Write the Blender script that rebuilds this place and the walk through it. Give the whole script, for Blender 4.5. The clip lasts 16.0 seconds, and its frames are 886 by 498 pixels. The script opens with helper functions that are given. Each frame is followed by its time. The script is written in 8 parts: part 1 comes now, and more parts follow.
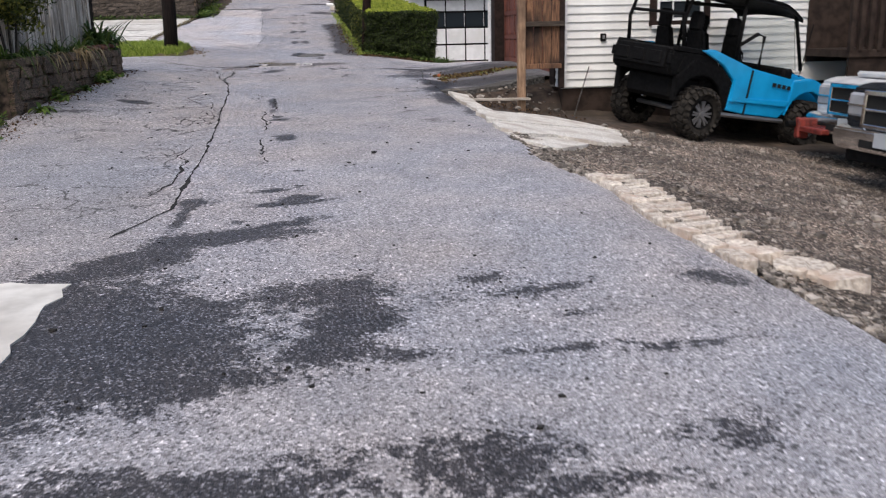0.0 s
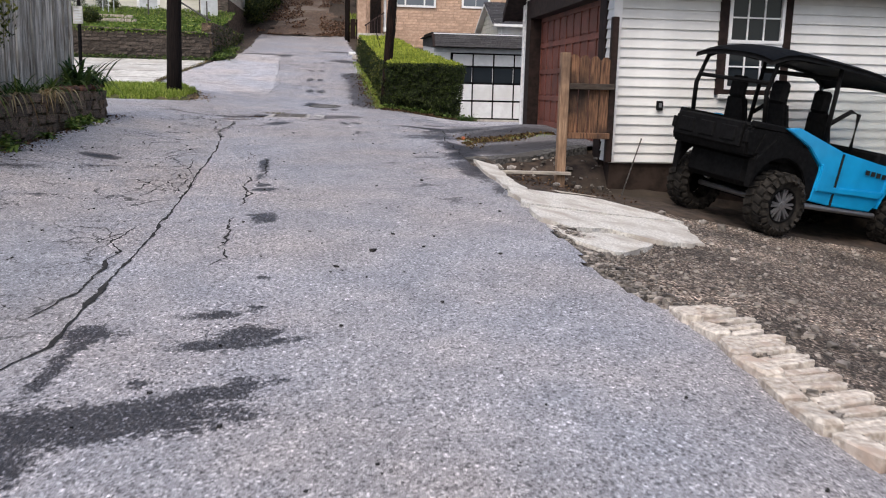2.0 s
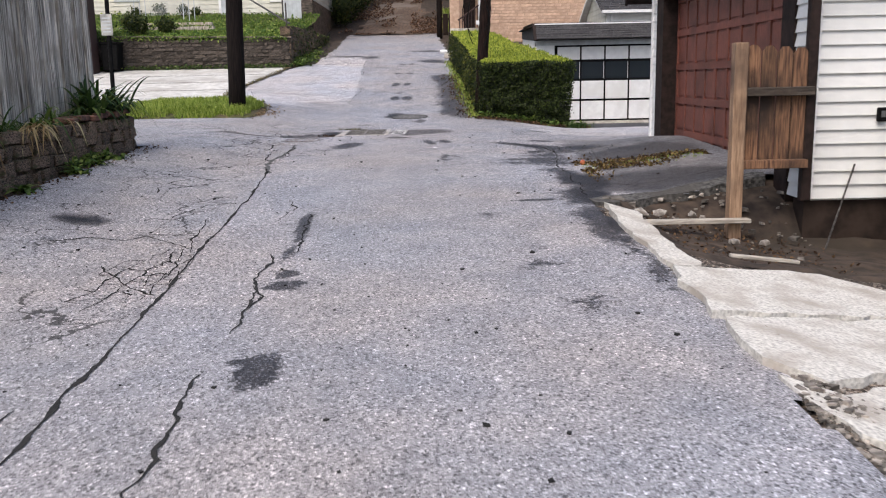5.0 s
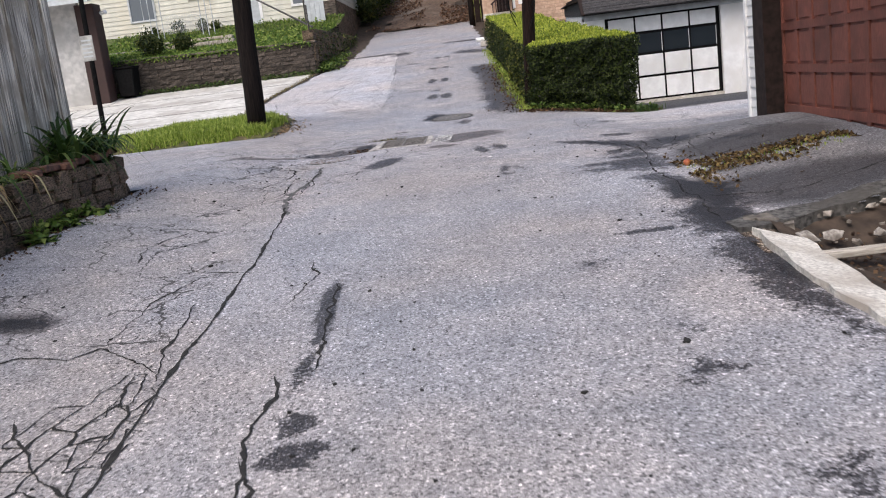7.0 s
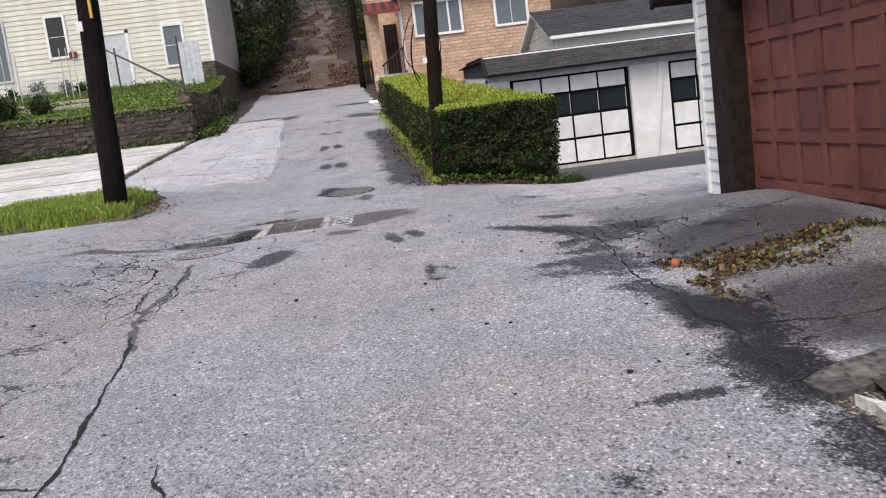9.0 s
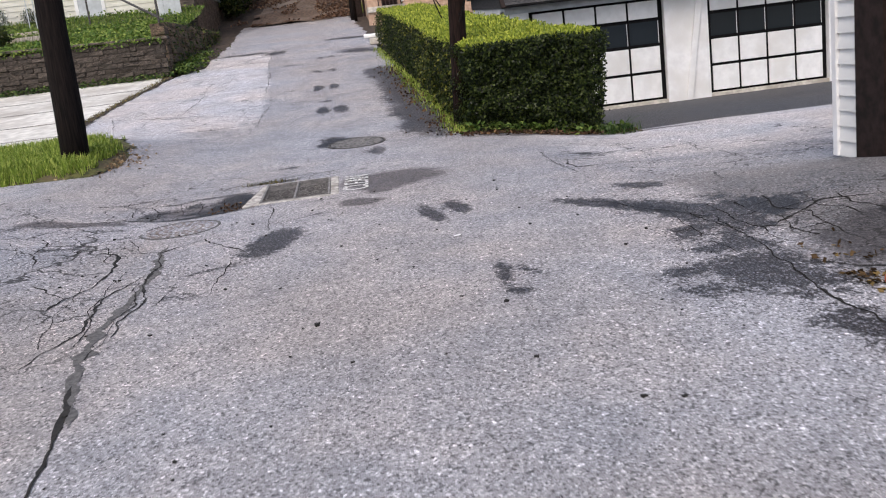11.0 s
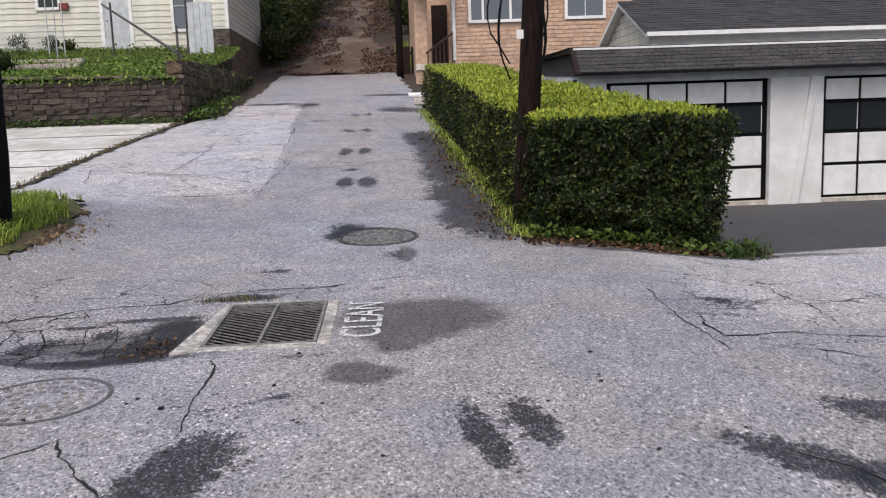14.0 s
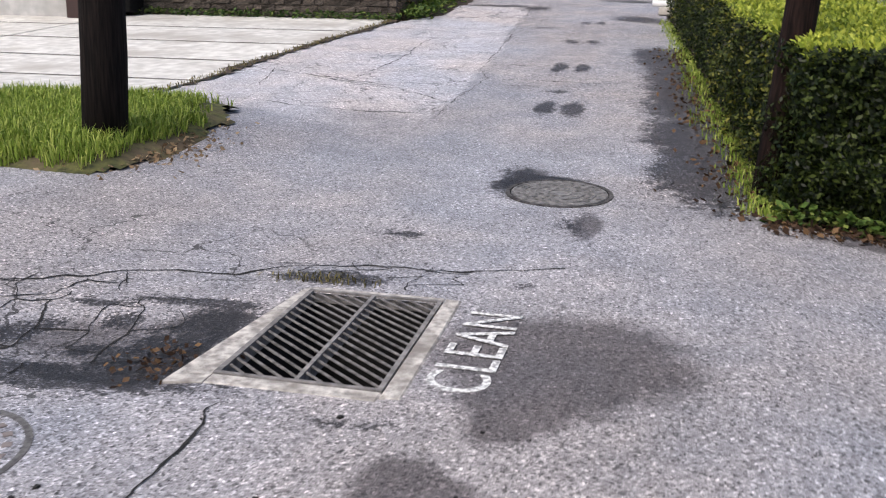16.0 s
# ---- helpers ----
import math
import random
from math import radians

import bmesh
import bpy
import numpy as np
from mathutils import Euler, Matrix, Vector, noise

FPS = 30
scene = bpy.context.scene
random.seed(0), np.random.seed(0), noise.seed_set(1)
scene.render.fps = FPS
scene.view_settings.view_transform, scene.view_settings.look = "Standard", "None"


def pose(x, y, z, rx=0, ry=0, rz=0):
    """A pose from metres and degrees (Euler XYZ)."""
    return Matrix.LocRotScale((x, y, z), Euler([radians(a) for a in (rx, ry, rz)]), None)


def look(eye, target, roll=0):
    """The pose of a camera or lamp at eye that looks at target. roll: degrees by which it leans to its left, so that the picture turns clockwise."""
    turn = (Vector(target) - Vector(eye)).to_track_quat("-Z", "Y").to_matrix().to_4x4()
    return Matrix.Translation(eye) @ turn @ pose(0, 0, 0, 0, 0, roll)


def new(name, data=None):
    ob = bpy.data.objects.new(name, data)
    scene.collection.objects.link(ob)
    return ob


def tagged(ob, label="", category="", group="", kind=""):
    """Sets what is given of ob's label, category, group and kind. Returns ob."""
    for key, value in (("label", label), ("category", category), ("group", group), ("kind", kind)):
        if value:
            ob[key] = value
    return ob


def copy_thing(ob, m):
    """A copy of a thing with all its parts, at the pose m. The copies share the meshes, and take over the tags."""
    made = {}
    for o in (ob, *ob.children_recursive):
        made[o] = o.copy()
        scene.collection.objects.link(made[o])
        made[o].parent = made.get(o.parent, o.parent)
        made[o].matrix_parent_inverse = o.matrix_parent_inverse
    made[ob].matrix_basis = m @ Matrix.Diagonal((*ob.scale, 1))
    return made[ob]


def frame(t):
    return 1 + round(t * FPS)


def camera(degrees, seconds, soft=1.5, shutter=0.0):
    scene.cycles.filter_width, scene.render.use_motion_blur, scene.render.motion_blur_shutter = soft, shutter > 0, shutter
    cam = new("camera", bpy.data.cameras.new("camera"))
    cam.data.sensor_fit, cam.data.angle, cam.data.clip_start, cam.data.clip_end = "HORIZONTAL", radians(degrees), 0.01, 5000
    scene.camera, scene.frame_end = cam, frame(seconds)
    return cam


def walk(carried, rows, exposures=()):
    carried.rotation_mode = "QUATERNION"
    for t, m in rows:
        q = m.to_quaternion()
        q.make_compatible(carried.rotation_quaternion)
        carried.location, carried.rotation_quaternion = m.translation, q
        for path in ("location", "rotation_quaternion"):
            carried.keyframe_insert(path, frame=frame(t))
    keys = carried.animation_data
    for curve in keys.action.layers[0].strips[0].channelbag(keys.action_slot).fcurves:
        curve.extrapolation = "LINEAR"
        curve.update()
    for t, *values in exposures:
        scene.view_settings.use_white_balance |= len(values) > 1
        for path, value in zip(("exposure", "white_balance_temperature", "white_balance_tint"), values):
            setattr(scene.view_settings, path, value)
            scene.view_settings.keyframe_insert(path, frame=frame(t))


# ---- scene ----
cam = camera(53.9, 16.0, 1.1, 0.3)
METRES, EYE, TILT, LEAN, TURN = 19.0, 1.5, -1.92, 0.64, -8.0
ROWS = [
    (0.0, 0.0, 0.0, 0.0, -0.14, -11.94, 0.67),
    (0.5, -0.0048, 0.0299, 0.0025, 1.22, -10.16, -2.49),
    (1.0, -0.0021, 0.0586, 0.0031, 1.49, -6.43, -1.75),
    (1.5, -0.0029, 0.0895, 0.0047, 1.76, -6.11, -3.44),
    (2.0, -0.0023, 0.123, 0.0078, 1.36, -8.64, -2.06),
    (2.5, -0.0012, 0.1561, 0.0126, 1.75, -8.03, -2.01),
    (3.0, -0.0045, 0.1876, 0.0165, 1.9, -7.8, -3.66),
    (3.5, -0.0066, 0.2206, 0.0191, 4.38, -7.58, -3.52),
    (4.0, -0.0119, 0.2528, 0.0224, 6.73, -8.74, -2.41),
    (4.5, -0.0111, 0.2823, 0.0238, 7.26, -9.04, -1.27),
    (7.0, -0.0429, 0.4395, 0.033, 10.09, -9.61, 5.98),
    (7.5, -0.0523, 0.4692, 0.0352, 8.49, -8.69, 2.24),
    (8.0, -0.0576, 0.5, 0.0389, 5.87, -6.22, 3.69),
    (10.5, -0.0991, 0.6492, 0.0484, 1.52, -7.57, 7.05),
    (11.0, -0.1068, 0.6782, 0.0512, 1.59, -10.67, 6.15),
    (11.5, -0.1095, 0.7074, 0.0526, 0.19, -10.31, 8.62),
    (12.0, -0.1167, 0.7374, 0.054, 0.49, -9.87, 8.01),
    (12.5, -0.1166, 0.7685, 0.0545, 0.9, -9.78, 7.37),
    (13.0, -0.118, 0.8, 0.0567, 0.71, -9.54, 5.84),
    (13.5, -0.1214, 0.8309, 0.0593, 0.58, -8.85, 1.22),
    (14.0, -0.1217, 0.8616, 0.0622, 4.35, -6.5, 1.23),
    (14.5, -0.1232, 0.8918, 0.0648, 4.93, -7.15, 0.15),
    (15.0, -0.1215, 0.923, 0.0654, 7.07, -8.3, -0.19),
    (15.5, -0.1225, 0.9538, 0.0662, 15.81, -12.0, 0.73),
    (16.0, -0.1182, 0.9817, 0.0694, 20.33, -12.71, -2.67),
]
EXPOSURES = [(0.0, 0.26), (1.5, 0.28), (3.5, 0.44), (8.0, 0.42), (11.0, 0.38), (12.5, 0.28), (14.0, 0.2), (14.7, 0.2), (16.0, 0.42)]
walk(cam, [(t, pose(0, 0, EYE, TILT, LEAN, TURN) @ pose(METRES * x, METRES * y, METRES * z, 90 + pitch, roll, yaw)) for t, x, y, z, yaw, pitch, roll in ROWS], EXPOSURES)

# ---- world and light: an overcast day ----
world = bpy.data.worlds.new("world")
scene.world = world
world.use_nodes = True
wn = world.node_tree
sky = wn.nodes.new("ShaderNodeTexSky")
sky.sky_type, sky.sun_disc = "NISHITA", False
sky.sun_elevation, sky.sun_rotation = radians(52), radians(205)
sky.air_density, sky.dust_density, sky.ozone_density = 1.0, 4.0, 0.7
wn.links.new(sky.outputs[0], wn.nodes["Background"].inputs[0])
wn.nodes["Background"].inputs[1].default_value = 0.15
sun = new("sun", bpy.data.lights.new("sun", "SUN"))
sun.data.energy, sun.data.angle, sun.data.color = 1.3, radians(35), (1.0, 0.96, 0.92)
sun.matrix_world = look((0, 0, 30), (9, 17, 0))


# ---- materials ----
def ramp_mat(name, c0, c1, scale=8.0, rough=0.8, bump=0.15, metal=0.0, detail=6.0, big=0.0, bigcol=None, coord="Object",
             stretch=(1, 1, 1), per_object=0.0, island=0.0, bscale=None, spec=0.5, lo=0.35, hi=0.65):
    """Two colours mixed by a fine noise, broad stains in a third, relief from the same grain."""
    m = bpy.data.materials.new(name)
    m.use_nodes = True
    nt = m.node_tree
    N, L = nt.nodes, nt.links
    b = N["Principled BSDF"]
    b.inputs["Roughness"].default_value, b.inputs["Metallic"].default_value = rough, metal
    b.inputs["Specular IOR Level"].default_value = spec
    tc = N.new("ShaderNodeTexCoord")
    mp = N.new("ShaderNodeMapping")
    mp.inputs["Scale"].default_value = stretch
    L.new(tc.outputs[coord], mp.inputs[0])
    no = N.new("ShaderNodeTexNoise")
    no.inputs["Scale"].default_value, no.inputs["Detail"].default_value = scale, detail
    L.new(mp.outputs[0], no.inputs["Vector"])
    cr = N.new("ShaderNodeValToRGB")
    cr.color_ramp.elements[0].position, cr.color_ramp.elements[1].position = lo, hi
    cr.color_ramp.elements[0].color, cr.color_ramp.elements[1].color = (*c0, 1), (*c1, 1)
    L.new(no.outputs[0], cr.inputs[0])
    col = cr.outputs[0]
    if bigcol:
        n2 = N.new("ShaderNodeTexNoise")
        n2.inputs["Scale"].default_value, n2.inputs["Detail"].default_value = big, 5
        L.new(tc.outputs[coord], n2.inputs["Vector"])
        mr = N.new("ShaderNodeMapRange")
        mr.inputs[1].default_value, mr.inputs[2].default_value = 0.48, 0.68
        L.new(n2.outputs[0], mr.inputs[0])
        mx = N.new("ShaderNodeMixRGB")
        mx.inputs[2].default_value = (*bigcol, 1)
        L.new(mr.outputs[0], mx.inputs[0])
        L.new(col, mx.inputs[1])
        col = mx.outputs[0]
    if per_object or island:
        if per_object:
            rnd = N.new("ShaderNodeObjectInfo").outputs["Random"]
        else:
            rnd = N.new("ShaderNodeNewGeometry").outputs["Random Per Island"]
        mr = N.new("ShaderNodeMapRange")
        k = per_object or island
        mr.inputs[3].default_value, mr.inputs[4].default_value = 1 - k, 1 + k
        L.new(rnd, mr.inputs[0])
        hs = N.new("ShaderNodeHueSaturation")
        L.new(mr.outputs[0], hs.inputs["Value"])
        L.new(col, hs.inputs["Color"])
        col = hs.outputs[0]
    L.new(col, b.inputs["Base Color"])
    if bump:
        bp = N.new("ShaderNodeBump")
        bp.inputs["Strength"].default_value, bp.inputs["Distance"].default_value = bump, 0.02
        src = no.outputs[0]
        if bscale:
            n3 = N.new("ShaderNodeTexNoise")
            n3.inputs["Scale"].default_value, n3.inputs["Detail"].default_value = bscale, 4
            L.new(mp.outputs[0], n3.inputs["Vector"])
            src = n3.outputs[0]
        L.new(src, bp.inputs["Height"])
        L.new(bp.outputs[0], b.inputs["Normal"])
    return m


def leaf_mat(name, c0, c1, c2, rough=0.5):
    """Leaves, each with its own shade between three greens."""
    m = bpy.data.materials.new(name)
    m.use_nodes = True
    N, L = m.node_tree.nodes, m.node_tree.links
    b = N["Principled BSDF"]
    b.inputs["Roughness"].default_value = rough
    b.inputs["Specular IOR Level"].default_value = 0.22
    geo = N.new("ShaderNodeNewGeometry")
    cr = N.new("ShaderNodeValToRGB")
    cr.color_ramp.elements[0].color, cr.color_ramp.elements[1].color = (*c0, 1), (*c2, 1)
    e = cr.color_ramp.elements.new(0.55)
    e.color = (*c1, 1)
    L.new(geo.outputs["Random Per Island"], cr.inputs[0])
    L.new(cr.outputs[0], b.inputs["Base Color"])
    tr = N.new("ShaderNodeBsdfTranslucent")
    L.new(cr.outputs[0], tr.inputs[0])
    mx = N.new("ShaderNodeMixShader")
    mx.inputs[0].default_value = 0.25
    L.new(b.outputs[0], mx.inputs[1])
    L.new(tr.outputs[0], mx.inputs[2])
    L.new(mx.outputs[0], N["Material Output"].inputs[0])
    return m


def plain(name, c, rough=0.5, metal=0.0, spec=0.5):
    return ramp_mat(name, tuple(v * 0.86 for v in c), tuple(min(1, v * 1.1) for v in c), 5.0, rough, 0.03, metal, spec=spec)


def glass_mat(name, tint=(0.02, 0.025, 0.03)):
    m = bpy.data.materials.new(name)
    m.use_nodes = True
    b = m.node_tree.nodes["Principled BSDF"]
    b.inputs["Base Color"].default_value = (*tint, 1)
    b.inputs["Roughness"].default_value = 0.06
    b.inputs["Specular IOR Level"].default_value = 0.35
    return m


def asphalt_mat():
    """Worn chip-seal: pale and dark chips, with tone and stain read from the sheet's own wear values."""
    m = bpy.data.materials.new("asphalt")
    m.use_nodes = True
    N, L = m.node_tree.nodes, m.node_tree.links
    b = N["Principled BSDF"]
    tc = N.new("ShaderNodeTexCoord")

    def noise_node(scale, detail, rough=0.6):
        n = N.new("ShaderNodeTexNoise")
        n.inputs["Scale"].default_value, n.inputs["Detail"].default_value, n.inputs["Roughness"].default_value = scale, detail, rough
        L.new(tc.outputs["Object"], n.inputs["Vector"])
        return n.outputs[0]

    def math_node(op, a, c, clamp=False):
        n = N.new("ShaderNodeMath")
        n.operation, n.use_clamp = op, clamp
        for i, v in enumerate((a, c)):
            if isinstance(v, (int, float)):
                n.inputs[i].default_value = v
            else:
                L.new(v, n.inputs[i])
        return n.outputs[0]

    vor = N.new("ShaderNodeTexVoronoi")
    vor.inputs["Scale"].default_value = 120.0
    L.new(tc.outputs["Object"], vor.inputs["Vector"])
    sep = N.new("ShaderNodeSeparateColor")
    L.new(vor.outputs["Color"], sep.inputs[0])
    chips = N.new("ShaderNodeValToRGB")
    els = chips.color_ramp.elements
    els[0].color, els[1].color = (0.16, 0.16, 0.165, 1), (2.0, 1.97, 1.94, 1)
    for p, v in ((0.12, 0.55), (0.3, 0.82), (0.62, 0.98), (0.84, 1.2), (0.93, 1.5)):
        e = els.new(p)
        e.color = (v, v, v, 1)
    L.new(sep.outputs[0], chips.inputs[0])
    tone = N.new("ShaderNodeAttribute")
    tone.attribute_name = "tone"
    stain = N.new("ShaderNodeAttribute")
    stain.attribute_name = "stain"
    coarse = N.new("ShaderNodeTexVoronoi")
    coarse.inputs["Scale"].default_value = 66.0
    L.new(tc.outputs["Object"], coarse.inputs["Vector"])
    sep2 = N.new("ShaderNodeSeparateColor")
    L.new(coarse.outputs["Color"], sep2.inputs[0])
    flecks = N.new("ShaderNodeValToRGB")
    fe = flecks.color_ramp.elements
    fe[0].color, fe[1].color = (0.35, 0.35, 0.36, 1), (1.8, 1.78, 1.76, 1)
    for p, v in ((0.07, 0.55), (0.11, 0.95), (0.89, 1.02), (0.95, 1.6)):
        e = fe.new(p)
        e.color = (v, v, v, 1)
    L.new(sep2.outputs[1], flecks.inputs[0])
    tint = N.new("ShaderNodeValToRGB")
    te = tint.color_ramp.elements
    te[0].position, te[0].color = 0.36, (0.95, 0.985, 1.06, 1)
    te[1].position, te[1].color = 0.64, (1.05, 0.99, 0.96, 1)
    L.new(noise_node(0.55, 4), tint.inputs[0])
    mid = noise_node(2.2, 6)
    mr = N.new("ShaderNodeMapRange")
    mr.inputs[1].default_value, mr.inputs[2].default_value, mr.inputs[3].default_value, mr.inputs[4].default_value = 0.3, 0.7, 0.84, 1.14
    L.new(mid, mr.inputs[0])
    base = N.new("ShaderNodeMixRGB")
    base.blend_type, base.inputs[0].default_value = "MULTIPLY", 1.0
    L.new(tone.outputs["Color"], base.inputs[1])
    L.new(mr.outputs[0], base.inputs[2])
    b2 = N.new("ShaderNodeMixRGB")
    b2.blend_type, b2.inputs[0].default_value = "MULTIPLY", 1.0
    L.new(base.outputs[0], b2.inputs[1])
    L.new(chips.outputs[0], b2.inputs[2])
    for extra in (flecks.outputs[0], tint.outputs[0]):
        b3 = N.new("ShaderNodeMixRGB")
        b3.blend_type, b3.inputs[0].default_value = "MULTIPLY", 1.0
        L.new(b2.outputs[0], b3.inputs[1])
        L.new(extra, b3.inputs[2])
        b2 = b3
    # ragged edges: the wear value breaks up along the grain
    edge = math_node("ADD", math_node("MULTIPLY", math_node("SUBTRACT", noise_node(9.0, 8, 0.7), 0.5), 1.5), stain.outputs["Fac"])
    edge = math_node("ADD", math_node("MULTIPLY", math_node("SUBTRACT", noise_node(48.0, 4), 0.5), 1.15), edge)
    edge = math_node("ADD", math_node("MULTIPLY", math_node("SUBTRACT", noise_node(20.0, 5, 0.65), 0.5), 0.9), edge)
    mk = N.new("ShaderNodeMapRange")
    mk.inputs[1].default_value, mk.inputs[2].default_value, mk.inputs[4].default_value = 0.42, 0.62, 0.97
    L.new(edge, mk.inputs[0])
    dark = N.new("ShaderNodeMixRGB")
    dark.blend_type = "MULTIPLY"
    dr = N.new("ShaderNodeValToRGB")
    de = dr.color_ramp.elements
    de[0].position, de[0].color = 0.78, (0.11, 0.103, 0.105, 1)
    de[1].position, de[1].color = 0.95, (0.4, 0.4, 0.42, 1)
    L.new(sep.outputs[0], dr.inputs[0])
    L.new(dr.outputs[0], dark.inputs[2])
    L.new(mk.outputs[0], dark.inputs[0])
    L.new(b2.outputs[0], dark.inputs[1])
    damp = N.new("ShaderNodeAttribute")
    damp.attribute_name = "damp"
    wet = N.new("ShaderNodeMixRGB")
    wet.blend_type = "MULTIPLY"
    wet.inputs[2].default_value = (0.36, 0.345, 0.35, 1)
    wm = N.new("ShaderNodeMapRange")
    wm.inputs[1].default_value, wm.inputs[2].default_value = 0.35, 0.65
    L.new(math_node("ADD", damp.outputs["Fac"], math_node("MULTIPLY", math_node("SUBTRACT", noise_node(7.0, 6), 0.5), 0.5)), wm.inputs[0])
    L.new(wm.outputs[0], wet.inputs[0])
    L.new(dark.outputs[0], wet.inputs[1])
    dark = wet
    old = N.new("ShaderNodeAttribute")
    old.attribute_name = "old"
    warp = N.new("ShaderNodeTexNoise")
    warp.inputs["Scale"].default_value, warp.inputs["Detail"].default_value = 2.6, 5
    L.new(tc.outputs["Object"], warp.inputs["Vector"])
    wv = N.new("ShaderNodeVectorMath")
    wv.operation = "MULTIPLY_ADD"
    wv.inputs[1].default_value = (0.75, 0.75, 0)
    L.new(warp.outputs["Color"], wv.inputs[0])
    L.new(tc.outputs["Object"], wv.inputs[2])
    net = N.new("ShaderNodeTexVoronoi")
    net.feature, net.voronoi_dimensions = "DISTANCE_TO_EDGE", "2D"
    net.inputs["Scale"].default_value = 1.25
    L.new(wv.outputs[0], net.inputs["Vector"])
    fine = N.new("ShaderNodeTexVoronoi")
    fine.feature, fine.voronoi_dimensions = "DISTANCE_TO_EDGE", "2D"
    fine.inputs["Scale"].default_value = 4.2
    L.new(wv.outputs[0], fine.inputs["Vector"])
    where = noise_node(0.9, 3)
    k1 = math_node("MULTIPLY", math_node("LESS_THAN", net.outputs["Distance"], math_node("MULTIPLY", math_node("SUBTRACT", where, 0.37, True), 0.075)), 0.8)
    k2 = math_node("MULTIPLY", math_node("LESS_THAN", fine.outputs["Distance"], math_node("MULTIPLY", math_node("SUBTRACT", where, 0.53, True), 0.22)), 0.75)
    net_mask = math_node("MULTIPLY", math_node("MAXIMUM", k1, k2), old.outputs["Fac"])
    crk = N.new("ShaderNodeMixRGB")
    crk.inputs[2].default_value = (0.012, 0.011, 0.011, 1)
    L.new(net_mask, crk.inputs[0])
    L.new(dark.outputs[0], crk.inputs[1])
    L.new(crk.outputs[0], b.inputs["Base Color"])
    ro = N.new("ShaderNodeMapRange")
    ro.inputs[3].default_value, ro.inputs[4].default_value = 0.72, 0.5
    L.new(mk.outputs[0], ro.inputs[0])
    L.new(ro.outputs[0], b.inputs["Roughness"])
    bp = N.new("ShaderNodeBump")
    bp.inputs["Strength"].default_value, bp.inputs["Distance"].default_value = 0.6, 0.007
    L.new(math_node("ADD", vor.outputs["Distance"], math_node("MULTIPLY", noise_node(14, 5), 0.7)), bp.inputs["Height"])
    L.new(bp.outputs[0], b.inputs["Normal"])
    return m


def gravel_mat():
    """Packed gravel: small stones of mixed greys and browns in dark earth, worn into broad darker tracks."""
    m = bpy.data.materials.new("gravel_earth")
    m.use_nodes = True
    N, L = m.node_tree.nodes, m.node_tree.links
    b = N["Principled BSDF"]
    b.inputs["Roughness"].default_value = 0.92
    tc = N.new("ShaderNodeTexCoord")
    col, height = None, None
    for scale, stops in ((52.0, ((0.0, (0.02, 0.015, 0.012)), (0.35, (0.05, 0.038, 0.03)), (0.6, (0.115, 0.088, 0.07)), (0.8, (0.21, 0.17, 0.14)), (1.0, (0.42, 0.36, 0.31)))),
                         (95.0, ((0.0, (0.35, 0.33, 0.32)), (0.4, (0.85, 0.83, 0.8)), (0.8, (1.3, 1.28, 1.25)), (1.0, (2.0, 1.95, 1.9))))):
        v = N.new("ShaderNodeTexVoronoi")
        v.inputs["Scale"].default_value = scale
        L.new(tc.outputs["Object"], v.inputs["Vector"])
        sp = N.new("ShaderNodeSeparateColor")
        L.new(v.outputs["Color"], sp.inputs[0])
        r = N.new("ShaderNodeValToRGB")
        r.color_ramp.elements[0].color, r.color_ramp.elements[1].color = (*stops[0][1], 1), (*stops[-1][1], 1)
        for q, c in stops[1:-1]:
            r.color_ramp.elements.new(q).color = (*c, 1)
        L.new(sp.outputs[0], r.inputs[0])
        if col is None:
            col, height = r.outputs[0], v.outputs["Distance"]
        else:
            mx = N.new("ShaderNodeMixRGB")
            mx.blend_type, mx.inputs[0].default_value = "MULTIPLY", 1.0
            L.new(col, mx.inputs[1])
            L.new(r.outputs[0], mx.inputs[2])
            col = mx.outputs[0]
    no = N.new("ShaderNodeTexNoise")
    no.inputs["Scale"].default_value, no.inputs["Detail"].default_value = 1.1, 6
    L.new(tc.outputs["Object"], no.inputs["Vector"])
    mr = N.new("ShaderNodeMapRange")
    mr.inputs[1].default_value, mr.inputs[2].default_value, mr.inputs[3].default_value, mr.inputs[4].default_value = 0.35, 0.62, 1.7, 0.65
    L.new(no.outputs[0], mr.inputs[0])
    mx = N.new("ShaderNodeMixRGB")
    mx.blend_type, mx.inputs[0].default_value = "MULTIPLY", 1.0
    L.new(col, mx.inputs[1])
    L.new(mr.outputs[0], mx.inputs[2])
    L.new(mx.outputs[0], b.inputs["Base Color"])
    bp = N.new("ShaderNodeBump")
    bp.invert = True
    bp.inputs["Strength"].default_value, bp.inputs["Distance"].default_value = 1.0, 0.018
    L.new(height, bp.inputs["Height"])
    L.new(bp.outputs[0], b.inputs["Normal"])
    return m


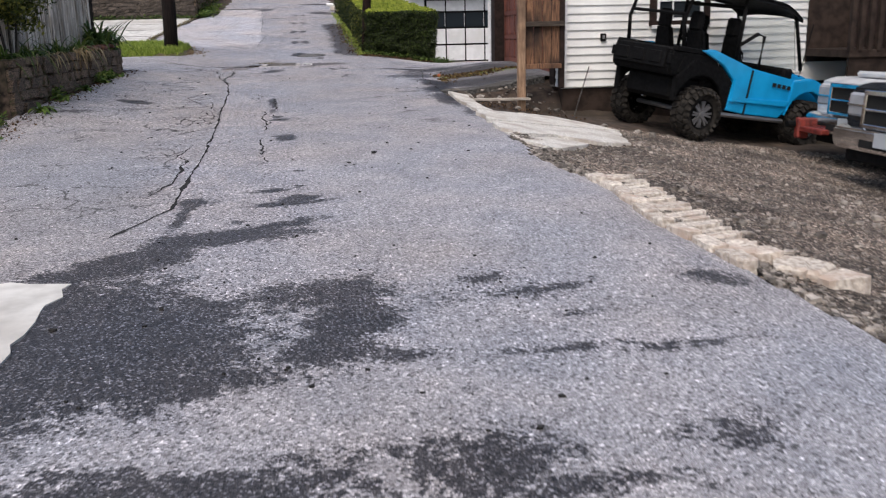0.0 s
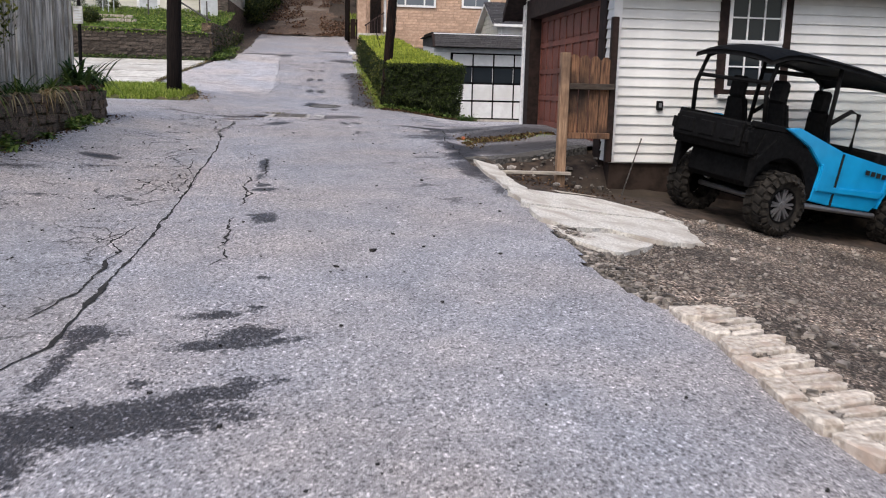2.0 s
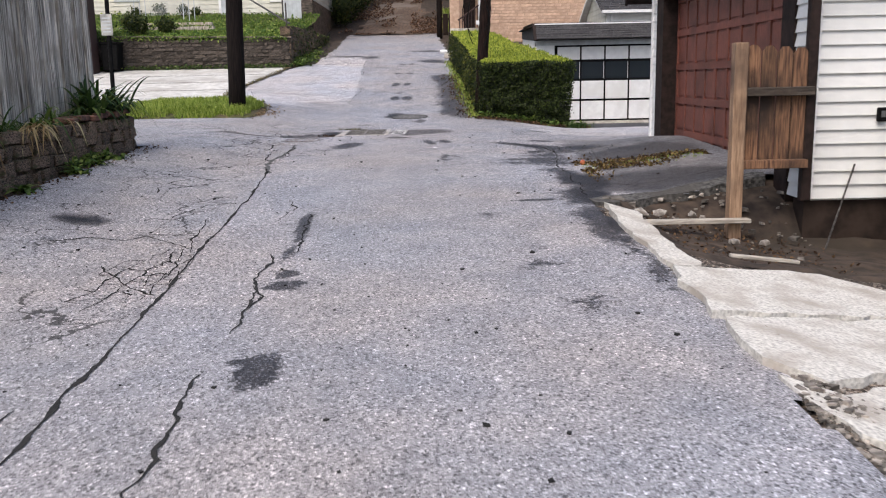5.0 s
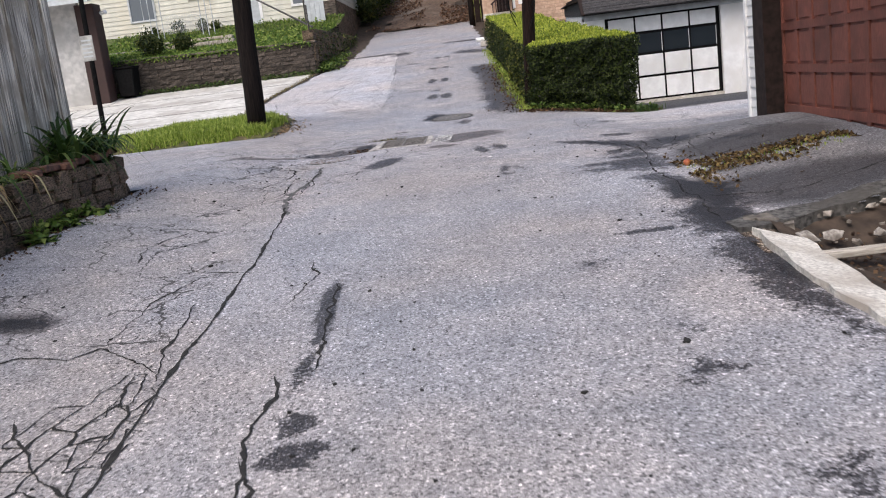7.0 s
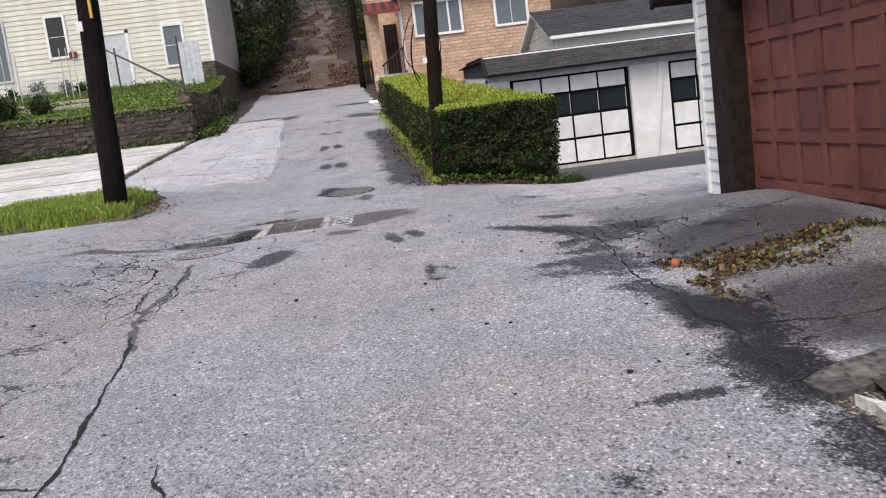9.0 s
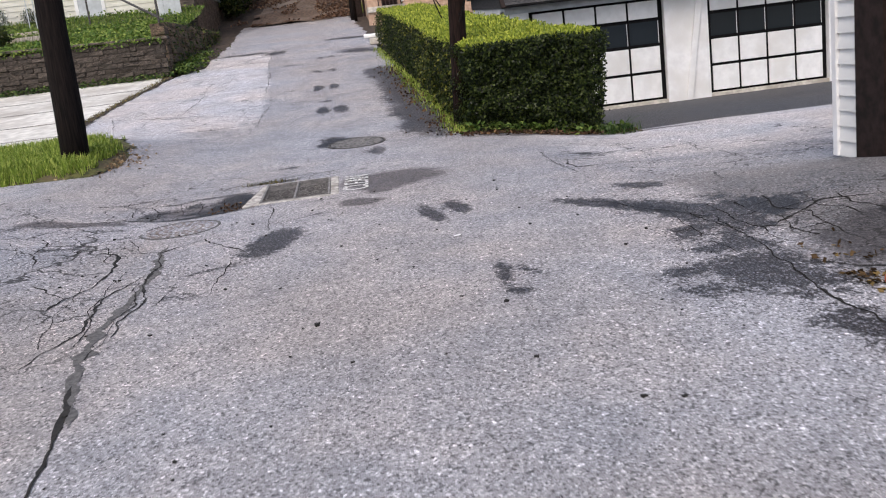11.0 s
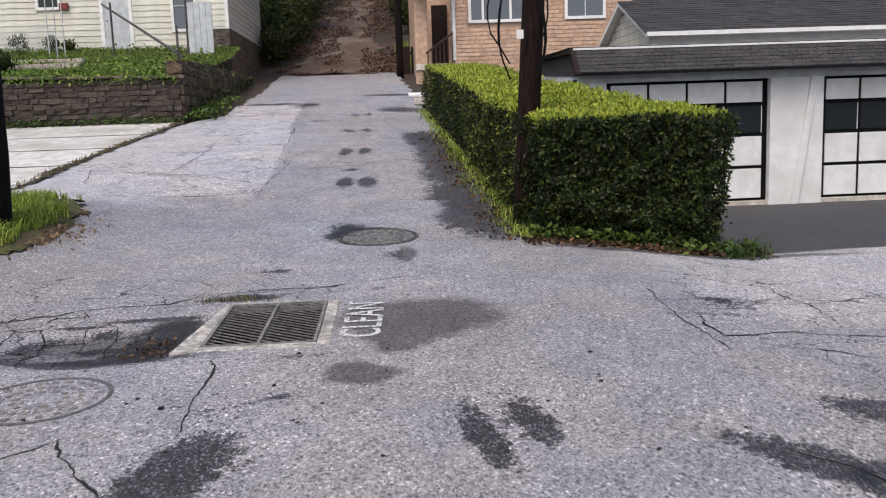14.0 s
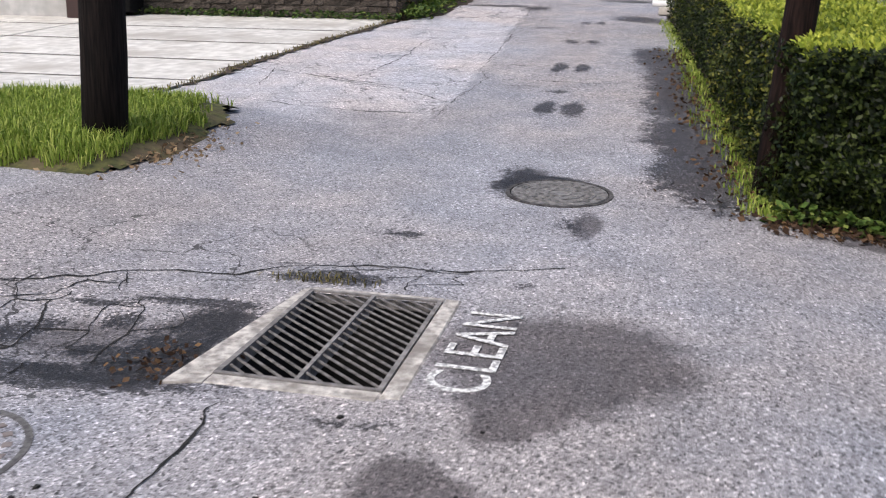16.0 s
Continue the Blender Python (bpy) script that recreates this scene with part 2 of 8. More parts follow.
ASPHALT = asphalt_mat()
CRACK = ramp_mat("crack_filler", (0.006, 0.006, 0.006), (0.022, 0.02, 0.019), 30, 0.95, 0.3)
SOIL = ramp_mat("soil", (0.022, 0.015, 0.011), (0.075, 0.052, 0.038), 7, 0.95, 0.7, big=1.3, bigcol=(0.035, 0.026, 0.018))
GRAVEL = gravel_mat()
STONEBIT = ramp_mat("loose_stone", (0.07, 0.058, 0.05), (0.32, 0.285, 0.25), 14, 0.9, 0.4, island=0.7)
CONCRETE = ramp_mat("weathered_concrete", (0.4, 0.37, 0.33), (0.66, 0.62, 0.56), 14, 0.9, 0.35, big=1.5, bigcol=(0.36, 0.32, 0.28))
SLABSTONE = ramp_mat("broken_slab", (0.36, 0.34, 0.31), (0.7, 0.67, 0.62), 45, 0.92, 0.5, big=3.0, bigcol=(0.4, 0.355, 0.31), lo=0.3, hi=0.6)
ROCK = ramp_mat("grey_rock", (0.16, 0.14, 0.125), (0.46, 0.43, 0.39), 30, 0.95, 0.6, big=6.0, bigcol=(0.12, 0.1, 0.085))
KERBSTONE = ramp_mat("pale_kerb_stone", (0.33, 0.28, 0.235), (0.68, 0.62, 0.55), 30, 0.95, 0.6, big=5.0, bigcol=(0.42, 0.33, 0.27), per_object=0.12)
DRIVE = ramp_mat("drive_concrete", (0.45, 0.435, 0.41), (0.65, 0.635, 0.6), 5, 0.85, 0.15, big=0.9, bigcol=(0.38, 0.355, 0.325), per_object=0.06)
WALLSTONE = ramp_mat("wall_stone", (0.012, 0.01, 0.009), (0.15, 0.12, 0.1), 5, 0.95, 1.0, big=2.2, bigcol=(0.05, 0.042, 0.034), per_object=0.3, stretch=(1, 1, 3), coord="Object")
DARKSTONE = ramp_mat("mossy_stone", (0.024, 0.017, 0.012), (0.24, 0.165, 0.115), 11, 0.95, 1.0, big=2.4, bigcol=(0.06, 0.055, 0.026), per_object=0.4)
SIDING = ramp_mat("white_siding", (0.62, 0.62, 0.615), (0.73, 0.73, 0.72), 3, 0.55, 0.03, big=0.8, bigcol=(0.57, 0.56, 0.53), per_object=0.04)
CREAM = ramp_mat("cream_siding", (0.54, 0.53, 0.465), (0.66, 0.65, 0.575), 3, 0.6, 0.03, big=0.7, bigcol=(0.6, 0.57, 0.48), per_object=0.04)
WHITE = ramp_mat("white_paint", (0.72, 0.72, 0.73), (0.82, 0.82, 0.83), 6, 0.5, 0.04, big=1.2, bigcol=(0.68, 0.67, 0.66))
BROWN = ramp_mat("brown_trim", (0.011, 0.007, 0.006), (0.028, 0.017, 0.015), 12, 0.75, 0.1, spec=0.2)
FOUND = ramp_mat("brown_foundation", (0.018, 0.012, 0.01), (0.042, 0.029, 0.023), 6, 0.9, 0.2, spec=0.2)
DOORRED = ramp_mat("red_brown_paint", (0.12, 0.038, 0.026), (0.2, 0.065, 0.045), 10, 0.6, 0.15, stretch=(1, 6, 1), big=2.5, bigcol=(0.1, 0.034, 0.024), per_object=0.12)
SHINGLE = ramp_mat("dark_shingle", (0.035, 0.034, 0.038), (0.1, 0.095, 0.1), 25, 0.9, 0.5, per_object=0.3, island=0.0)
SHINGLEJ = ramp_mat("dark_shingle_far", (0.022, 0.021, 0.023), (0.06, 0.056, 0.058), 25, 0.9, 0.5, island=0.3)
PINE = ramp_mat("weathered_pine", (0.17, 0.1, 0.06), (0.36, 0.235, 0.15), 9, 0.85, 0.4, stretch=(6, 6, 0.5), big=2.0, bigcol=(0.12, 0.075, 0.05), per_object=0.15)
PALEWOOD = ramp_mat("pale_board", (0.28, 0.25, 0.21), (0.55, 0.5, 0.44), 9, 0.9, 0.4, stretch=(0.6, 7, 7), big=2.0, bigcol=(0.2, 0.16, 0.13))
GREYWOOD = ramp_mat("grey_fence_wood", (0.16, 0.135, 0.11), (0.74, 0.68, 0.59), 8, 0.9, 0.8, stretch=(6, 6, 0.25), big=3.0, bigcol=(0.36, 0.31, 0.25), per_object=0.35, lo=0.38, hi=0.6)
DARKRAIL = ramp_mat("dark_weathered_rail", (0.012, 0.01, 0.009), (0.11, 0.09, 0.075), 9, 0.9, 0.4, stretch=(0.7, 7, 7), big=3.0, bigcol=(0.04, 0.028, 0.02))
BROWNPOLE = ramp_mat("brown_pole", (0.004, 0.0025, 0.002), (0.022, 0.012, 0.01), 9, 0.95, 0.5, spec=0.15, stretch=(6, 6, 0.4))
PICKET = ramp_mat("stained_picket", (0.055, 0.024, 0.013), (0.22, 0.115, 0.062), 9, 0.85, 0.4, stretch=(6, 6, 0.5), big=2.2, bigcol=(0.022, 0.012, 0.008), per_object=0.25)
POLEWOOD = ramp_mat("tarred_pole", (0.003, 0.0025, 0.0025), (0.014, 0.01, 0.009), 9, 0.95, 0.5, spec=0.15, stretch=(6, 6, 0.4))
BARK = ramp_mat("bark", (0.03, 0.025, 0.02), (0.1, 0.085, 0.07), 9, 0.95, 0.7, stretch=(4, 4, 0.7))
BRICKTAN = ramp_mat("tan_brick", (0.42, 0.275, 0.195), (0.58, 0.405, 0.3), 6, 0.85, 0.2, per_object=0.13)
BRICKTANJ = ramp_mat("tan_brick_far", (0.42, 0.275, 0.195), (0.58, 0.405, 0.3), 6, 0.85, 0.2, island=0.13)
MORTAR = ramp_mat("mortar", (0.3, 0.2, 0.145), (0.42, 0.3, 0.22), 12, 0.95, 0.2)
GLASS = glass_mat("window_glass")
GLASSPALE = glass_mat("curtained_glass", (0.12, 0.14, 0.17))
IRON = ramp_mat("cast_iron", (0.03, 0.027, 0.026), (0.13, 0.12, 0.115), 22, 0.65, 0.5, 0.4)
RUSTCOVER = ramp_mat("pale_iron_frame", (0.12, 0.113, 0.11), (0.27, 0.255, 0.25), 20, 0.8, 0.5, 0.1)
DRAINFRAME = ramp_mat("drain_concrete", (0.26, 0.24, 0.225), (0.6, 0.57, 0.53), 24, 0.92, 0.7, big=3.5, bigcol=(0.22, 0.2, 0.18))
BLOCKWHITE = ramp_mat("white_block", (0.5, 0.51, 0.53), (0.76, 0.77, 0.79), 9, 0.8, 0.5, big=2.0, bigcol=(0.4, 0.39, 0.38), per_object=0.1)
BLOCKGREY = ramp_mat("bare_block", (0.25, 0.22, 0.21), (0.5, 0.46, 0.45), 9, 0.9, 0.6, big=2.0, bigcol=(0.18, 0.16, 0.15), per_object=0.2)
# white wall with the porch roof's shade mixed into its colour
SHADEWALL = ramp_mat("shaded_white_wall", (0.4, 0.4, 0.4), (0.58, 0.57, 0.56), 6, 0.85, 0.2, big=1.0, bigcol=(0.36, 0.35, 0.34))
GRATE = ramp_mat("worn_grate", (0.08, 0.073, 0.07), (0.21, 0.195, 0.19), 22, 0.8, 0.5, 0.1)
# near-black that paints the dark of recesses and gaps; black decals too
SHADEBLACK = ramp_mat("shade_and_decal_black", (0.001, 0.001, 0.001), (0.004, 0.004, 0.004), 8, 0.95, 0.1)
ROADPAINT = ramp_mat("worn_white_paint", (0.3, 0.3, 0.3), (0.75, 0.75, 0.74), 45, 0.8, 0.3, lo=0.42, hi=0.55)
BLACKPLASTIC = ramp_mat("black_plastic", (0.0025, 0.0025, 0.0028), (0.007, 0.007, 0.0075), 20, 0.7, 0.1, spec=0.1)
RUBBER = ramp_mat("muddy_rubber", (0.006, 0.0055, 0.005), (0.034, 0.03, 0.026), 14, 0.9, 0.3, spec=0.2)
BLUEPAINT = ramp_mat("cyan_paint", (0.005, 0.3, 0.62), (0.012, 0.38, 0.74), 3, 0.28, 0.01, big=2.0, bigcol=(0.01, 0.28, 0.56))
STEEL = plain("grey_steel", (0.3, 0.3, 0.31), 0.45, 0.8)
CHROME = plain("chrome", (0.75, 0.76, 0.78), 0.12, 1.0)
TRUCKWHITE = plain("silver_white_paint", (0.62, 0.63, 0.65), 0.25, 0.2)
TRUCKDARK = plain("black_car_paint", (0.012, 0.014, 0.018), 0.2, 0.2)
REDPAINT = ramp_mat("faded_red_paint", (0.1, 0.014, 0.01), (0.22, 0.03, 0.02), 14, 0.6, 0.2)
PALEGREY = plain("pale_grey_metal", (0.5, 0.53, 0.56), 0.5, 0.3)
ORANGE = ramp_mat("apple_skin", (0.3, 0.05, 0.03), (0.5, 0.2, 0.07), 12, 0.4, 0.05)
DIRTYPLATE = ramp_mat("dirty_plate", (0.22, 0.22, 0.21), (0.5, 0.5, 0.48), 9, 0.6, 0.1)
MAROON = plain("maroon_wood", (0.035, 0.015, 0.013), 0.7)
LAMPGLASS = plain("headlamp_glass", (0.3, 0.31, 0.33), 0.1)
# side leaves carry the hedge's shade in their colour; top is pale new growth
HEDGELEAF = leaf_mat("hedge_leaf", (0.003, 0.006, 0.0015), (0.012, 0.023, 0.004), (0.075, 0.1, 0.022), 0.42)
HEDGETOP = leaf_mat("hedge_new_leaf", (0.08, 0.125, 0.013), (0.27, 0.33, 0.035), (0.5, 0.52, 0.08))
LAWNLEAF = leaf_mat("lawn_blade", (0.035, 0.075, 0.012), (0.11, 0.185, 0.03), (0.25, 0.3, 0.07), 0.6)
# near-black colour for the shade between the hedge leaves
HEDGESHADE = ramp_mat("hedge_inner_shade", (0.003, 0.005, 0.002), (0.01, 0.014, 0.005), 9, 1.0, 0.4)
GRASSMAT = leaf_mat("grass_blade", (0.09, 0.15, 0.02), (0.24, 0.33, 0.05), (0.46, 0.5, 0.13), 0.6)
VERGESOIL = ramp_mat("verge_soil", (0.025, 0.03, 0.01), (0.1, 0.1, 0.03), 14, 1.0, 0.6, big=2.0, bigcol=(0.09, 0.065, 0.04))
GRASSBASE = ramp_mat("grass_ground", (0.03, 0.04, 0.012), (0.09, 0.12, 0.025), 6, 1.0, 0.5, big=1.0, bigcol=(0.09, 0.075, 0.04))
WEEDMAT = leaf_mat("weed_leaf", (0.02, 0.045, 0.011), (0.05, 0.095, 0.022), (0.14, 0.18, 0.05))
STRAW = leaf_mat("dry_leaf", (0.12, 0.08, 0.05), (0.25, 0.17, 0.1), (0.4, 0.3, 0.18), 0.8)
APRONLEAF = leaf_mat("apron_leaf", (0.03, 0.02, 0.013), (0.1, 0.062, 0.03), (0.25, 0.18, 0.07), 0.8)
DRAINWEED = leaf_mat("drain_weed", (0.05, 0.045, 0.02), (0.15, 0.13, 0.05), (0.32, 0.27, 0.12), 0.7)
FOOTWEED = leaf_mat("foot_weed_leaf", (0.03, 0.06, 0.012), (0.09, 0.15, 0.03), (0.2, 0.24, 0.06))
DRYMAT = leaf_mat("dry_blade", (0.2, 0.12, 0.05), (0.36, 0.26, 0.13), (0.45, 0.4, 0.22))
LITTER = leaf_mat("fallen_leaf", (0.035, 0.022, 0.016), (0.085, 0.05, 0.032), (0.2, 0.12, 0.06), 0.8)
TREELEAF = leaf_mat("tree_leaf", (0.012, 0.022, 0.007), (0.035, 0.055, 0.015), (0.12, 0.13, 0.035))
IVYLEAF = leaf_mat("ivy_leaf", (0.018, 0.028, 0.006), (0.09, 0.11, 0.02), (0.29, 0.27, 0.055))
TRACKLEAF = leaf_mat("track_leaf", (0.045, 0.026, 0.02), (0.14, 0.08, 0.055), (0.3, 0.19, 0.125), 0.8)
LEAFPATH = ramp_mat("leaf_covered_track", (0.045, 0.03, 0.022), (0.17, 0.115, 0.085), 9, 0.95, 0.6, big=0.5, bigcol=(0.2, 0.165, 0.14))
WOODFLOOR = ramp_mat("forest_floor", (0.02, 0.016, 0.01), (0.07, 0.05, 0.03), 3, 1.0, 0.5, big=0.4, bigcol=(0.035, 0.045, 0.015))


# ---- building helpers ----
PLACED = set()


def hang(ob, parent):
    """Makes ob a part of parent. Under a thing of PLACED, parts are built in the axes of the world."""
    if parent is not None:
        ob.parent = parent
        if parent.name in PLACED:
            ob.matrix_parent_inverse = parent.matrix_basis.inverted()


def part(name, bm, material, parent=None, label="", smooth=False):
    """Links a bmesh as one mesh object under a thing or a part."""
    me = bpy.data.meshes.new(name)
    bm.normal_update()
    bm.to_mesh(me)
    bm.free()
    me.materials.append(material)
    if smooth:
        me.polygons.foreach_set("use_smooth", [True] * len(me.polygons))
    ob = new(name, me)
    hang(ob, parent)
    if label:
        ob["label"] = label
    return ob


def mesh_object(name, verts, faces, material, parent=None, label="", smooth=False):
    me = bpy.data.meshes.new(name)
    me.from_pydata(verts, [], faces)
    me.materials.append(material)
    if smooth:
        me.polygons.foreach_set("use_smooth", [True] * len(me.polygons))
    ob = new(name, me)
    hang(ob, parent)
    if label:
        ob["label"] = label
    return ob


def thing(name, m, label, category, group="", kind="", placed=False):
    """An Empty at a thing's base; its parts are built in its own axes."""
    ob = new(name)
    ob.empty_display_size = 0.1
    ob.matrix_basis = m
    if placed:
        PLACED.add(ob.name)
    return tagged(ob, label, category, group, kind)


def box(bm, x0, x1, y0, y1, z0, z1, bevel=0.0, m=None):
    vs = [bm.verts.new((x, y, z)) for x in (x0, x1) for y in (y0, y1) for z in (z0, z1)]
    fs = [bm.faces.new([vs[i] for i in f]) for f in ((0, 1, 3, 2), (4, 6, 7, 5), (0, 4, 5, 1), (2, 3, 7, 6), (0, 2, 6, 4), (1, 5, 7, 3))]
    if bevel:
        es = list({e for f in fs for e in f.edges})
        r = bmesh.ops.bevel(bm, geom=es, offset=bevel, segments=1, affect="EDGES")
        vs = list({v for f in r["faces"] for v in f.verts} | {v for v in vs if v.is_valid})
    if m is not None:
        bmesh.ops.transform(bm, matrix=m, verts=[v for v in vs if v.is_valid])
    return bm


def boxm(x0, x1, y0, y1, z0, z1, bevel=0.0, m=None):
    return box(bmesh.new(), x0, x1, y0, y1, z0, z1, bevel, m)


def prism(bm, pts, axis, a, b):
    """A polygon of (u, v) pairs drawn out along an axis from a to b: u, v are the other two axes in order."""
    def at(u, v, w):
        return {"x": (w, u, v), "y": (u, w, v), "z": (u, v, w)}[axis]
    lo = [bm.verts.new(at(u, v, a)) for u, v in pts]
    hi = [bm.verts.new(at(u, v, b)) for u, v in pts]
    n = len(pts)
    bm.faces.new(lo)
    bm.faces.new(hi[::-1])
    for i in range(n):
        bm.faces.new((lo[i], lo[(i + 1) % n], hi[(i + 1) % n], hi[i]))
    bmesh.ops.recalc_face_normals(bm, faces=bm.faces)
    return bm


def tube(bm, pts, r, n=8, r1=None, cap=True):
    """A round bar through the points, from radius r to r1."""
    pts = [Vector(p) for p in pts]
    rings = []
    for i, p in enumerate(pts):
        d = (pts[min(i + 1, len(pts) - 1)] - pts[max(i - 1, 0)]).normalized()
        u = d.orthogonal().normalized() if abs(d.z) < 0.95 else Vector((1, 0, 0))
        u = (u - d * u.dot(d)).normalized()
        v = d.cross(u)
        q = r if r1 is None else r + (r1 - r) * i / (len(pts) - 1)
        rings.append([bm.verts.new(p + q * (math.cos(a) * u + math.sin(a) * v)) for a in [2 * math.pi * k / n for k in range(n)]])
    for a, b in zip(rings, rings[1:]):
        for k in range(n):
            bm.faces.new((a[k], a[(k + 1) % n], b[(k + 1) % n], b[k]))
    if cap:
        bm.faces.new(rings[0][::-1])
        bm.faces.new(rings[-1])
    return bm


def leaf_cloud(points, normals, size, rng, up=0.0, slim=0.5):
    """Vertices and faces of small pointed leaves at points, turned at random about their normals."""
    n = len(points)
    p = np.asarray(points, float)
    nr = np.asarray(normals, float) + rng.normal(0, 0.55, (n, 3))
    nr /= np.linalg.norm(nr, axis=1)[:, None] + 1e-9
    t = rng.normal(0, 1, (n, 3))
    t[:, 2] += up * 3
    t -= nr * (t * nr).sum(1)[:, None]
    t /= np.linalg.norm(t, axis=1)[:, None] + 1e-9
    s = np.cross(nr, t)
    ln = size * rng.uniform(0.6, 1.35, n)[:, None]
    v = np.stack([p, p + t * ln * 0.5 + s * ln * slim * 0.5, p + t * ln, p + t * ln * 0.5 - s * ln * slim * 0.5], 1).reshape(-1, 3)
    f = np.arange(n * 4).reshape(-1, 4)
    return v.tolist(), f.tolist()


def blades(points, h, w, rng, lean=0.5):
    """Grass blades: bent strips of two faces."""
    n = len(points)
    p = np.asarray(points, float)
    a = rng.uniform(0, 2 * np.pi, n)
    d = np.stack([np.cos(a), np.sin(a), np.zeros(n)], 1)
    s = np.stack([-np.sin(a), np.cos(a), np.zeros(n)], 1) * w * 0.5
    hh = h * rng.uniform(0.5, 1.3, n)[:, None]
    up = np.array([0, 0, 1.0])
    le = lean * rng.uniform(0.1, 1.0, n)[:, None]
    mid = p + up * hh * 0.6 + d * hh * le * 0.3
    tip = p + up * hh * (1 - 0.3 * le) + d * hh * le
    v = np.stack([p - s, p + s, mid + s * 0.8, mid - s * 0.8, tip], 1).reshape(-1, 3)
    k = np.arange(n)[:, None] * 5
    quads = (k + np.array([0, 1, 2, 3])).tolist()
    tris = (k + np.array([3, 2, 4])).tolist()
    return v.tolist(), quads + tris


def straps(points, length, width, rng, droop=1.0, rise=0.7, heading=None, spread=3.2):
    """Long arching leaves: tapered strips of six faces that rise and then hang."""
    n = len(points)
    p = np.asarray(points, float)
    a = rng.uniform(-np.pi, np.pi, n) if heading is None else heading + rng.uniform(-spread / 2, spread / 2, n)
    d = np.stack([np.cos(a), np.sin(a)], 1)
    ln = length * rng.uniform(0.55, 1.3, n)
    up, dr = rise * rng.uniform(0.6, 1.3, n), droop * rng.uniform(0.5, 1.4, n)
    rows = []
    for k in range(7):
        t = k / 6
        q = np.stack([p[:, 0] + d[:, 0] * ln * 0.75 * t, p[:, 1] + d[:, 1] * ln * 0.75 * t, p[:, 2] + ln * (up * t - dr * t * t)], 1)
        w = width * 0.5 * (0.5 + 1.1 * t - 1.55 * t * t)
        side = np.stack([-d[:, 1] * w, d[:, 0] * w, np.zeros(n)], 1)
        rows += [q - side, q + side]
    v = np.stack(rows, 1).reshape(-1, 3)
    base = np.arange(n)[:, None] * 14
    f = np.concatenate([base + np.array([2 * k, 2 * k + 1, 2 * k + 3, 2 * k + 2]) for k in range(6)])
    return v.tolist(), f.tolist()


def vnoise(x, y, seed=0):
    """Smooth value noise on arrays, about -1 to 1."""
    xi, yi = np.floor(x).astype(int), np.floor(y).astype(int)
    fx, fy = x - xi, y - yi
    fx, fy = fx * fx * (3 - 2 * fx), fy * fy * (3 - 2 * fy)

    def h(a, b):
        s = np.sin(a * 127.1 + b * 311.7 + seed * 74.7) * 43758.5453
        return (s - np.floor(s)) * 2 - 1
    return (h(xi, yi) * (1 - fx) + h(xi + 1, yi) * fx) * (1 - fy) + (h(xi, yi + 1) * (1 - fx) + h(xi + 1, yi + 1) * fx) * fy


def fbm(x, y, seed=0, n=4):
    return sum(vnoise(x * 2 ** i, y * 2 ** i, seed + i) * 0.5 ** i for i in range(n))


# ---- the lie of the land ----
PY = [-60, 0, 6, 10, 12, 15, 19, 20.5, 22, 24, 26, 28, 31, 37, 52, 60, 75, 110, 160]
PZ = [-2.4, 0, 0.26, 0.405, 0.49, 0.62, 0.765, 0.805, 0.83, 0.89, 1.03, 1.24, 1.59, 2.3, 4.1, 5.7, 9.0, 17, 28]


def sm(a):
    a = np.clip(a, 0, 1)
    return a * a * (3 - 2 * a)


def g(x, y):
    """Height of the made ground: road, lot, drives."""
    x, y = np.asarray(x, float), np.asarray(y, float)
    z = sum(np.interp(y + d, PY, PZ) for d in (-0.8, -0.4, 0, 0.4, 0.8)) / 5
    lot = (np.clip(x - 2.0, 0, 5) * 0.17 + np.clip(x - 7.0, 0, 5) * 0.06) * sm((14.6 - y) / 0.5)
    c = sm((y - 17.5) / 3) * sm((x - 1.2) / 2.5) * sm((47 - y) / 8)
    right = np.interp(y, [17, 20, 22, 25, 29, 32, 60], [0.72, 0.74, 0.73, 0.70, 0.52, 0.42, 0.42])
    z = z * (1 - c) + right * c - lot * (1 - c)
    z = z + 0.14 * sm((x - 2.3) / 1.6) * sm((y - 14.4) / 0.6) * sm((21 - y) / 2)
    return z + 0.17 * sm((-2.0 - x) / 1.8) * sm((y - 8) / 6) * sm((30 - y) / 4)


def gz(x, y):
    return float(g(x, y))


# ---- ground: one sheet to the horizon ----
def axis(*spans):
    return np.array(sorted({round(float(v), 3) for a, b, s in spans for v in np.arange(a, b + 1e-6, s)}))


def land(x, y):
    """Height of the natural ground under and beside the made surfaces."""
    z = g(x, y) - 0.06 - 0.2 * sm((x - 2.1) / 0.4) * sm((14.5 - y) / 0.4)
    bank = sm((-3.9 - x) / 0.5) * sm((18.4 - y) / 0.5) * 0.6
    lawn = sm((-4.9 - x) / 0.3) * sm((y - 37.5) / 0.3) * np.interp(y, [37, 40, 47.5, 49, 90], [0.9, 0.85, 1.0, 0.0, 0])
    wood = (sm((-5 - x) / 14) + sm((x - 3) / 12)) * sm((y - 54) / 14) * 4
    pit = 1.0 * (np.abs(x + 0.9) < 0.7) * (np.abs(y - 22.35) < 0.9)
    return z - pit + bank + lawn + wood - 0.25 * sm((x - 14) / 20) * sm((40 - y) / 10)


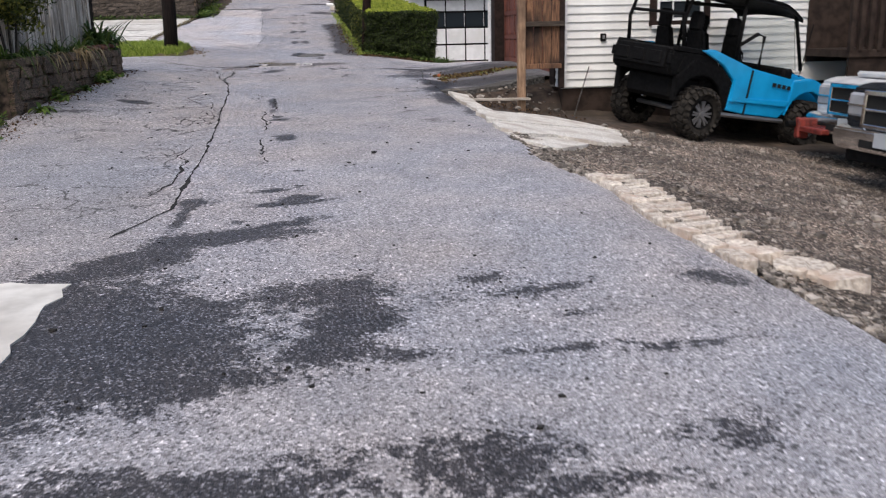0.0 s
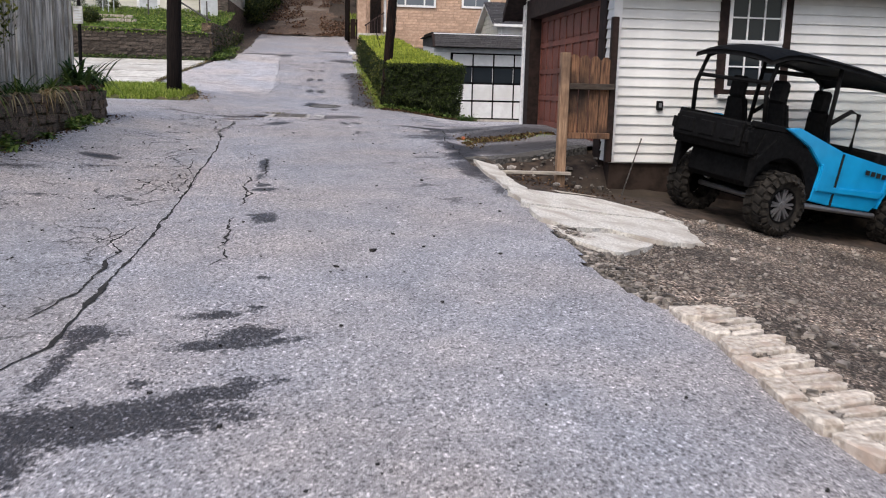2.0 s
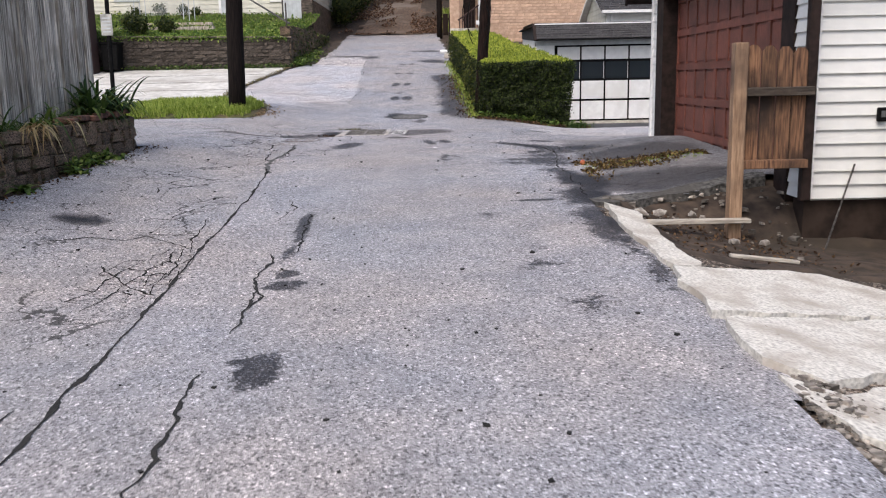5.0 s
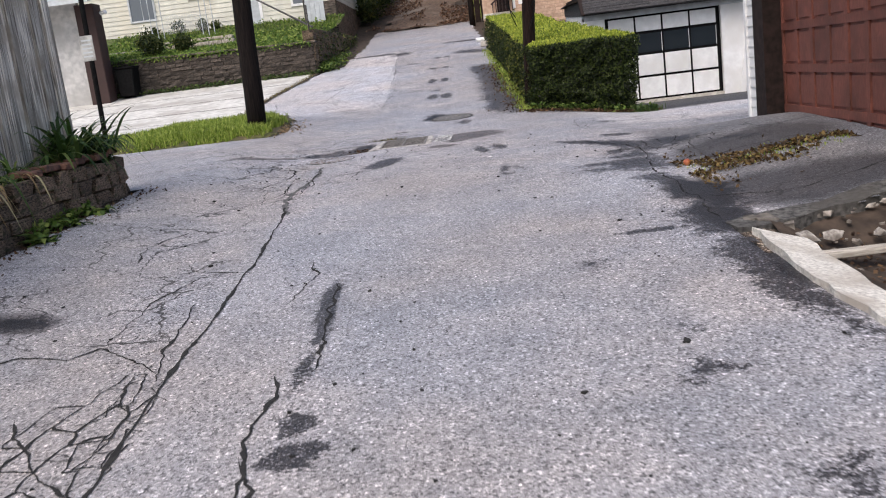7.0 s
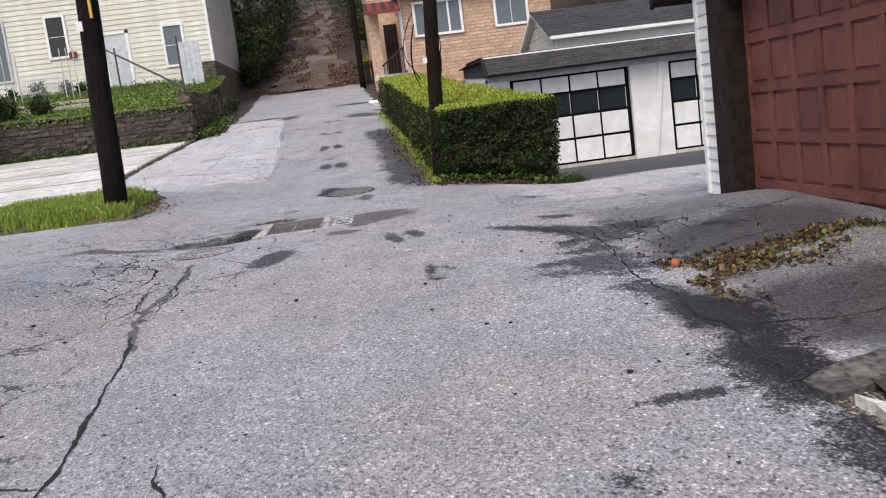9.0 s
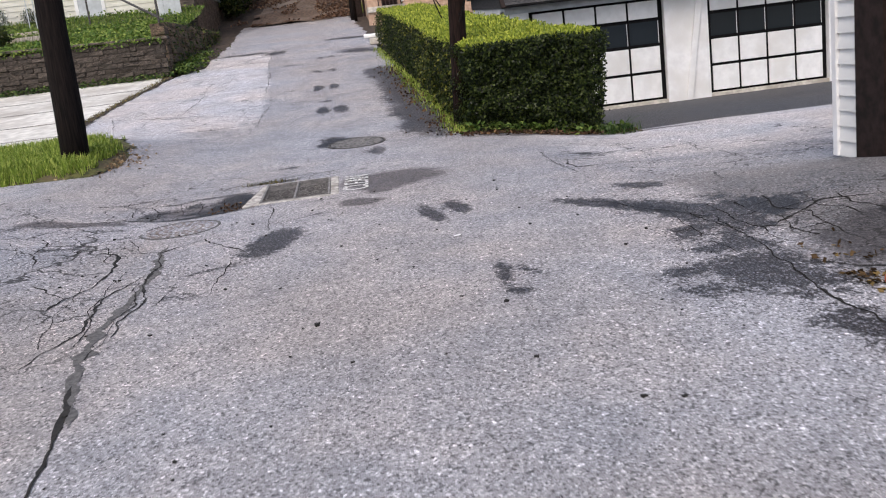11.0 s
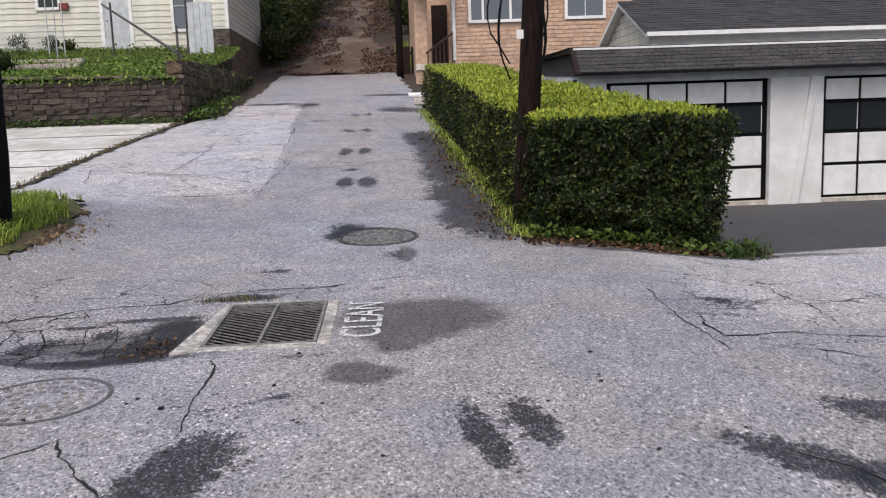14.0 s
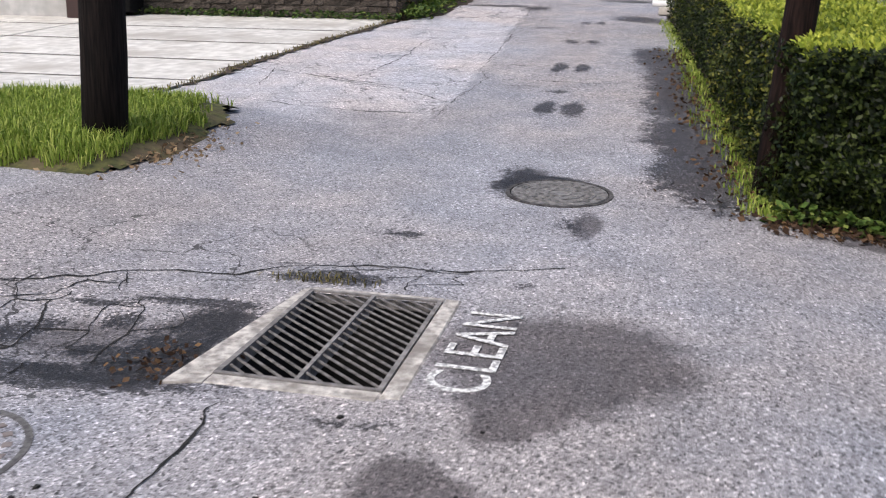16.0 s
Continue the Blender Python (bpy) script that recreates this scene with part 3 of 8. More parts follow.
def sheet(name, xs, ys, height, material, keep=None, attrs=None, parent=None, seed=0):
    """A height sheet over the grid xs, ys; keep(x, y) picks its faces."""
    X, Y = np.meshgrid(xs, ys)
    Z = height(X, Y)
    nx, ny = len(xs), len(ys)
    i = np.arange(nx * ny).reshape(ny, nx)
    q = np.stack([i[:-1, :-1], i[:-1, 1:], i[1:, 1:], i[1:, :-1]], -1).reshape(-1, 4)
    if keep is not None:
        cx, cy = (X[:-1, :-1] + X[1:, 1:]) / 2, (Y[:-1, :-1] + Y[1:, 1:]) / 2
        q = q[keep(cx, cy).reshape(-1)]
    used = np.zeros(nx * ny, bool)
    used[q.reshape(-1)] = True
    new_index = np.cumsum(used) - 1
    co = np.stack([X, Y, Z], -1).reshape(-1, 3)[used]
    me = bpy.data.meshes.new(name)
    me.from_pydata(co.tolist(), [], new_index[q].tolist())
    me.materials.append(material)
    me.polygons.foreach_set("use_smooth", [True] * len(me.polygons))
    for key, fn in (attrs or {}).items():
        val = fn(co[:, 0], co[:, 1])
        if val.ndim == 1:
            a = me.attributes.new(key, "FLOAT", "POINT")
            a.data.foreach_set("value", val.astype(np.float32))
        else:
            a = me.attributes.new(key, "FLOAT_COLOR", "POINT")
            a.data.foreach_set("color", np.concatenate([val, np.ones((len(val), 1))], 1).astype(np.float32).reshape(-1))
    ob = new(name, me)
    hang(ob, parent)
    return ob


ground = sheet("ground", axis((-400, -40, 40), (-40, -14, 4), (-14, 14, 0.5), (14, 40, 3), (40, 400, 40)),
               axis((-400, -30, 40), (-30, -2, 4), (-2, 60, 0.5), (60, 120, 3), (120, 600, 40)),
               lambda x, y: np.where(y > 170, land(x, np.minimum(y, 170)) + (y - 170) * 0.05, land(x, y)), SOIL)
tagged(ground, "dark soil with leaf litter and thin weeds", "ground", kind="structure")


# ---- road: worn asphalt, cross street, hill ----
def right_edge(y):
    e = np.interp(y, [-40, 3.5, 5, 7.1, 8.4, 9.7, 11.5, 14.2, 16, 17.2], [2.7, 2.6, 2.4, 2.3, 2.05, 2.12, 2.15, 2.0, 2.1, 2.35])
    e = np.where((y > 17.2) & (y < 25.0), 40.0, e)
    e = np.where(y >= 25.0, np.interp(y, [25, 26, 28, 35, 38, 44, 52], [1.3, 1.3, 1.25, 1.05, 0.95, 0.8, 0.5]), e)
    return e + 0.07 * fbm(y * 1.7, y * 0 + 3.3, 5)


def left_edge(y):
    e = np.interp(y, [-40, 8, 11, 15, 18.6], [-6.5, -6.5, -3.85, -3.62, -3.75])
    e = np.where((y > 18.7) & (y < 24.6), -40.0, e)
    e = np.where(y >= 24.6, np.interp(y, [24.6, 26.8, 28, 29.5, 32, 36.3, 38.5, 46, 52], [-4.4, -4.4, -5.3, -5.28, -5.15, -4.75, -3.95, -3.9, -4.1]), e)
    return e + 0.06 * fbm(y * 1.9, y * 0 + 8.3, 9)


def on_road(x, y):
    court = (x > 3.2) & (x < 13) & (y > 24.9) & (y < 32.3)
    corner = (y > 24.0) & (y < 25.1) & (x > 1.5) & (x < 3.4) & (y > 24.98)
    verge = (x < -4.4) & (y > 24.0) & (y < 24.7) & (y > 24.6 + 0.02 * (-3.4 - x))
    apron = (x > 1.9) & (x < 4.3) & (y < 17.4) & (y > 14.45 + 0.26 * (x - 2.0) + 0.12 * fbm(x * 2.2, y * 0 + 4, 23))
    return (((x < right_edge(y)) & (x > left_edge(y)) & (y < 52.3) & (y > -12)) | court | apron) & ~corner & ~verge


# worn patches, zone by zone up the road: x, y, half width, half length, turn in degrees, strength
PATCH_A = [(0.7, 2.4, 0.7, 0.12, 0, 0.8), (-0.5, 2.55, 0.8, 0.24, 0, 0.9), (0.48, 2.68, 0.34, 0.24, 0, 0.95), (1.45, 2.75, 0.4, 0.28, 0, 0.7), (-0.88, 3.85, 0.52, 0.5, 0, 1.2), (-1.4, 4.0, 0.5, 0.75, 0, 1.25), (-1.08, 4.45, 0.26, 0.26, 0, 1.05), (-0.58, 4.32, 0.22, 0.14, 0, 1.0), (-0.75, 3.42, 0.6, 0.14, 0, 1.05), (-0.45, 3.48, 0.25, 0.1, 0, 0.9)]
PATCH_A2 = [(-0.02, 4.45, 0.32, 0.2, 0, 1.1), (0.1, 4.1, 0.2, 0.36, 8, 1.15), (0.0, 3.66, 0.22, 0.16, 0, 1.1), (0.3, 3.56, 0.2, 0.07, 0, 1.0), (0.9, 4.55, 0.24, 0.14, 0, 0.78), (1.12, 4.28, 0.4, 0.16, 0, 0.74), (0.6, 4.3, 0.3, 0.2, 0, 0.58), (2.1, 4.45, 0.28, 0.2, -20, 0.85), (1.0, 3.52, 0.34, 0.07, 0, 0.85), (1.6, 3.44, 0.5, 0.07, 0, 0.8), (1.2, 3.9, 0.9, 0.2, 0, 0.5)]
PATCH_B = [(-0.6, 5.68, 0.34, 0.15, 15, 1.25), (-0.92, 5.55, 0.2, 0.12, 30, 1.15), (-0.32, 5.95, 0.3, 0.11, 30, 1.05), (-0.64, 6.1, 0.1, 0.08, 0, 0.9), (-1.08, 5.25, 0.26, 0.17, 30, 1.2), (-1.3, 5.02, 0.3, 0.13, 0, 1.1), (-1.02, 6.3, 0.05, 0.6, 0, 1.0), (-0.97, 6.75, 0.14, 0.16, 0, 1.1), (-0.16, 6.77, 0.13, 0.14, 0, 1.25), (-0.3, 6.6, 0.2, 0.06, 10, 1.15), (-0.02, 6.65, 0.14, 0.05, 25, 1.1), (-0.41, 7.12, 0.15, 0.06, 8, 1.1), (-0.62, 7.06, 0.12, 0.025, 0, 0.95), (-0.2, 7.25, 0.07, 0.04, 0, 1.0), (-0.2, 7.92, 0.05, 0.05, 0, 1.1), (2.0, 11.8, 0.12, 0.8, 0, 0.8), (-3.2, 12.3, 0.6, 0.25, 20, 0.7), (1.3, 12.5, 0.2, 0.5, 0, 0.5)]
PATCH_B2 = [(-2.6, 11.0, 0.35, 0.14, 0, 0.75), (-2.6, 12.8, 0.35, 0.4, 0, 0.6), (1.95, 13.2, 0.16, 1.2, 0, 0.95), (0.95, 14.2, 0.2, 0.6, 10, 0.45), (1.5, 14.52, 0.24, 0.06, 0, 1.1), (2.02, 14.7, 0.22, 0.55, 0, 1.2), (1.92, 13.6, 0.13, 0.6, 0, 1.1), (2.1, 15.7, 0.2, 0.55, 0, 1.15)]
PATCH_B3 = [(-0.68, 13.7, 0.05, 0.4, 0, 1.05), (-0.66, 13.2, 0.04, 0.3, 0, 0.9), (-0.56, 11.86, 0.06, 0.1, 0, 1.2), (-0.52, 11.55, 0.1, 0.09, 0, 1.2), (-0.63, 12.5, 0.05, 0.25, 0, 1.0), (-0.66, 13.3, 0.045, 0.45, 4, 1.15), (-0.36, 10.02, 0.075, 0.17, 0, 1.3), (-0.46, 10.13, 0.07, 0.05, 0, 1.1), (1.28, 11.95, 0.25, 0.25, 0, 0.7), (1.42, 11.0, 0.2, 0.3, 0, 0.7), (0.96, 13.7, 0.25, 0.3, 0, 0.62), (-2.7, 13.7, 0.25, 0.2, 0, 0.9), (-1.9, 22.05, 0.3, 0.12, 0, 0.7), (-1.3, 19.3, 0.5, 0.1, 20, 0.7), (-1.5, 18.6, 0.3, 0.2, 0, 0.62)]
PATCH_C = [(2.02, 16.4, 0.2, 0.45, 5, 0.95), (1.9, 17.4, 0.36, 0.5, 0, 0.95), (1.58, 17.2, 0.28, 0.3, 0, 0.72), (3.1, 18.0, 0.5, 0.4, 0, 0.6), (0.6, 18.08, 0.05, 0.38, -4, 0.98), (0.76, 18.1, 0.06, 0.24, 20, 0.8), (0.66, 17.74, 0.09, 0.16, 0, 0.82), (2.08, 18.1, 0.25, 0.4, 0, 0.85), (2.2, 18.55, 0.2, 0.4, 20, 0.95), (1.85, 18.34, 0.26, 0.2, 0, 0.75), (2.04, 19.1, 0.16, 0.45, 24, 1.3), (1.74, 19.6, 0.08, 0.38, 36, 1.4), (2.18, 20.33, 0.14, 0.13, 0, 1.2), (1.95, 18.5, 0.18, 0.1, 0, 1.05), (1.58, 17.64, 0.15, 0.1, 0, 1.1), (1.9, 18.04, 0.22, 0.1, 0, 1.0), (2.5, 18.9, 0.3, 0.3, 0, 1.05), (2.45, 19.3, 0.3, 0.25, 0, 0.7)]
PATCH_C2 = [(-0.94, 19.9, 0.125, 0.32, -21, 1.35), (-1.15, 19.62, 0.16, 0.1, 0, 0.85), (0.385, 20.22, 0.075, 0.34, 8, 1.15), (0.62, 20.36, 0.07, 0.27, 11, 1.15)]
PATCH_D = [(-0.6, 21.55, 0.4, 0.09, 8, 0.62), (-0.75, 20.75, 0.4, 0.06, 25, 0.75), (-3.4, 21.4, 0.6, 0.2, 0, 0.6), (-2.6, 21.2, 0.5, 0.12, 0, 0.65), (-1.85, 21.76, 0.45, 0.09, 0, 1.35), (-1.55, 21.95, 0.22, 0.18, 30, 1.35), (-1.45, 22.3, 0.2, 0.18, 0, 1.25), (-2.3, 22.08, 0.07, 0.25, -20, 1.05), (-2.15, 22.5, 0.14, 0.06, 0, 1.0), (-1.95, 22.3, 0.1, 0.08, 0, 0.95), (-1.68, 22.62, 0.3, 0.06, 0, 1.2), (-2.75, 20.5, 0.35, 0.1, 0, 0.8)]
PATCH_D2 = [(-1.15, 23.2, 0.24, 0.09, 0, 1.2), (-1.07, 24.22, 0.18, 0.12, 0, 0.85), (0.0, 24.6, 0.12, 0.26, 0, 0.75), (-0.1, 23.4, 0.2, 0.2, 0, 0.6), (2.4, 22.7, 0.35, 0.25, 0, 0.7), (2.2, 22.2, 0.4, 0.06, 0, 0.8)]
PATCH_E = [(3.0, 24.4, 1.2, 0.12, -40, 0.6), (-0.52, 25.8, 0.18, 0.42, 0, 1.05), (-0.2, 25.96, 0.22, 0.07, 0, 1.1), (1.05, 26.6, 0.3, 0.9, 3, 1.35), (1.0, 28.0, 0.32, 1.0, 3, 1.35), (-0.62, 28.95, 0.085, 0.28, 0, 1.3), (-0.3, 28.95, 0.085, 0.28, 0, 1.3), (0.96, 29.6, 0.34, 1.0, 3, 1.35), (-0.54, 29.95, 0.16, 0.16, 0, 0.85), (-0.74, 31.85, 0.08, 0.28, 0, 1.25), (-0.41, 31.85, 0.08, 0.26, 0, 1.25), (0.9, 31.2, 0.34, 1.0, 3, 1.3), (0.82, 33.0, 0.34, 0.9, 3, 1.25)]
PATCH_F = [(-1.1, 30.3, 0.45, 0.12, 0, 0.75), (-1.3, 31.9, 0.4, 0.25, 0, 0.6), (-0.75, 34.6, 0.14, 0.35, 0, 0.9), (-0.42, 34.7, 0.14, 0.35, 0, 0.9), (-1.5, 36.6, 0.35, 0.3, 0, 0.7), (-0.7, 37.5, 0.14, 0.4, 0, 0.8), (-0.4, 37.6, 0.14, 0.4, 0, 0.8), (0.4, 38.4, 0.6, 0.7, 0, 0.95), (-2.1, 40.3, 0.35, 0.5, 0, 0.95), (-3.0, 40.9, 0.9, 0.3, 0, 1.05), (0.3, 42.5, 0.9, 0.3, 0, 1.05)]
PATCHES = PATCH_A + PATCH_A2 + PATCH_B + PATCH_B2 + PATCH_B3 + PATCH_C + PATCH_C2 + PATCH_D + PATCH_D2 + PATCH_E + PATCH_F


def stain_at(x, y):
    fx, fy = fbm(x * 2.1, y * 2.1, 1), fbm(x * 2.1, y * 2.1, 7)
    s = np.full_like(x, -0.2)
    for px, py, a, b, turn, k in PATCHES:
        near = (np.abs(y - py) < 2.5) & (np.abs(x - px) < 3.5)
        w = min(0.17, 0.45 * min(a, b))
        wx, wy = x + w * fx, y + w * fy
        c, d = math.cos(radians(turn)), math.sin(radians(turn))
        u, v = ((wx[near] - px) * c + (wy[near] - py) * d) / a, (-(wx[near] - px) * d + (wy[near] - py) * c) / b
        s[near] = np.maximum(s[near], k * 1.1 - 0.62 * np.sqrt(u * u + v * v))
    return s


def tone_at(x, y):
    """Base colour by zone: chip seal, older pale strip along the left, court sealer, pale band across the street."""
    n = fbm(x * 0.6, y * 0.6, 3)
    seam = np.interp(y, [0, 6, 12, 16, 18, 20, 24], [-1.45, -1.08, -1.28, -1.6, -1.75, -1.85, -2.2]) + 0.05 * n
    old = sm((seam - x) / 0.06) * sm((20.8 - y) / 0.6)
    old2 = sm((np.interp(y, [26, 30, 31, 36, 42], [-1.75, -1.64, -1.8, -1.95, -2.2]) - x + 0.1 * n) / 0.1) * sm((y - 27.4 + 0.9 * n) / 0.8) * sm((42 - y) / 1.5)
    court = sm((y - 25.02 - 0.03 * (x - 3) - 0.08 * n) / 0.15) * sm((x - 3.2) / 0.2)
    pale = sm((x - 1.9) / 0.8) * sm((y - 21.6 + 0.3 * n) / 0.5) * sm((25.3 - y + 0.2 * n) / 0.4) * 0.85
    apron = sm((x - 2.3) / 0.3) * sm((20.9 - y + 0.3 * n) / 1.2) * sm((y - 13.5) / 0.3) * 0.9
    t = 0.315 + 0.02 * n
    t = t * (1 - old) + (0.295 + 0.02 * n) * old
    t = t * (1 - old2) + 0.47 * old2
    t = t * (1 - pale) + 0.46 * pale
    t = t * (1 - apron) + (0.14 + 0.04 * n) * apron
    t = t * (1 - court) + 0.062 * court
    warm = (0.25 * old + 0.6 * old2 + pale)[..., None] * np.array([0.012, 0.004, -0.012])
    return np.stack([t, t * 0.985, t * 1.03], -1) + warm * (1 - court[..., None])


# smooth damp areas: x, y, half width, half length
DAMP = [(0.2, 22.4, 0.56, 0.56), (-0.02, 21.9, 0.24, 0.26), (-0.2, 21.2, 0.24, 0.22), (-0.52, 25.72, 0.15, 0.3), (-0.4, 26.0, 0.12, 0.26), (-2.7, 13.7, 0.22, 0.2), (2.06, 14.7, 0.2, 0.55), (2.03, 13.6, 0.13, 0.65), (2.12, 15.8, 0.2, 0.55), (-1.5, 22.2, 0.2, 0.35), (-1.8, 22.1, 0.42, 0.26), (-1.8, 21.8, 0.4, 0.1), (0.05, 24.7, 0.13, 0.3), (-2.9, 21.6, 0.5, 0.16), (2.9, 15.4, 0.9, 0.7), (3.2, 17.6, 0.8, 0.7), (3.1, 24.85, 1.6, 0.12), (1.68, 19.7, 0.06, 0.12), (1.84, 19.46, 0.09, 0.16), (2.0, 19.2, 0.12, 0.2), (-0.25, 25.96, 0.18, 0.1)]


def damp_at(x, y):
    s = np.full_like(x, -0.5)
    fx, fy = fbm(x * 1.7, y * 1.7, 31), fbm(x * 1.7, y * 1.7, 37)
    for px, py, a, b in DAMP:
        s = np.maximum(s, 1.3 - 0.8 * np.sqrt(((x + 0.1 * fx - px) / a) ** 2 + ((y + 0.1 * fy - py) / b) ** 2))
    return s


def old_at(x, y):
    """How far the sheet has broken into a net of cracks."""
    seam = np.interp(y, [0, 6, 12, 16, 18, 20, 24], [-1.45, -1.08, -1.28, -1.6, -1.75, -1.85, -2.2])
    left = sm((seam - x) / 0.3) * sm((y - 5) / 2) * sm((22.8 - y) / 1.5)
    street = sm((y - 19.5) / 1) * sm((24.5 - y) / 1) * sm((x - 1.9) / 0.6) + sm((y - 20.5) / 1) * sm((24.3 - y) / 0.5) * sm((-1.2 - x) / 0.6)
    hill = sm((-1.5 - x) / 0.4) * sm((y - 27.5) / 1) * sm((45 - y) / 3) * 0.8
    apron = sm((x - 2.2) / 0.2) * sm((y - 14.3) / 0.3) * sm((20 - y) / 1)
    return np.clip(left + street + hill + apron, 0, 1)


def road_height(x, y):
    z = g(x, y) + 0.008 * fbm(x * 0.8, y * 0.8, 11)
    dip = np.exp(-(((x + 1.85) / 0.55) ** 2 + ((y - 21.95) / 0.38) ** 2) ** 2) * 0.05
    return z - dip


def drain_hole(x, y):
    return (x > -1.26) & (x < -0.44) & (y > 21.76) & (y < 22.95)


road = sheet("road", axis((-40, -5.5, 1.5), (-5.5, 5.5, 0.06), (5.5, 13, 0.25), (13, 41, 2)),
             axis((-12, 1.8, 0.4), (1.8, 30, 0.06), (30, 52.4, 0.12)), road_height, ASPHALT,
             lambda x, y: on_road(x, y) & ~drain_hole(x, y), {"tone": tone_at, "stain": stain_at, "old": old_at, "damp": damp_at})
tagged(road, "grey worn asphalt road with cracks and dark wet patches", "road", kind="structure")

# gravel lot and the bare earth beside the garage
def lot_height(x, y):
    z = g(x, y) - 0.012 + 0.025 * fbm(x * 2.2, y * 2.2, 21) * sm((x - right_edge(y)) / 0.5) - 0.05 * sm((right_edge(y) + 0.15 - x) / 0.3)
    return z - 0.12 * sm((x - 2.25) / 0.4) * sm((y - 12.4) / 0.6) * sm((5 - x) / 1.5)


def earth_edge(x, y):
    return y - 12.55 + 0.25 * sm((x - 4) / 2) - 0.25 * fbm(x * 1.3, y * 1.3, 52)


lot_sheet = sheet("gravel_lot", axis((1.6, 9, 0.09), (9, 30, 1.5)), axis((-12, 2, 0.5), (2, 14.4, 0.09)), lot_height, GRAVEL)
tagged(lot_sheet, "brown gravel and earth parking lot", "gravel lot", kind="structure")

# leaf-strewn track that climbs into the wood
track = sheet("hill_track", axis((-6.5, 1.8, 0.3)), axis((51.9, 105, 0.6)),
              lambda x, y: g(x, y) + 0.03 + 0.06 * fbm(x, y, 31), LEAFPATH,
              lambda x, y: (x > -3.6 + 0.012 * (y - 52) + 0.35 * fbm(y * 0.6, x * 0, 4)) & (x < -0.1 - 0.02 * (y - 52) + 0.3 * fbm(y * 0.7, x * 0 + 5, 6)))
tagged(track, "steep earth track covered in fallen leaves", "track", kind="structure")

earth = sheet("bare_earth", axis((2.1, 9.0, 0.09)), axis((11.6, 14.4, 0.09)),
              lambda x, y: lot_height(x, y) + 0.035 * sm(earth_edge(x, y) / 0.15 + 0.4) - 0.005 + 0.012 * fbm(x * 6, y * 6, 51), SOIL,
              lambda x, y: (earth_edge(x, y) > -0.1) & (x > 2.3))
tagged(earth, "dark bare earth along the garage foot", "soil", kind="structure")


# ---- buildings ----
def planks(parent, name, length_from, length_to, z0, z1, pitch, at, along, material, skip=(), thick=0.028):
    """Lap siding: each board a wedge, fat at its lower edge. along is 'x' (face to -y) or 'y' (face to -x or +x by sign of thick).
    skip: openings (a, b, z0, z1) that boards stop at. Boards of one length share a mesh."""
    cache = {}
    z = z0
    while z < z1 - 0.02:
        top = min(z + pitch, z1)
        spans = [(length_from, length_to)]
        for a, b, s0, s1 in skip:
            if top > s0 + 0.02 and z < s1 - 0.02:
                spans = [p for u, v in spans for p in ((u, min(v, a)), (max(u, b), v)) if p[1] - p[0] > 0.03]
        for u, v in spans:
            key = (round(v - u, 3), round(top - z, 3))
            if key not in cache:
                h, w = key[1], key[0]
                t = thick
                sec = [(0, 0), (-t, 0), (-t * 0.9, h * 0.12), (-t * 0.25, h), (0, h)]
                bm = bmesh.new()
                if along == "x":
                    prism(bm, [(a, b) for a, b in sec], "x", 0, w)
                else:
                    prism(bm, [(a, b) for a, b in sec], "y", 0, w)
                me = bpy.data.meshes.new(name)
                bm.to_mesh(me)
                bm.free()
                me.materials.append(material)
                cache[key] = me
            ob = new(name, cache[key])
            ob.location = (u, at, z) if along == "x" else (at, u, z)
            hang(ob, parent)
        z = top


def window(parent, x0, x1, z0, z1, y, cols, rows, frame_mat=WHITE, glass=GLASS, border=0.07, name="window", mid=True, depth=0.06):
    """A window in a wall that faces -y: frame, glass pane and bars."""
    bm = bmesh.new()
    f = border
    for b in ((x0, x0 + f, z0, z1), (x1 - f, x1, z0, z1), (x0 + f, x1 - f, z1 - f, z1), (x0 + f, x1 - f, z0, z0 + f)):
        box(bm, b[0], b[1], y - depth, y + 0.04, b[2], b[3])
    w = part(name, bm, frame_mat, parent)
    gl = part("pane", boxm(x0 + f, x1 - f, y - depth * 0.3, y + 0.02, z0 + f, z1 - f), glass, w)
    for i in range(1, cols):
        x = x0 + f + (x1 - x0 - 2 * f) * i / cols
        part("glazing_bar", boxm(x - 0.01, x + 0.01, y - depth * 0.6, y - depth * 0.3, z0 + f, z1 - f), frame_mat, w)
    for i in range(1, rows):
        z = z0 + f + (z1 - z0 - 2 * f) * i / rows
        t = 0.03 if (mid and i * 2 == rows and rows > 2) else 0.01
        part("glazing_bar", boxm(x0 + f, x1 - f, y - depth * 0.7, y - depth * 0.32, z - t, z + t), frame_mat, w)
    return w


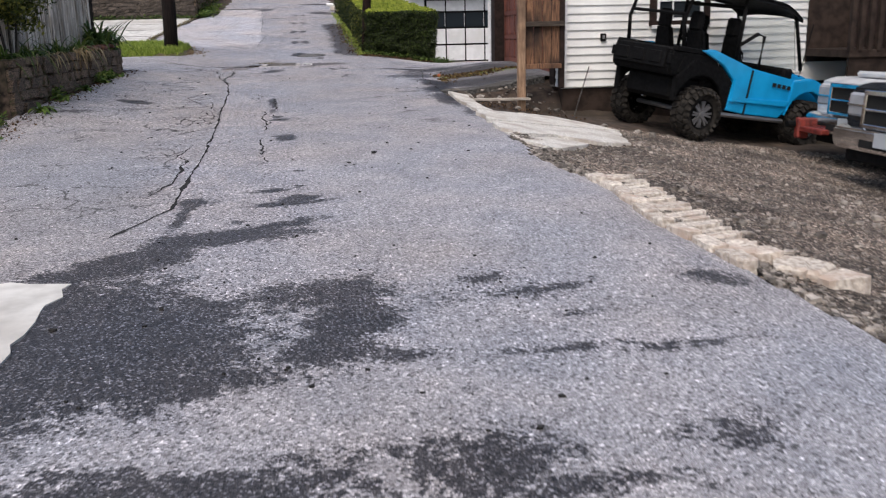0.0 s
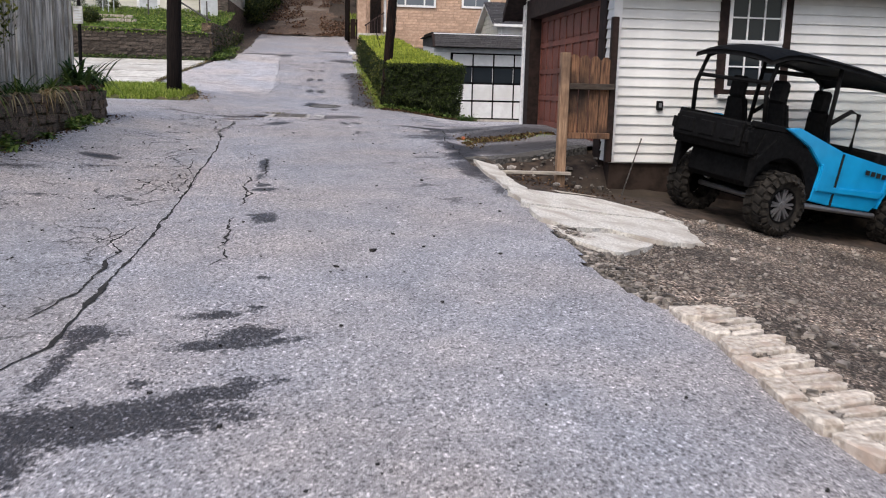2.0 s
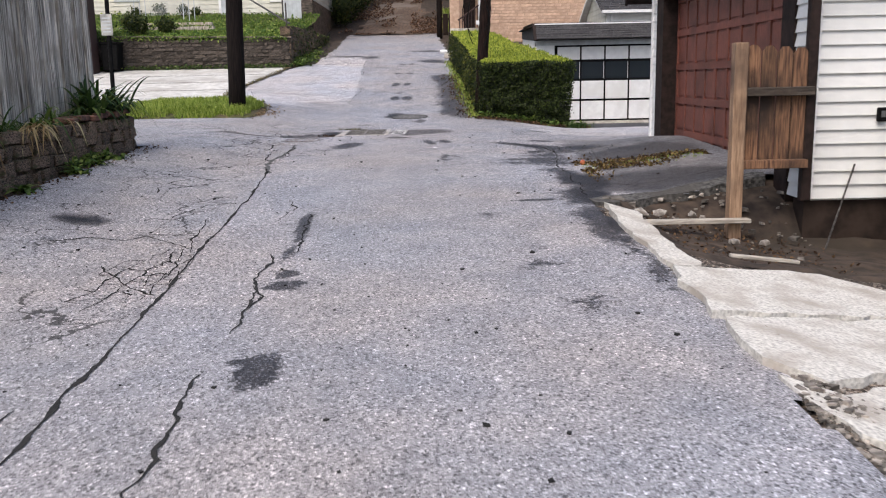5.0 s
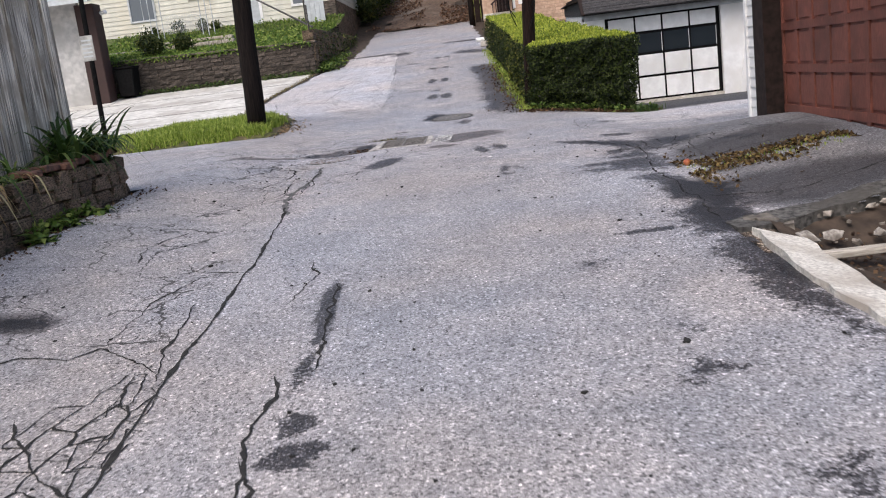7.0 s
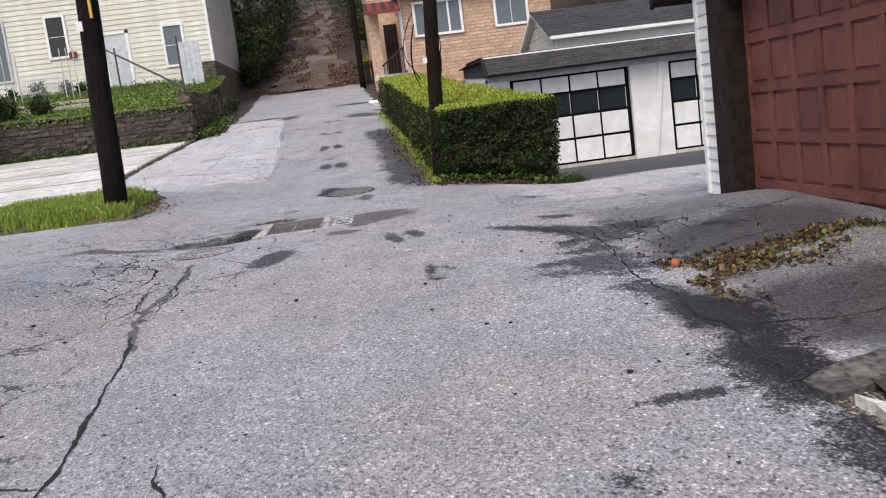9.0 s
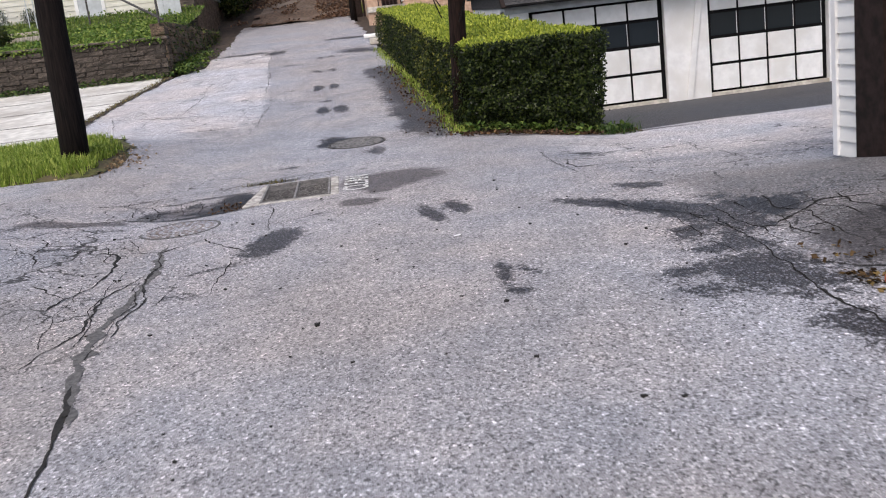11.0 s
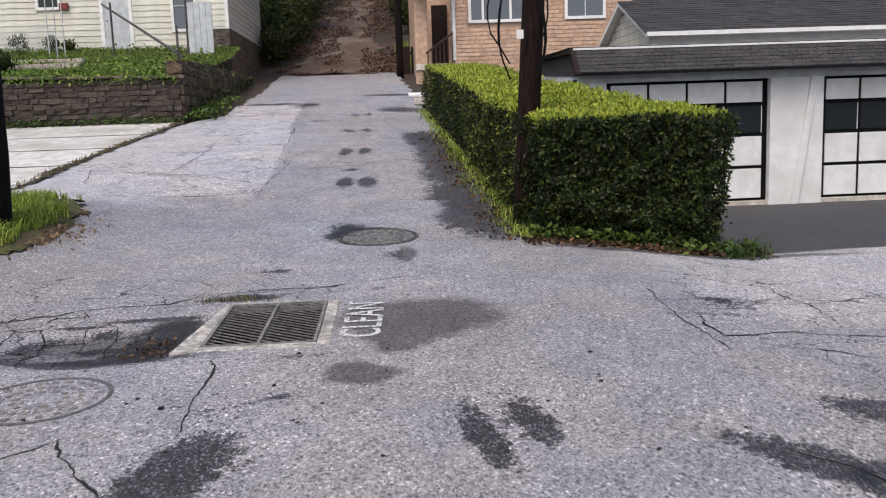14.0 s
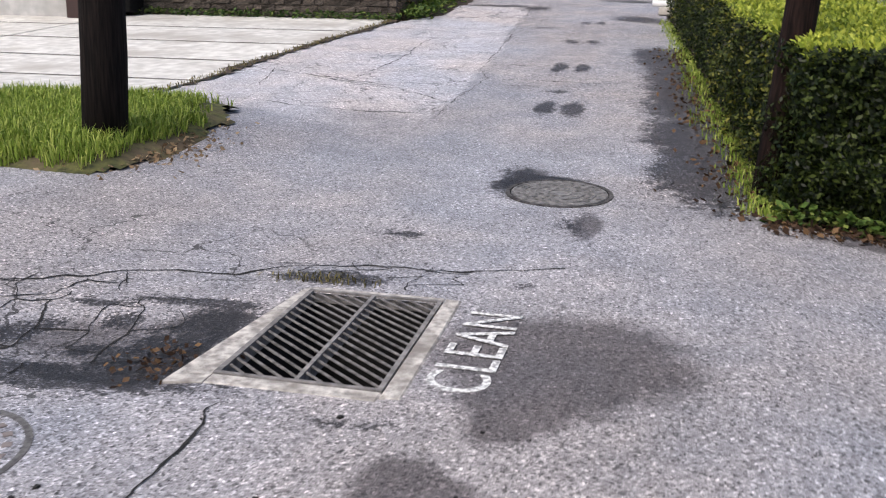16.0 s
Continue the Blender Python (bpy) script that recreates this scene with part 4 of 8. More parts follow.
def roof_strips(parent, p0, u, v, lu, lv, rows, cols, thick, material, name="shingle", seed=0, joined=True):
    """Shingle courses on a slope from the corner p0 along u (eave) and v (up the slope), slightly uneven, one mesh."""
    rng = np.random.default_rng(seed)
    p0, u, v = Vector(p0), Vector(u).normalized(), Vector(v).normalized()
    n = u.cross(v)
    verts, faces = [], []
    for r in range(rows):
        off = rng.uniform(0, 1)
        for c in range(-1, cols):
            a0, a1 = max(0, (c + off) / cols) * lu, min(1, (c + 1 + off) / cols) * lu
            if a1 - a0 < 0.02:
                continue
            b0, b1 = r / rows * lv - 0.03, (r + 1) / rows * lv
            t = thick * rng.uniform(0.7, 1.4)
            k = len(verts)
            for a, b, h in ((a0 + 0.004, b0, t), (a1 - 0.004, b0, t), (a1 - 0.004, b1, 0.004), (a0 + 0.004, b1, 0.004), (a0 + 0.004, b0, 0.0), (a1 - 0.004, b0, 0.0)):
                verts.append(tuple(p0 + u * a + v * b + n * h))
            faces += [(k, k + 1, k + 2, k + 3), (k + 4, k + 5, k + 1, k), (k + 4, k, k + 3), (k + 1, k + 5, k + 2)]
    return mesh_object(name, verts, faces, material, parent)


# white clapboard garage with a red-brown door
GX, GY0, GY1, GXE = 3.97, 14.17, 20.27, 13.0
garage = thing("garage", pose(GX, GY0, 0.0), "white clapboard garage with brown trim and a red-brown panelled door", "garage", placed=True)
bm = bmesh.new()
box(bm, GX + 0.03, GXE, GY0 + 0.03, GY0 + 0.15, 0.58, 3.3)
part("wall", bm, SIDING, garage)
prism_bm = bmesh.new()
prism(prism_bm, [(GY0 + 0.15, 3.0), (GY1 - 0.03, 3.0), (GY1 - 0.03, 3.3), ((GY0 + GY1) / 2, 5.35), (GY0 + 0.15, 3.3)], "x", GX + 0.03, GX + 0.15)
part("gable_wall", prism_bm, SIDING, garage)
part("back_wall", boxm(GX + 0.03, GXE, GY1 - 0.15, GY1 - 0.03, 0.3, 3.3), SIDING, garage)
part("side_wall", boxm(GXE - 0.1, GXE, GY0 + 0.15, GY1 - 0.15, 0.0, 3.3), SIDING, garage)
part("foundation", boxm(GX + 0.05, GXE - 0.02, GY0 + 0.05, GY0 + 0.3, -1.8, 0.6), FOUND, garage, "dark brown painted foundation")
WX0, WX1, WZ0, WZ1 = 5.46, 6.5, 1.55, 3.1
planks(garage, "siding_board", GX + 0.1, 8.25, 0.6, 3.2, 0.13, GY0 + 0.03, "x", SIDING, [(WX0, WX1, WZ0, WZ1)], 0.038)
planks(garage, "siding_board", 8.25, GXE, 2.6, 3.2, 0.13, GY0 + 0.03, "x", SIDING)
# gable boards above the door, each as long as the slope allows
z = 3.28
mid_y = (GY0 + GY1) / 2
while z < 5.2:
    half = (5.4 - z) / 2.1 * (GY1 - GY0) / 2 - 0.05
    sec = [(GX + 0.03, z), (GX, z), (GX + 0.004, z + 0.014), (GX + 0.022, z + 0.118), (GX + 0.03, z + 0.118)]
    part("siding_board", prism(bmesh.new(), sec, "y", mid_y - half, mid_y + half), SIDING, garage)
    z += 0.118
# corner boards
for y0, y1, zb in ((GY1 - 0.33, GY1, 0.8), (GY0, GY0 + 0.36, 0.6)):
    planks(garage, "siding_board", y0, y1, zb, 3.28, 0.13, GX + 0.03, "y", SIDING)
part("corner_board", boxm(GX - 0.012, GX + 0.1, GY0 - 0.012, GY0 + 0.03, 0.6, 3.2), WHITE, garage)
part("corner_board", boxm(GX - 0.014, GX + 0.05, GY1 - 0.05, GY1 + 0.015, 0.8, 3.3), WHITE, garage)
# door opening: brown casing, lintel, recessed panelled door
DY0, DY1, DX = 14.85, 19.55, GX + 0.22
part("door_casing", boxm(GX - 0.01, DX + 0.1, DY1, GY1 - 0.33, 0.5, 3.28), BROWN, garage, "dark brown door casing")
part("door_casing", boxm(GX - 0.01, DX + 0.1, GY0 + 0.36, DY0, 0.5, 3.28), BROWN, garage, "dark brown door casing")
part("lintel", boxm(GX - 0.01, DX + 0.1, DY0, DY1, 2.92, 3.28), BROWN, garage, "dark brown lintel")
gdoor = part("garage_door", boxm(DX + 0.02, DX + 0.06, DY0, DY1, 0.45, 2.92), DOORRED, garage, "red-brown wooden panelled garage door")
ROWS_Z = [0.52, 0.90, 1.385, 1.88, 2.375, 2.86]
ncol = 10
cw = (DY1 - DY0) / ncol
for r in range(5):
    z0, z1 = ROWS_Z[r], ROWS_Z[r + 1]
    part("rail", boxm(DX - 0.012, DX + 0.02, DY0, DY1, z0 - 0.02, z0 + 0.07), DOORRED, gdoor)
    for c in range(ncol + 1):
        y = DY0 + c * cw
        part("stile", boxm(DX - 0.008, DX + 0.02, max(DY0, y - 0.045), min(DY1, y + 0.045), z0 + 0.07, z1 - 0.02), DOORRED, gdoor)
    for c in range(ncol):
        y = DY0 + c * cw
        part("door_panel", boxm(DX + 0.004, DX + 0.02, y + 0.07, y + cw - 0.07, z0 + 0.1, z1 - 0.05, 0.004), DOORRED, gdoor)
part("rail", boxm(DX - 0.012, DX + 0.02, DY0, DY1, 2.84, 2.92), DOORRED, gdoor)
# window with brown surround
surround = bmesh.new()
for a in ((WX0, 5.58, WZ0, WZ1), (6.38, WX1, WZ0, WZ1), (5.58, 6.38, 2.95, WZ1), (5.58, 6.38, WZ0, 1.63)):
    box(surround, a[0], a[1], GY0 - 0.03, GY0 + 0.03, a[2], a[3])
part("window_surround", surround, BROWN, garage, "dark brown window surround")
up_sash = window(garage, 5.58, 6.38, 2.26, 2.95, GY0 + 0.01, 3, 2, border=0.045)
low_sash = window(garage, 5.58, 6.38, 1.63, 2.26, GY0 + 0.03, 3, 2, border=0.045)
part("window_sill", boxm(5.5, 6.46, GY0 - 0.06, GY0 + 0.03, 1.5, 1.56, 0.008), WHITE, garage)
# roof: two slopes, fascia, rakes
EV, RZ, RY = 3.3, 5.42, mid_y
for s, y_eave in ((1, GY0 - 0.34), (-1, GY1 + 0.34)):
    z_eave = EV - 0.34 * 0.7
    p = (3.62, y_eave, z_eave) if s > 0 else (GXE + 0.3, y_eave, z_eave)
    slope_vec = Vector((0, s * (RY - GY0 + 0.34), RZ - z_eave))
    bm = bmesh.new()
    prism(bm, [(y_eave, z_eave - 0.1), (y_eave, z_eave - 0.005), (RY, RZ - 0.005), (RY, RZ - 0.12)], "x", 3.64, GXE + 0.3)
    part("roof_deck", bm, BROWN, garage)
    roof_strips(garage, p, (s, 0, 0), slope_vec, GXE + 0.3 - 3.62, slope_vec.length, 26, 32, 0.016, SHINGLEJ, "roof_shingles", 3)
    part("fascia", boxm(3.6, GXE + 0.3, y_eave - 0.03 if s > 0 else y_eave, y_eave if s > 0 else y_eave + 0.03, z_eave - 0.13, z_eave + 0.0), BROWN, garage)
    bm = bmesh.new()
    prism(bm, [(y_eave - s * 0.03, z_eave - 0.15), (y_eave - s * 0.03, z_eave + 0.02), (RY, RZ + 0.03), (RY, RZ - 0.16)], "x", 3.6, 3.64)
    part("rake_board", bm, BROWN, garage)
part("gutter", tube(bmesh.new(), [(3.62, GY0 - 0.4, 3.06), (GXE + 0.3, GY0 - 0.4, 3.06)], 0.05, 8), BROWN, garage)
# outlet box on the wall
ob = part("outlet_box", boxm(4.63, 4.72, GY0 - 0.05, GY0 + 0.0, 1.32, 1.45, 0.01), BLACKPLASTIC, garage, "small black outdoor outlet box")
part("flap", boxm(4.655, 4.695, GY0 - 0.056, GY0 - 0.05, 1.36, 1.42), STEEL, ob)

# deck beside the garage, behind the parked vehicles
deck = thing("deck", pose(9.0, 13.4, -1.0), "dark brown wooden deck railing against the garage", "deck", placed=True)
part("deck_floor", boxm(8.25, 12.5, 12.9, GY0 - 0.01, 1.0, 1.12), FOUND, deck)
part("skirt", boxm(8.28, 12.4, 12.95, 13.0, -1.9, 1.0), FOUND, deck)
part("top_rail", boxm(8.18, 12.5, 12.84, 13.0, 2.16, 2.22), FOUND, deck)
for i in range(27):
    x = 8.24 + i * 0.155
    part("baluster", boxm(x, x + (0.13 if i % 6 == 5 else 0.07), 12.88, 12.96, 1.1, 2.16), GREYWOOD if i % 6 == 5 else FOUND, deck)
part("deck_wall", boxm(8.26, 12.4, GY0 - 0.01, GY0 + 0.02, 0.9, 2.6), FOUND, deck, "dark brown boarded wall")
part("deck_door", boxm(9.0, 9.9, GY0 - 0.04, GY0 - 0.01, 1.12, 2.58), BROWN, deck)

# short wooden fence between lot and door
fence_post = thing("wooden_fence", pose(3.25, 14.0, gz(3.25, 14.0)), "short weathered pine fence panel beside the garage corner", "fence", placed=True)
part("post", boxm(3.2, 3.32, 13.9, 14.02, 0.2, 2.06, 0.008), PINE, fence_post)
for i in range(4):
    x = 3.34 + i * 0.145
    hgt = 2.04 - 0.01 * i
    bm = prism(bmesh.new(), [(x, 0.92), (x + 0.132, 0.92), (x + 0.132, hgt - 0.05), (x + 0.095, hgt), (x + 0.037, hgt), (x, hgt - 0.05)], "y", 14.02, 14.04)
    part("picket", bm, PICKET, fence_post)
part("rail", boxm(3.32, 3.95, 13.93, 14.02, 1.58, 1.66, 0.006), DARKRAIL, fence_post)
part("rail", boxm(3.32, 3.92, 13.93, 14.02, 0.92, 1.0, 0.006), PICKET, fence_post)
part("end_post", boxm(3.9, 3.99, 14.0, 14.1, 0.6, 2.55, 0.01), BROWN, fence_post)

# white block of two garages at the court
CY = 32.2
court = thing("double_garage", pose(7.4, CY, 0.42), "white double garage with glazed sectional doors and a shingled front roof", "garage", placed=True)
for x0, x1 in ((3.42, 3.95), (6.96, 7.95), (10.76, 11.8), (14.4, 15.2)):
    part("pier", boxm(x0, x1, CY - 0.05, CY + 0.4, 0.3, 2.8), WHITE, court)
# header coloured grey in place of the roof's shadow band
part("header", boxm(3.42, 15.2, CY - 0.06, CY + 0.4, 2.72, 2.95), PALEGREY, court)
part("side_wall", boxm(3.42, 3.55, CY + 0.4, 36.5, 0.3, 3.1), WHITE, court)
part("back_wall", boxm(3.42, 15.2, 36.4, 36.5, 0.3, 3.1), WHITE, court)
for x0, x1 in ((3.95, 6.96), (7.95, 10.76), (11.8, 14.4)):
    d = part("garage_door", boxm(x0, x1, CY + 0.09, CY + 0.13, 0.4, 2.72), BLACKPLASTIC, court, "white sectional door with dark rails and a row of windows")
    part("threshold", boxm(x0, x1, CY - 0.02, CY + 0.09, 0.38, 0.5), CONCRETE, d)
    zs = [0.52, 1.12, 1.71, 2.27, 2.7]
    for r in range(4):
        for c in range(4):
            w = (x1 - x0 - 0.16) / 4
            a = x0 + 0.08 + c * w
            inset = 0.025
            if r == 2:
                part("pane", boxm(a + inset, a + w - inset, CY + 0.075, CY + 0.09, zs[r] + 0.04, zs[r + 1] - 0.04), GLASS, d)
                part("pane_rim", boxm(a + w - inset - 0.012, a + w - inset, CY + 0.07, CY + 0.075, zs[r] + 0.04, zs[r + 1] - 0.04), WHITE, d)
            else:
                part("door_panel", boxm(a + inset, a + w - inset, CY + 0.06, CY + 0.09, zs[r] + 0.03, zs[r + 1] - 0.03, 0.006), WHITE, d)
bm = bmesh.new()
box(bm, -0.07, 0.07, -0.04, 0.0, 0, 2.36, 0.005, pose(7.42, CY - 0.06, 0.4, 0, 8.5, 0))
part("leaning_board", bm, WHITE, court)
bm = bmesh.new()
prism(bm, [(CY - 0.45, 2.9), (CY - 0.05, 3.3), (36.5, 3.35), (36.5, 3.1), (CY - 0.05, 2.86)], "x", 3.4, 15.3)
part("roof_deck", bm, SHINGLEJ, court)
roof_strips(court, (3.38, CY - 0.47, 2.91), (1, 0, 0), (0, 0.42, 0.4), 11.95, 0.58, 6, 34, 0.014, SHINGLEJ, "roof_shingles", 5)
part("roof_edge", boxm(3.36, 15.3, CY - 0.08, CY + 0.05, 3.31, 3.345), WHITE, court)
part("roof_top", boxm(3.3, 15.3, CY + 0.05, 36.6, 3.345, 3.37), SHINGLEJ, court)
bm = prism(bmesh.new(), [(CY - 0.5, 2.87), (CY - 0.02, 3.36), (35.0, 3.42), (35.0, 3.34), (CY, 3.26), (CY - 0.4, 2.85)], "x", 3.3, 3.4)
part("verge_board", bm, BROWN, court)

# white gabled garage behind
rear = thing("white_outbuilding", pose(10, 40, 0.4), "white gabled outbuilding with a dark shingle roof", "outbuilding", placed=True)
part("wall", boxm(6.6, 16, 38.15, 38.25, 0.4, 4.12), WHITE, rear)
bm = prism(bmesh.new(), [(38.25, 0.4), (42.4, 0.4), (42.4, 4.1), (40.3, 4.95), (38.25, 4.1)], "x", 6.6, 6.7)
part("gable_wall", bm, CREAM, rear)
for i in range(9):
    z = 3.2 + i * 0.18
    half = 2.1 if z < 4.0 else max(0.1, (5.0 - z) / 0.95 * 2.05)
    part("siding_board", boxm(6.575, 6.6, 40.3 - half, 40.3 + half, z, z + 0.165), CREAM, rear)
bm = prism(bmesh.new(), [(37.75, 3.98), (37.75, 4.08), (40.3, 5.15), (42.85, 4.08), (42.85, 3.98), (40.3, 5.03)], "x", 6.35, 16.2)
part("roof_deck", bm, WHITE, rear)
sv = Vector((0, 2.55, 1.07))
roof_strips(rear, (6.3, 37.73, 4.09), (1, 0, 0), sv, 9.9, sv.length, 14, 30, 0.016, SHINGLEJ, "roof_shingles", 8)
part("gutter", boxm(6.35, 16.2, 37.66, 37.75, 4.0, 4.1), WHITE, rear)
part("downpipe", tube(bmesh.new(), [(6.75, 38.1, 4.0), (6.75, 38.1, 3.3)], 0.04, 8), WHITE, rear)

# tan brick house
BY = 47.0
brick_house = thing("brick_house", pose(5, BY, 3.0), "two-storey tan brick house with a red striped porch awning", "house", placed=True)
part("wall", boxm(2.45, 8.65, BY, BY + 0.25, 2.0, 7.2), MORTAR, brick_house)
part("upper_wall", boxm(1.2, 8.75, BY + 1.2, BY + 1.4, 6.9, 10.5), MORTAR, brick_house)
part("porch_back_wall", boxm(1.2, 2.45, BY + 1.2, BY + 1.4, 2.0, 6.9), BRICKTANJ, brick_house)
part("side_wall", boxm(8.5, 8.65, BY + 0.25, BY + 9, 2.0, 10.5), BRICKTANJ, brick_house)
part("left_wall", boxm(1.2, 1.35, BY + 1.4, BY + 9, 2.0, 10.5), BRICKTANJ, brick_house)
part("porch_pillar", boxm(1.1, 1.55, BY - 0.02, BY + 0.4, 2.8, 6.75, 0.02), BRICKTAN, brick_house)
part("porch_side", boxm(2.4, 2.5, BY - 0.03, BY + 0.5, 4.2, 7.0), WHITE, brick_house)
part("porch_floor", boxm(1.1, 2.5, BY - 0.1, BY + 1.3, 3.9, 4.1), CONCRETE, brick_house)
# door darkened in colour to give the shade of the porch recess
part("porch_door", boxm(1.75, 2.3, BY + 1.15, BY + 1.2, 4.1, 6.2), BROWN, brick_house)
for i in range(8):
    x = 0.98 + i * 0.18
    bm = prism(bmesh.new(), [(BY - 0.75, 6.52), (BY + 0.05, 6.95), (BY + 0.05, 6.99), (BY - 0.75, 6.56)], "x", x, x + 0.175)
    part("awning_slat", bm, REDPAINT if i % 2 else MAROON, brick_house)
part("awning_edge", boxm(0.96, 2.44, BY - 0.78, BY - 0.75, 6.44, 6.56), REDPAINT, brick_house)
tube_bm = tube(bmesh.new(), [(1.45, BY - 0.15, 4.45), (2.4, BY - 0.15, 5.1)], 0.035, 6)
part("handrail", tube_bm, MAROON, brick_house)
for i in range(7):
    x = 1.5 + i * 0.14
    part("baluster", boxm(x, x + 0.035, BY - 0.17, BY - 0.13, 4.1, 4.45 + (x - 1.45) * 0.68), MAROON, brick_house)
window(brick_house, 2.95, 4.97, 5.42, 6.82, BY - 0.01, 1, 1, glass=GLASSPALE, border=0.1)
for x in (3.45, 4.4):
    part("mullion", boxm(x - 0.04, x + 0.04, BY - 0.07, BY - 0.02, 5.5, 6.74), WHITE, brick_house)
window(brick_house, 6.27, 7.7, 5.46, 6.88, BY - 0.01, 2, 1, glass=GLASSPALE, border=0.1)
bm = prism(bmesh.new(), [(2.2, 7.1), (8.9, 7.1), (8.0, 7.65), (3.6, 7.75)], "y", BY - 0.35, BY + 1.25)
part("lower_roof", bm, SHINGLEJ, brick_house)
part("roof_fascia", boxm(2.2, 8.9, BY - 0.4, BY - 0.35, 7.0, 7.14), PALEGREY, brick_house)
part("hood_moulding", prism(bmesh.new(), [(2.6, 7.3), (2.7, 7.3), (5.5, 8.3), (5.4, 8.35)], "y", BY + 1.0, BY + 1.2), WHITE, brick_house)
bm = prism(bmesh.new(), [(BY + 0.8, 10.4), (BY + 9.4, 10.4), (BY + 5, 12.6)], "x", 0.9, 9.0)
part("roof", bm, SHINGLEJ, brick_house)

# cream house above the retaining wall
HX, HY = -5.35, 48.3
cream_house = thing("cream_house", pose(-10, HY, 4.5), "cream clapboard house on a dark stone foundation", "house", placed=True)
part("wall", boxm(-17.0, HX, HY, HY + 0.2, 3.6, 10.6), CREAM, cream_house)
part("side_wall", boxm(HX - 0.2, HX - 0.03, HY + 0.2, 56.6, 5.65, 10.6), CREAM, cream_house)
part("far_wall", boxm(-17.0, HX, 56.5, 56.6, 3.6, 10.6), CREAM, cream_house)
part("left_wall", boxm(-17.2, -17.0, HY, 56.6, 3.6, 10.6), CREAM, cream_house)
part("foundation", boxm(HX - 0.2, HX + 0.02, HY - 0.02, 56.6, 2.0, 5.62), DARKSTONE, cream_house, "dark rubble stone foundation")
part("foundation_corner", boxm(HX - 0.75, HX + 0.01, HY - 0.05, HY + 0.0, 3.5, 5.62), WALLSTONE, cream_house)
HOLES = [(-9.72, -8.62, 4.8, 7.25), (-7.3, -6.4, 5.55, 7.3), (-11.85, -11.0, 6.4, 8.15), (-14.6, -13.4, 5.7, 8.2)]
planks(cream_house, "siding_board", -17.0, HX, 4.9, 10.4, 0.2, HY, "x", CREAM, HOLES, 0.03)
z = 5.66
while z < 10.3:
    part("siding_board", prism(bmesh.new(), [(HX - 0.03, z), (HX + 0.0, z), (HX - 0.02, z + 0.2), (HX - 0.03, z + 0.2)], "y", HY, 56.6), CREAM, cream_house)
    z += 0.2
part("corner_board", boxm(HX - 0.1, HX + 0.02, HY - 0.045, HY, 5.62, 10.4), WHITE, cream_house)
dr = part("door", boxm(-9.6, -8.74, HY - 0.02, HY + 0.03, 4.9, 7.12), PALEGREY, cream_house, "pale grey metal door")
part("knob", tube(bmesh.new(), [(-9.5, HY - 0.07, 6.0), (-9.5, HY - 0.02, 6.0)], 0.03, 8), STEEL, dr)
for x0, x1 in ((-9.72, -9.6), (-8.74, -8.62)):
    part("door_casing", boxm(x0, x1, HY - 0.05, HY + 0.02, 4.85, 7.25), WHITE, cream_house)
part("door_casing", boxm(-9.72, -8.62, HY - 0.05, HY + 0.02, 7.12, 7.25), WHITE, cream_house)
window(cream_house, -7.3, -6.4, 5.55, 7.3, HY - 0.01, 1, 2, glass=GLASSPALE, border=0.1)
window(cream_house, -11.85, -11.0, 6.4, 8.15, HY - 0.01, 1, 2, glass=GLASS, border=0.1)
window(cream_house, -14.6, -13.4, 5.7, 8.2, HY - 0.01, 2, 1, frame_mat=PALEGREY, glass=GLASSPALE, border=0.08)
part("red_box", boxm(-11.05, -10.75, HY - 0.12, HY - 0.03, 6.4, 6.62), REDPAINT, cream_house)
bm = prism(bmesh.new(), [(HY - 0.5, 10.4), (57.1, 10.4), (52.4, 13.2)], "x", -17.4, -4.9)
part("roof", bm, SHINGLEJ, cream_house)


# ---- drives, walls, verge on the left ----
drive = thing("concrete_drive", pose(-8, 32, gz(-8, 32)), "pale concrete drive cast in long slabs", "driveway", kind="structure", placed=True)


def drive_edge(y):
    return float(np.interp(y, [26, 28, 29.5, 32, 36.3, 37.2], [-5.6, -5.36, -5.34, -5.2, -4.8, -4.72]))


lines = [27.6, 29.6, 31.3, 33.2, 35.1, 37.22]
for i in range(5):
    for x0, x1 in ((-17, -11), (-10.94, 0)):
        y0, y1 = lines[i] + 0.014, lines[i + 1] - 0.014
        cols = 5
        vs, fs = [], []
        for r in range(3):
            y = y0 + (y1 - y0) * r / 2
            e = drive_edge(y) if x1 == 0 else x1
            for c in range(cols + 1):
                x = x0 + (e - x0) * c / cols
                vs.append((x, y, gz(x, y) + 0.02))
        n = len(vs)
        vs += [(x, y, z - 0.1) for x, y, z in vs]
        for r in range(2):
            for c in range(cols):
                k = r * (cols + 1) + c
                fs.append((k, k + 1, k + cols + 2, k + cols + 1))
        rim = [c for c in range(cols + 1)] + [r * (cols + 1) + cols for r in (1, 2)] + [2 * (cols + 1) + c for c in range(cols - 1, -1, -1)] + [cols + 1]
        for a, b in zip(rim, rim[1:] + rim[:1]):
            fs.append((b, a, a + n, b + n))
        mesh_object("slab", vs, fs, DRIVE, drive)


for i in range(1, 5):
    vs, fs = [], []
    rj = random.Random(i)
    for c in range(46):
        e = drive_edge(lines[i])
        x = -17 + (e + 17) * c / 45
        for s in (-1, 1):
            y = lines[i] + s * rj.uniform(0.012, 0.034)
            vs.append((x, y, gz(x, y) + 0.026))
    for c in range(45):
        fs.append((2 * c, 2 * c + 2, 2 * c + 3, 2 * c + 1))
    mesh_object("joint", vs, fs, SOIL, drive)


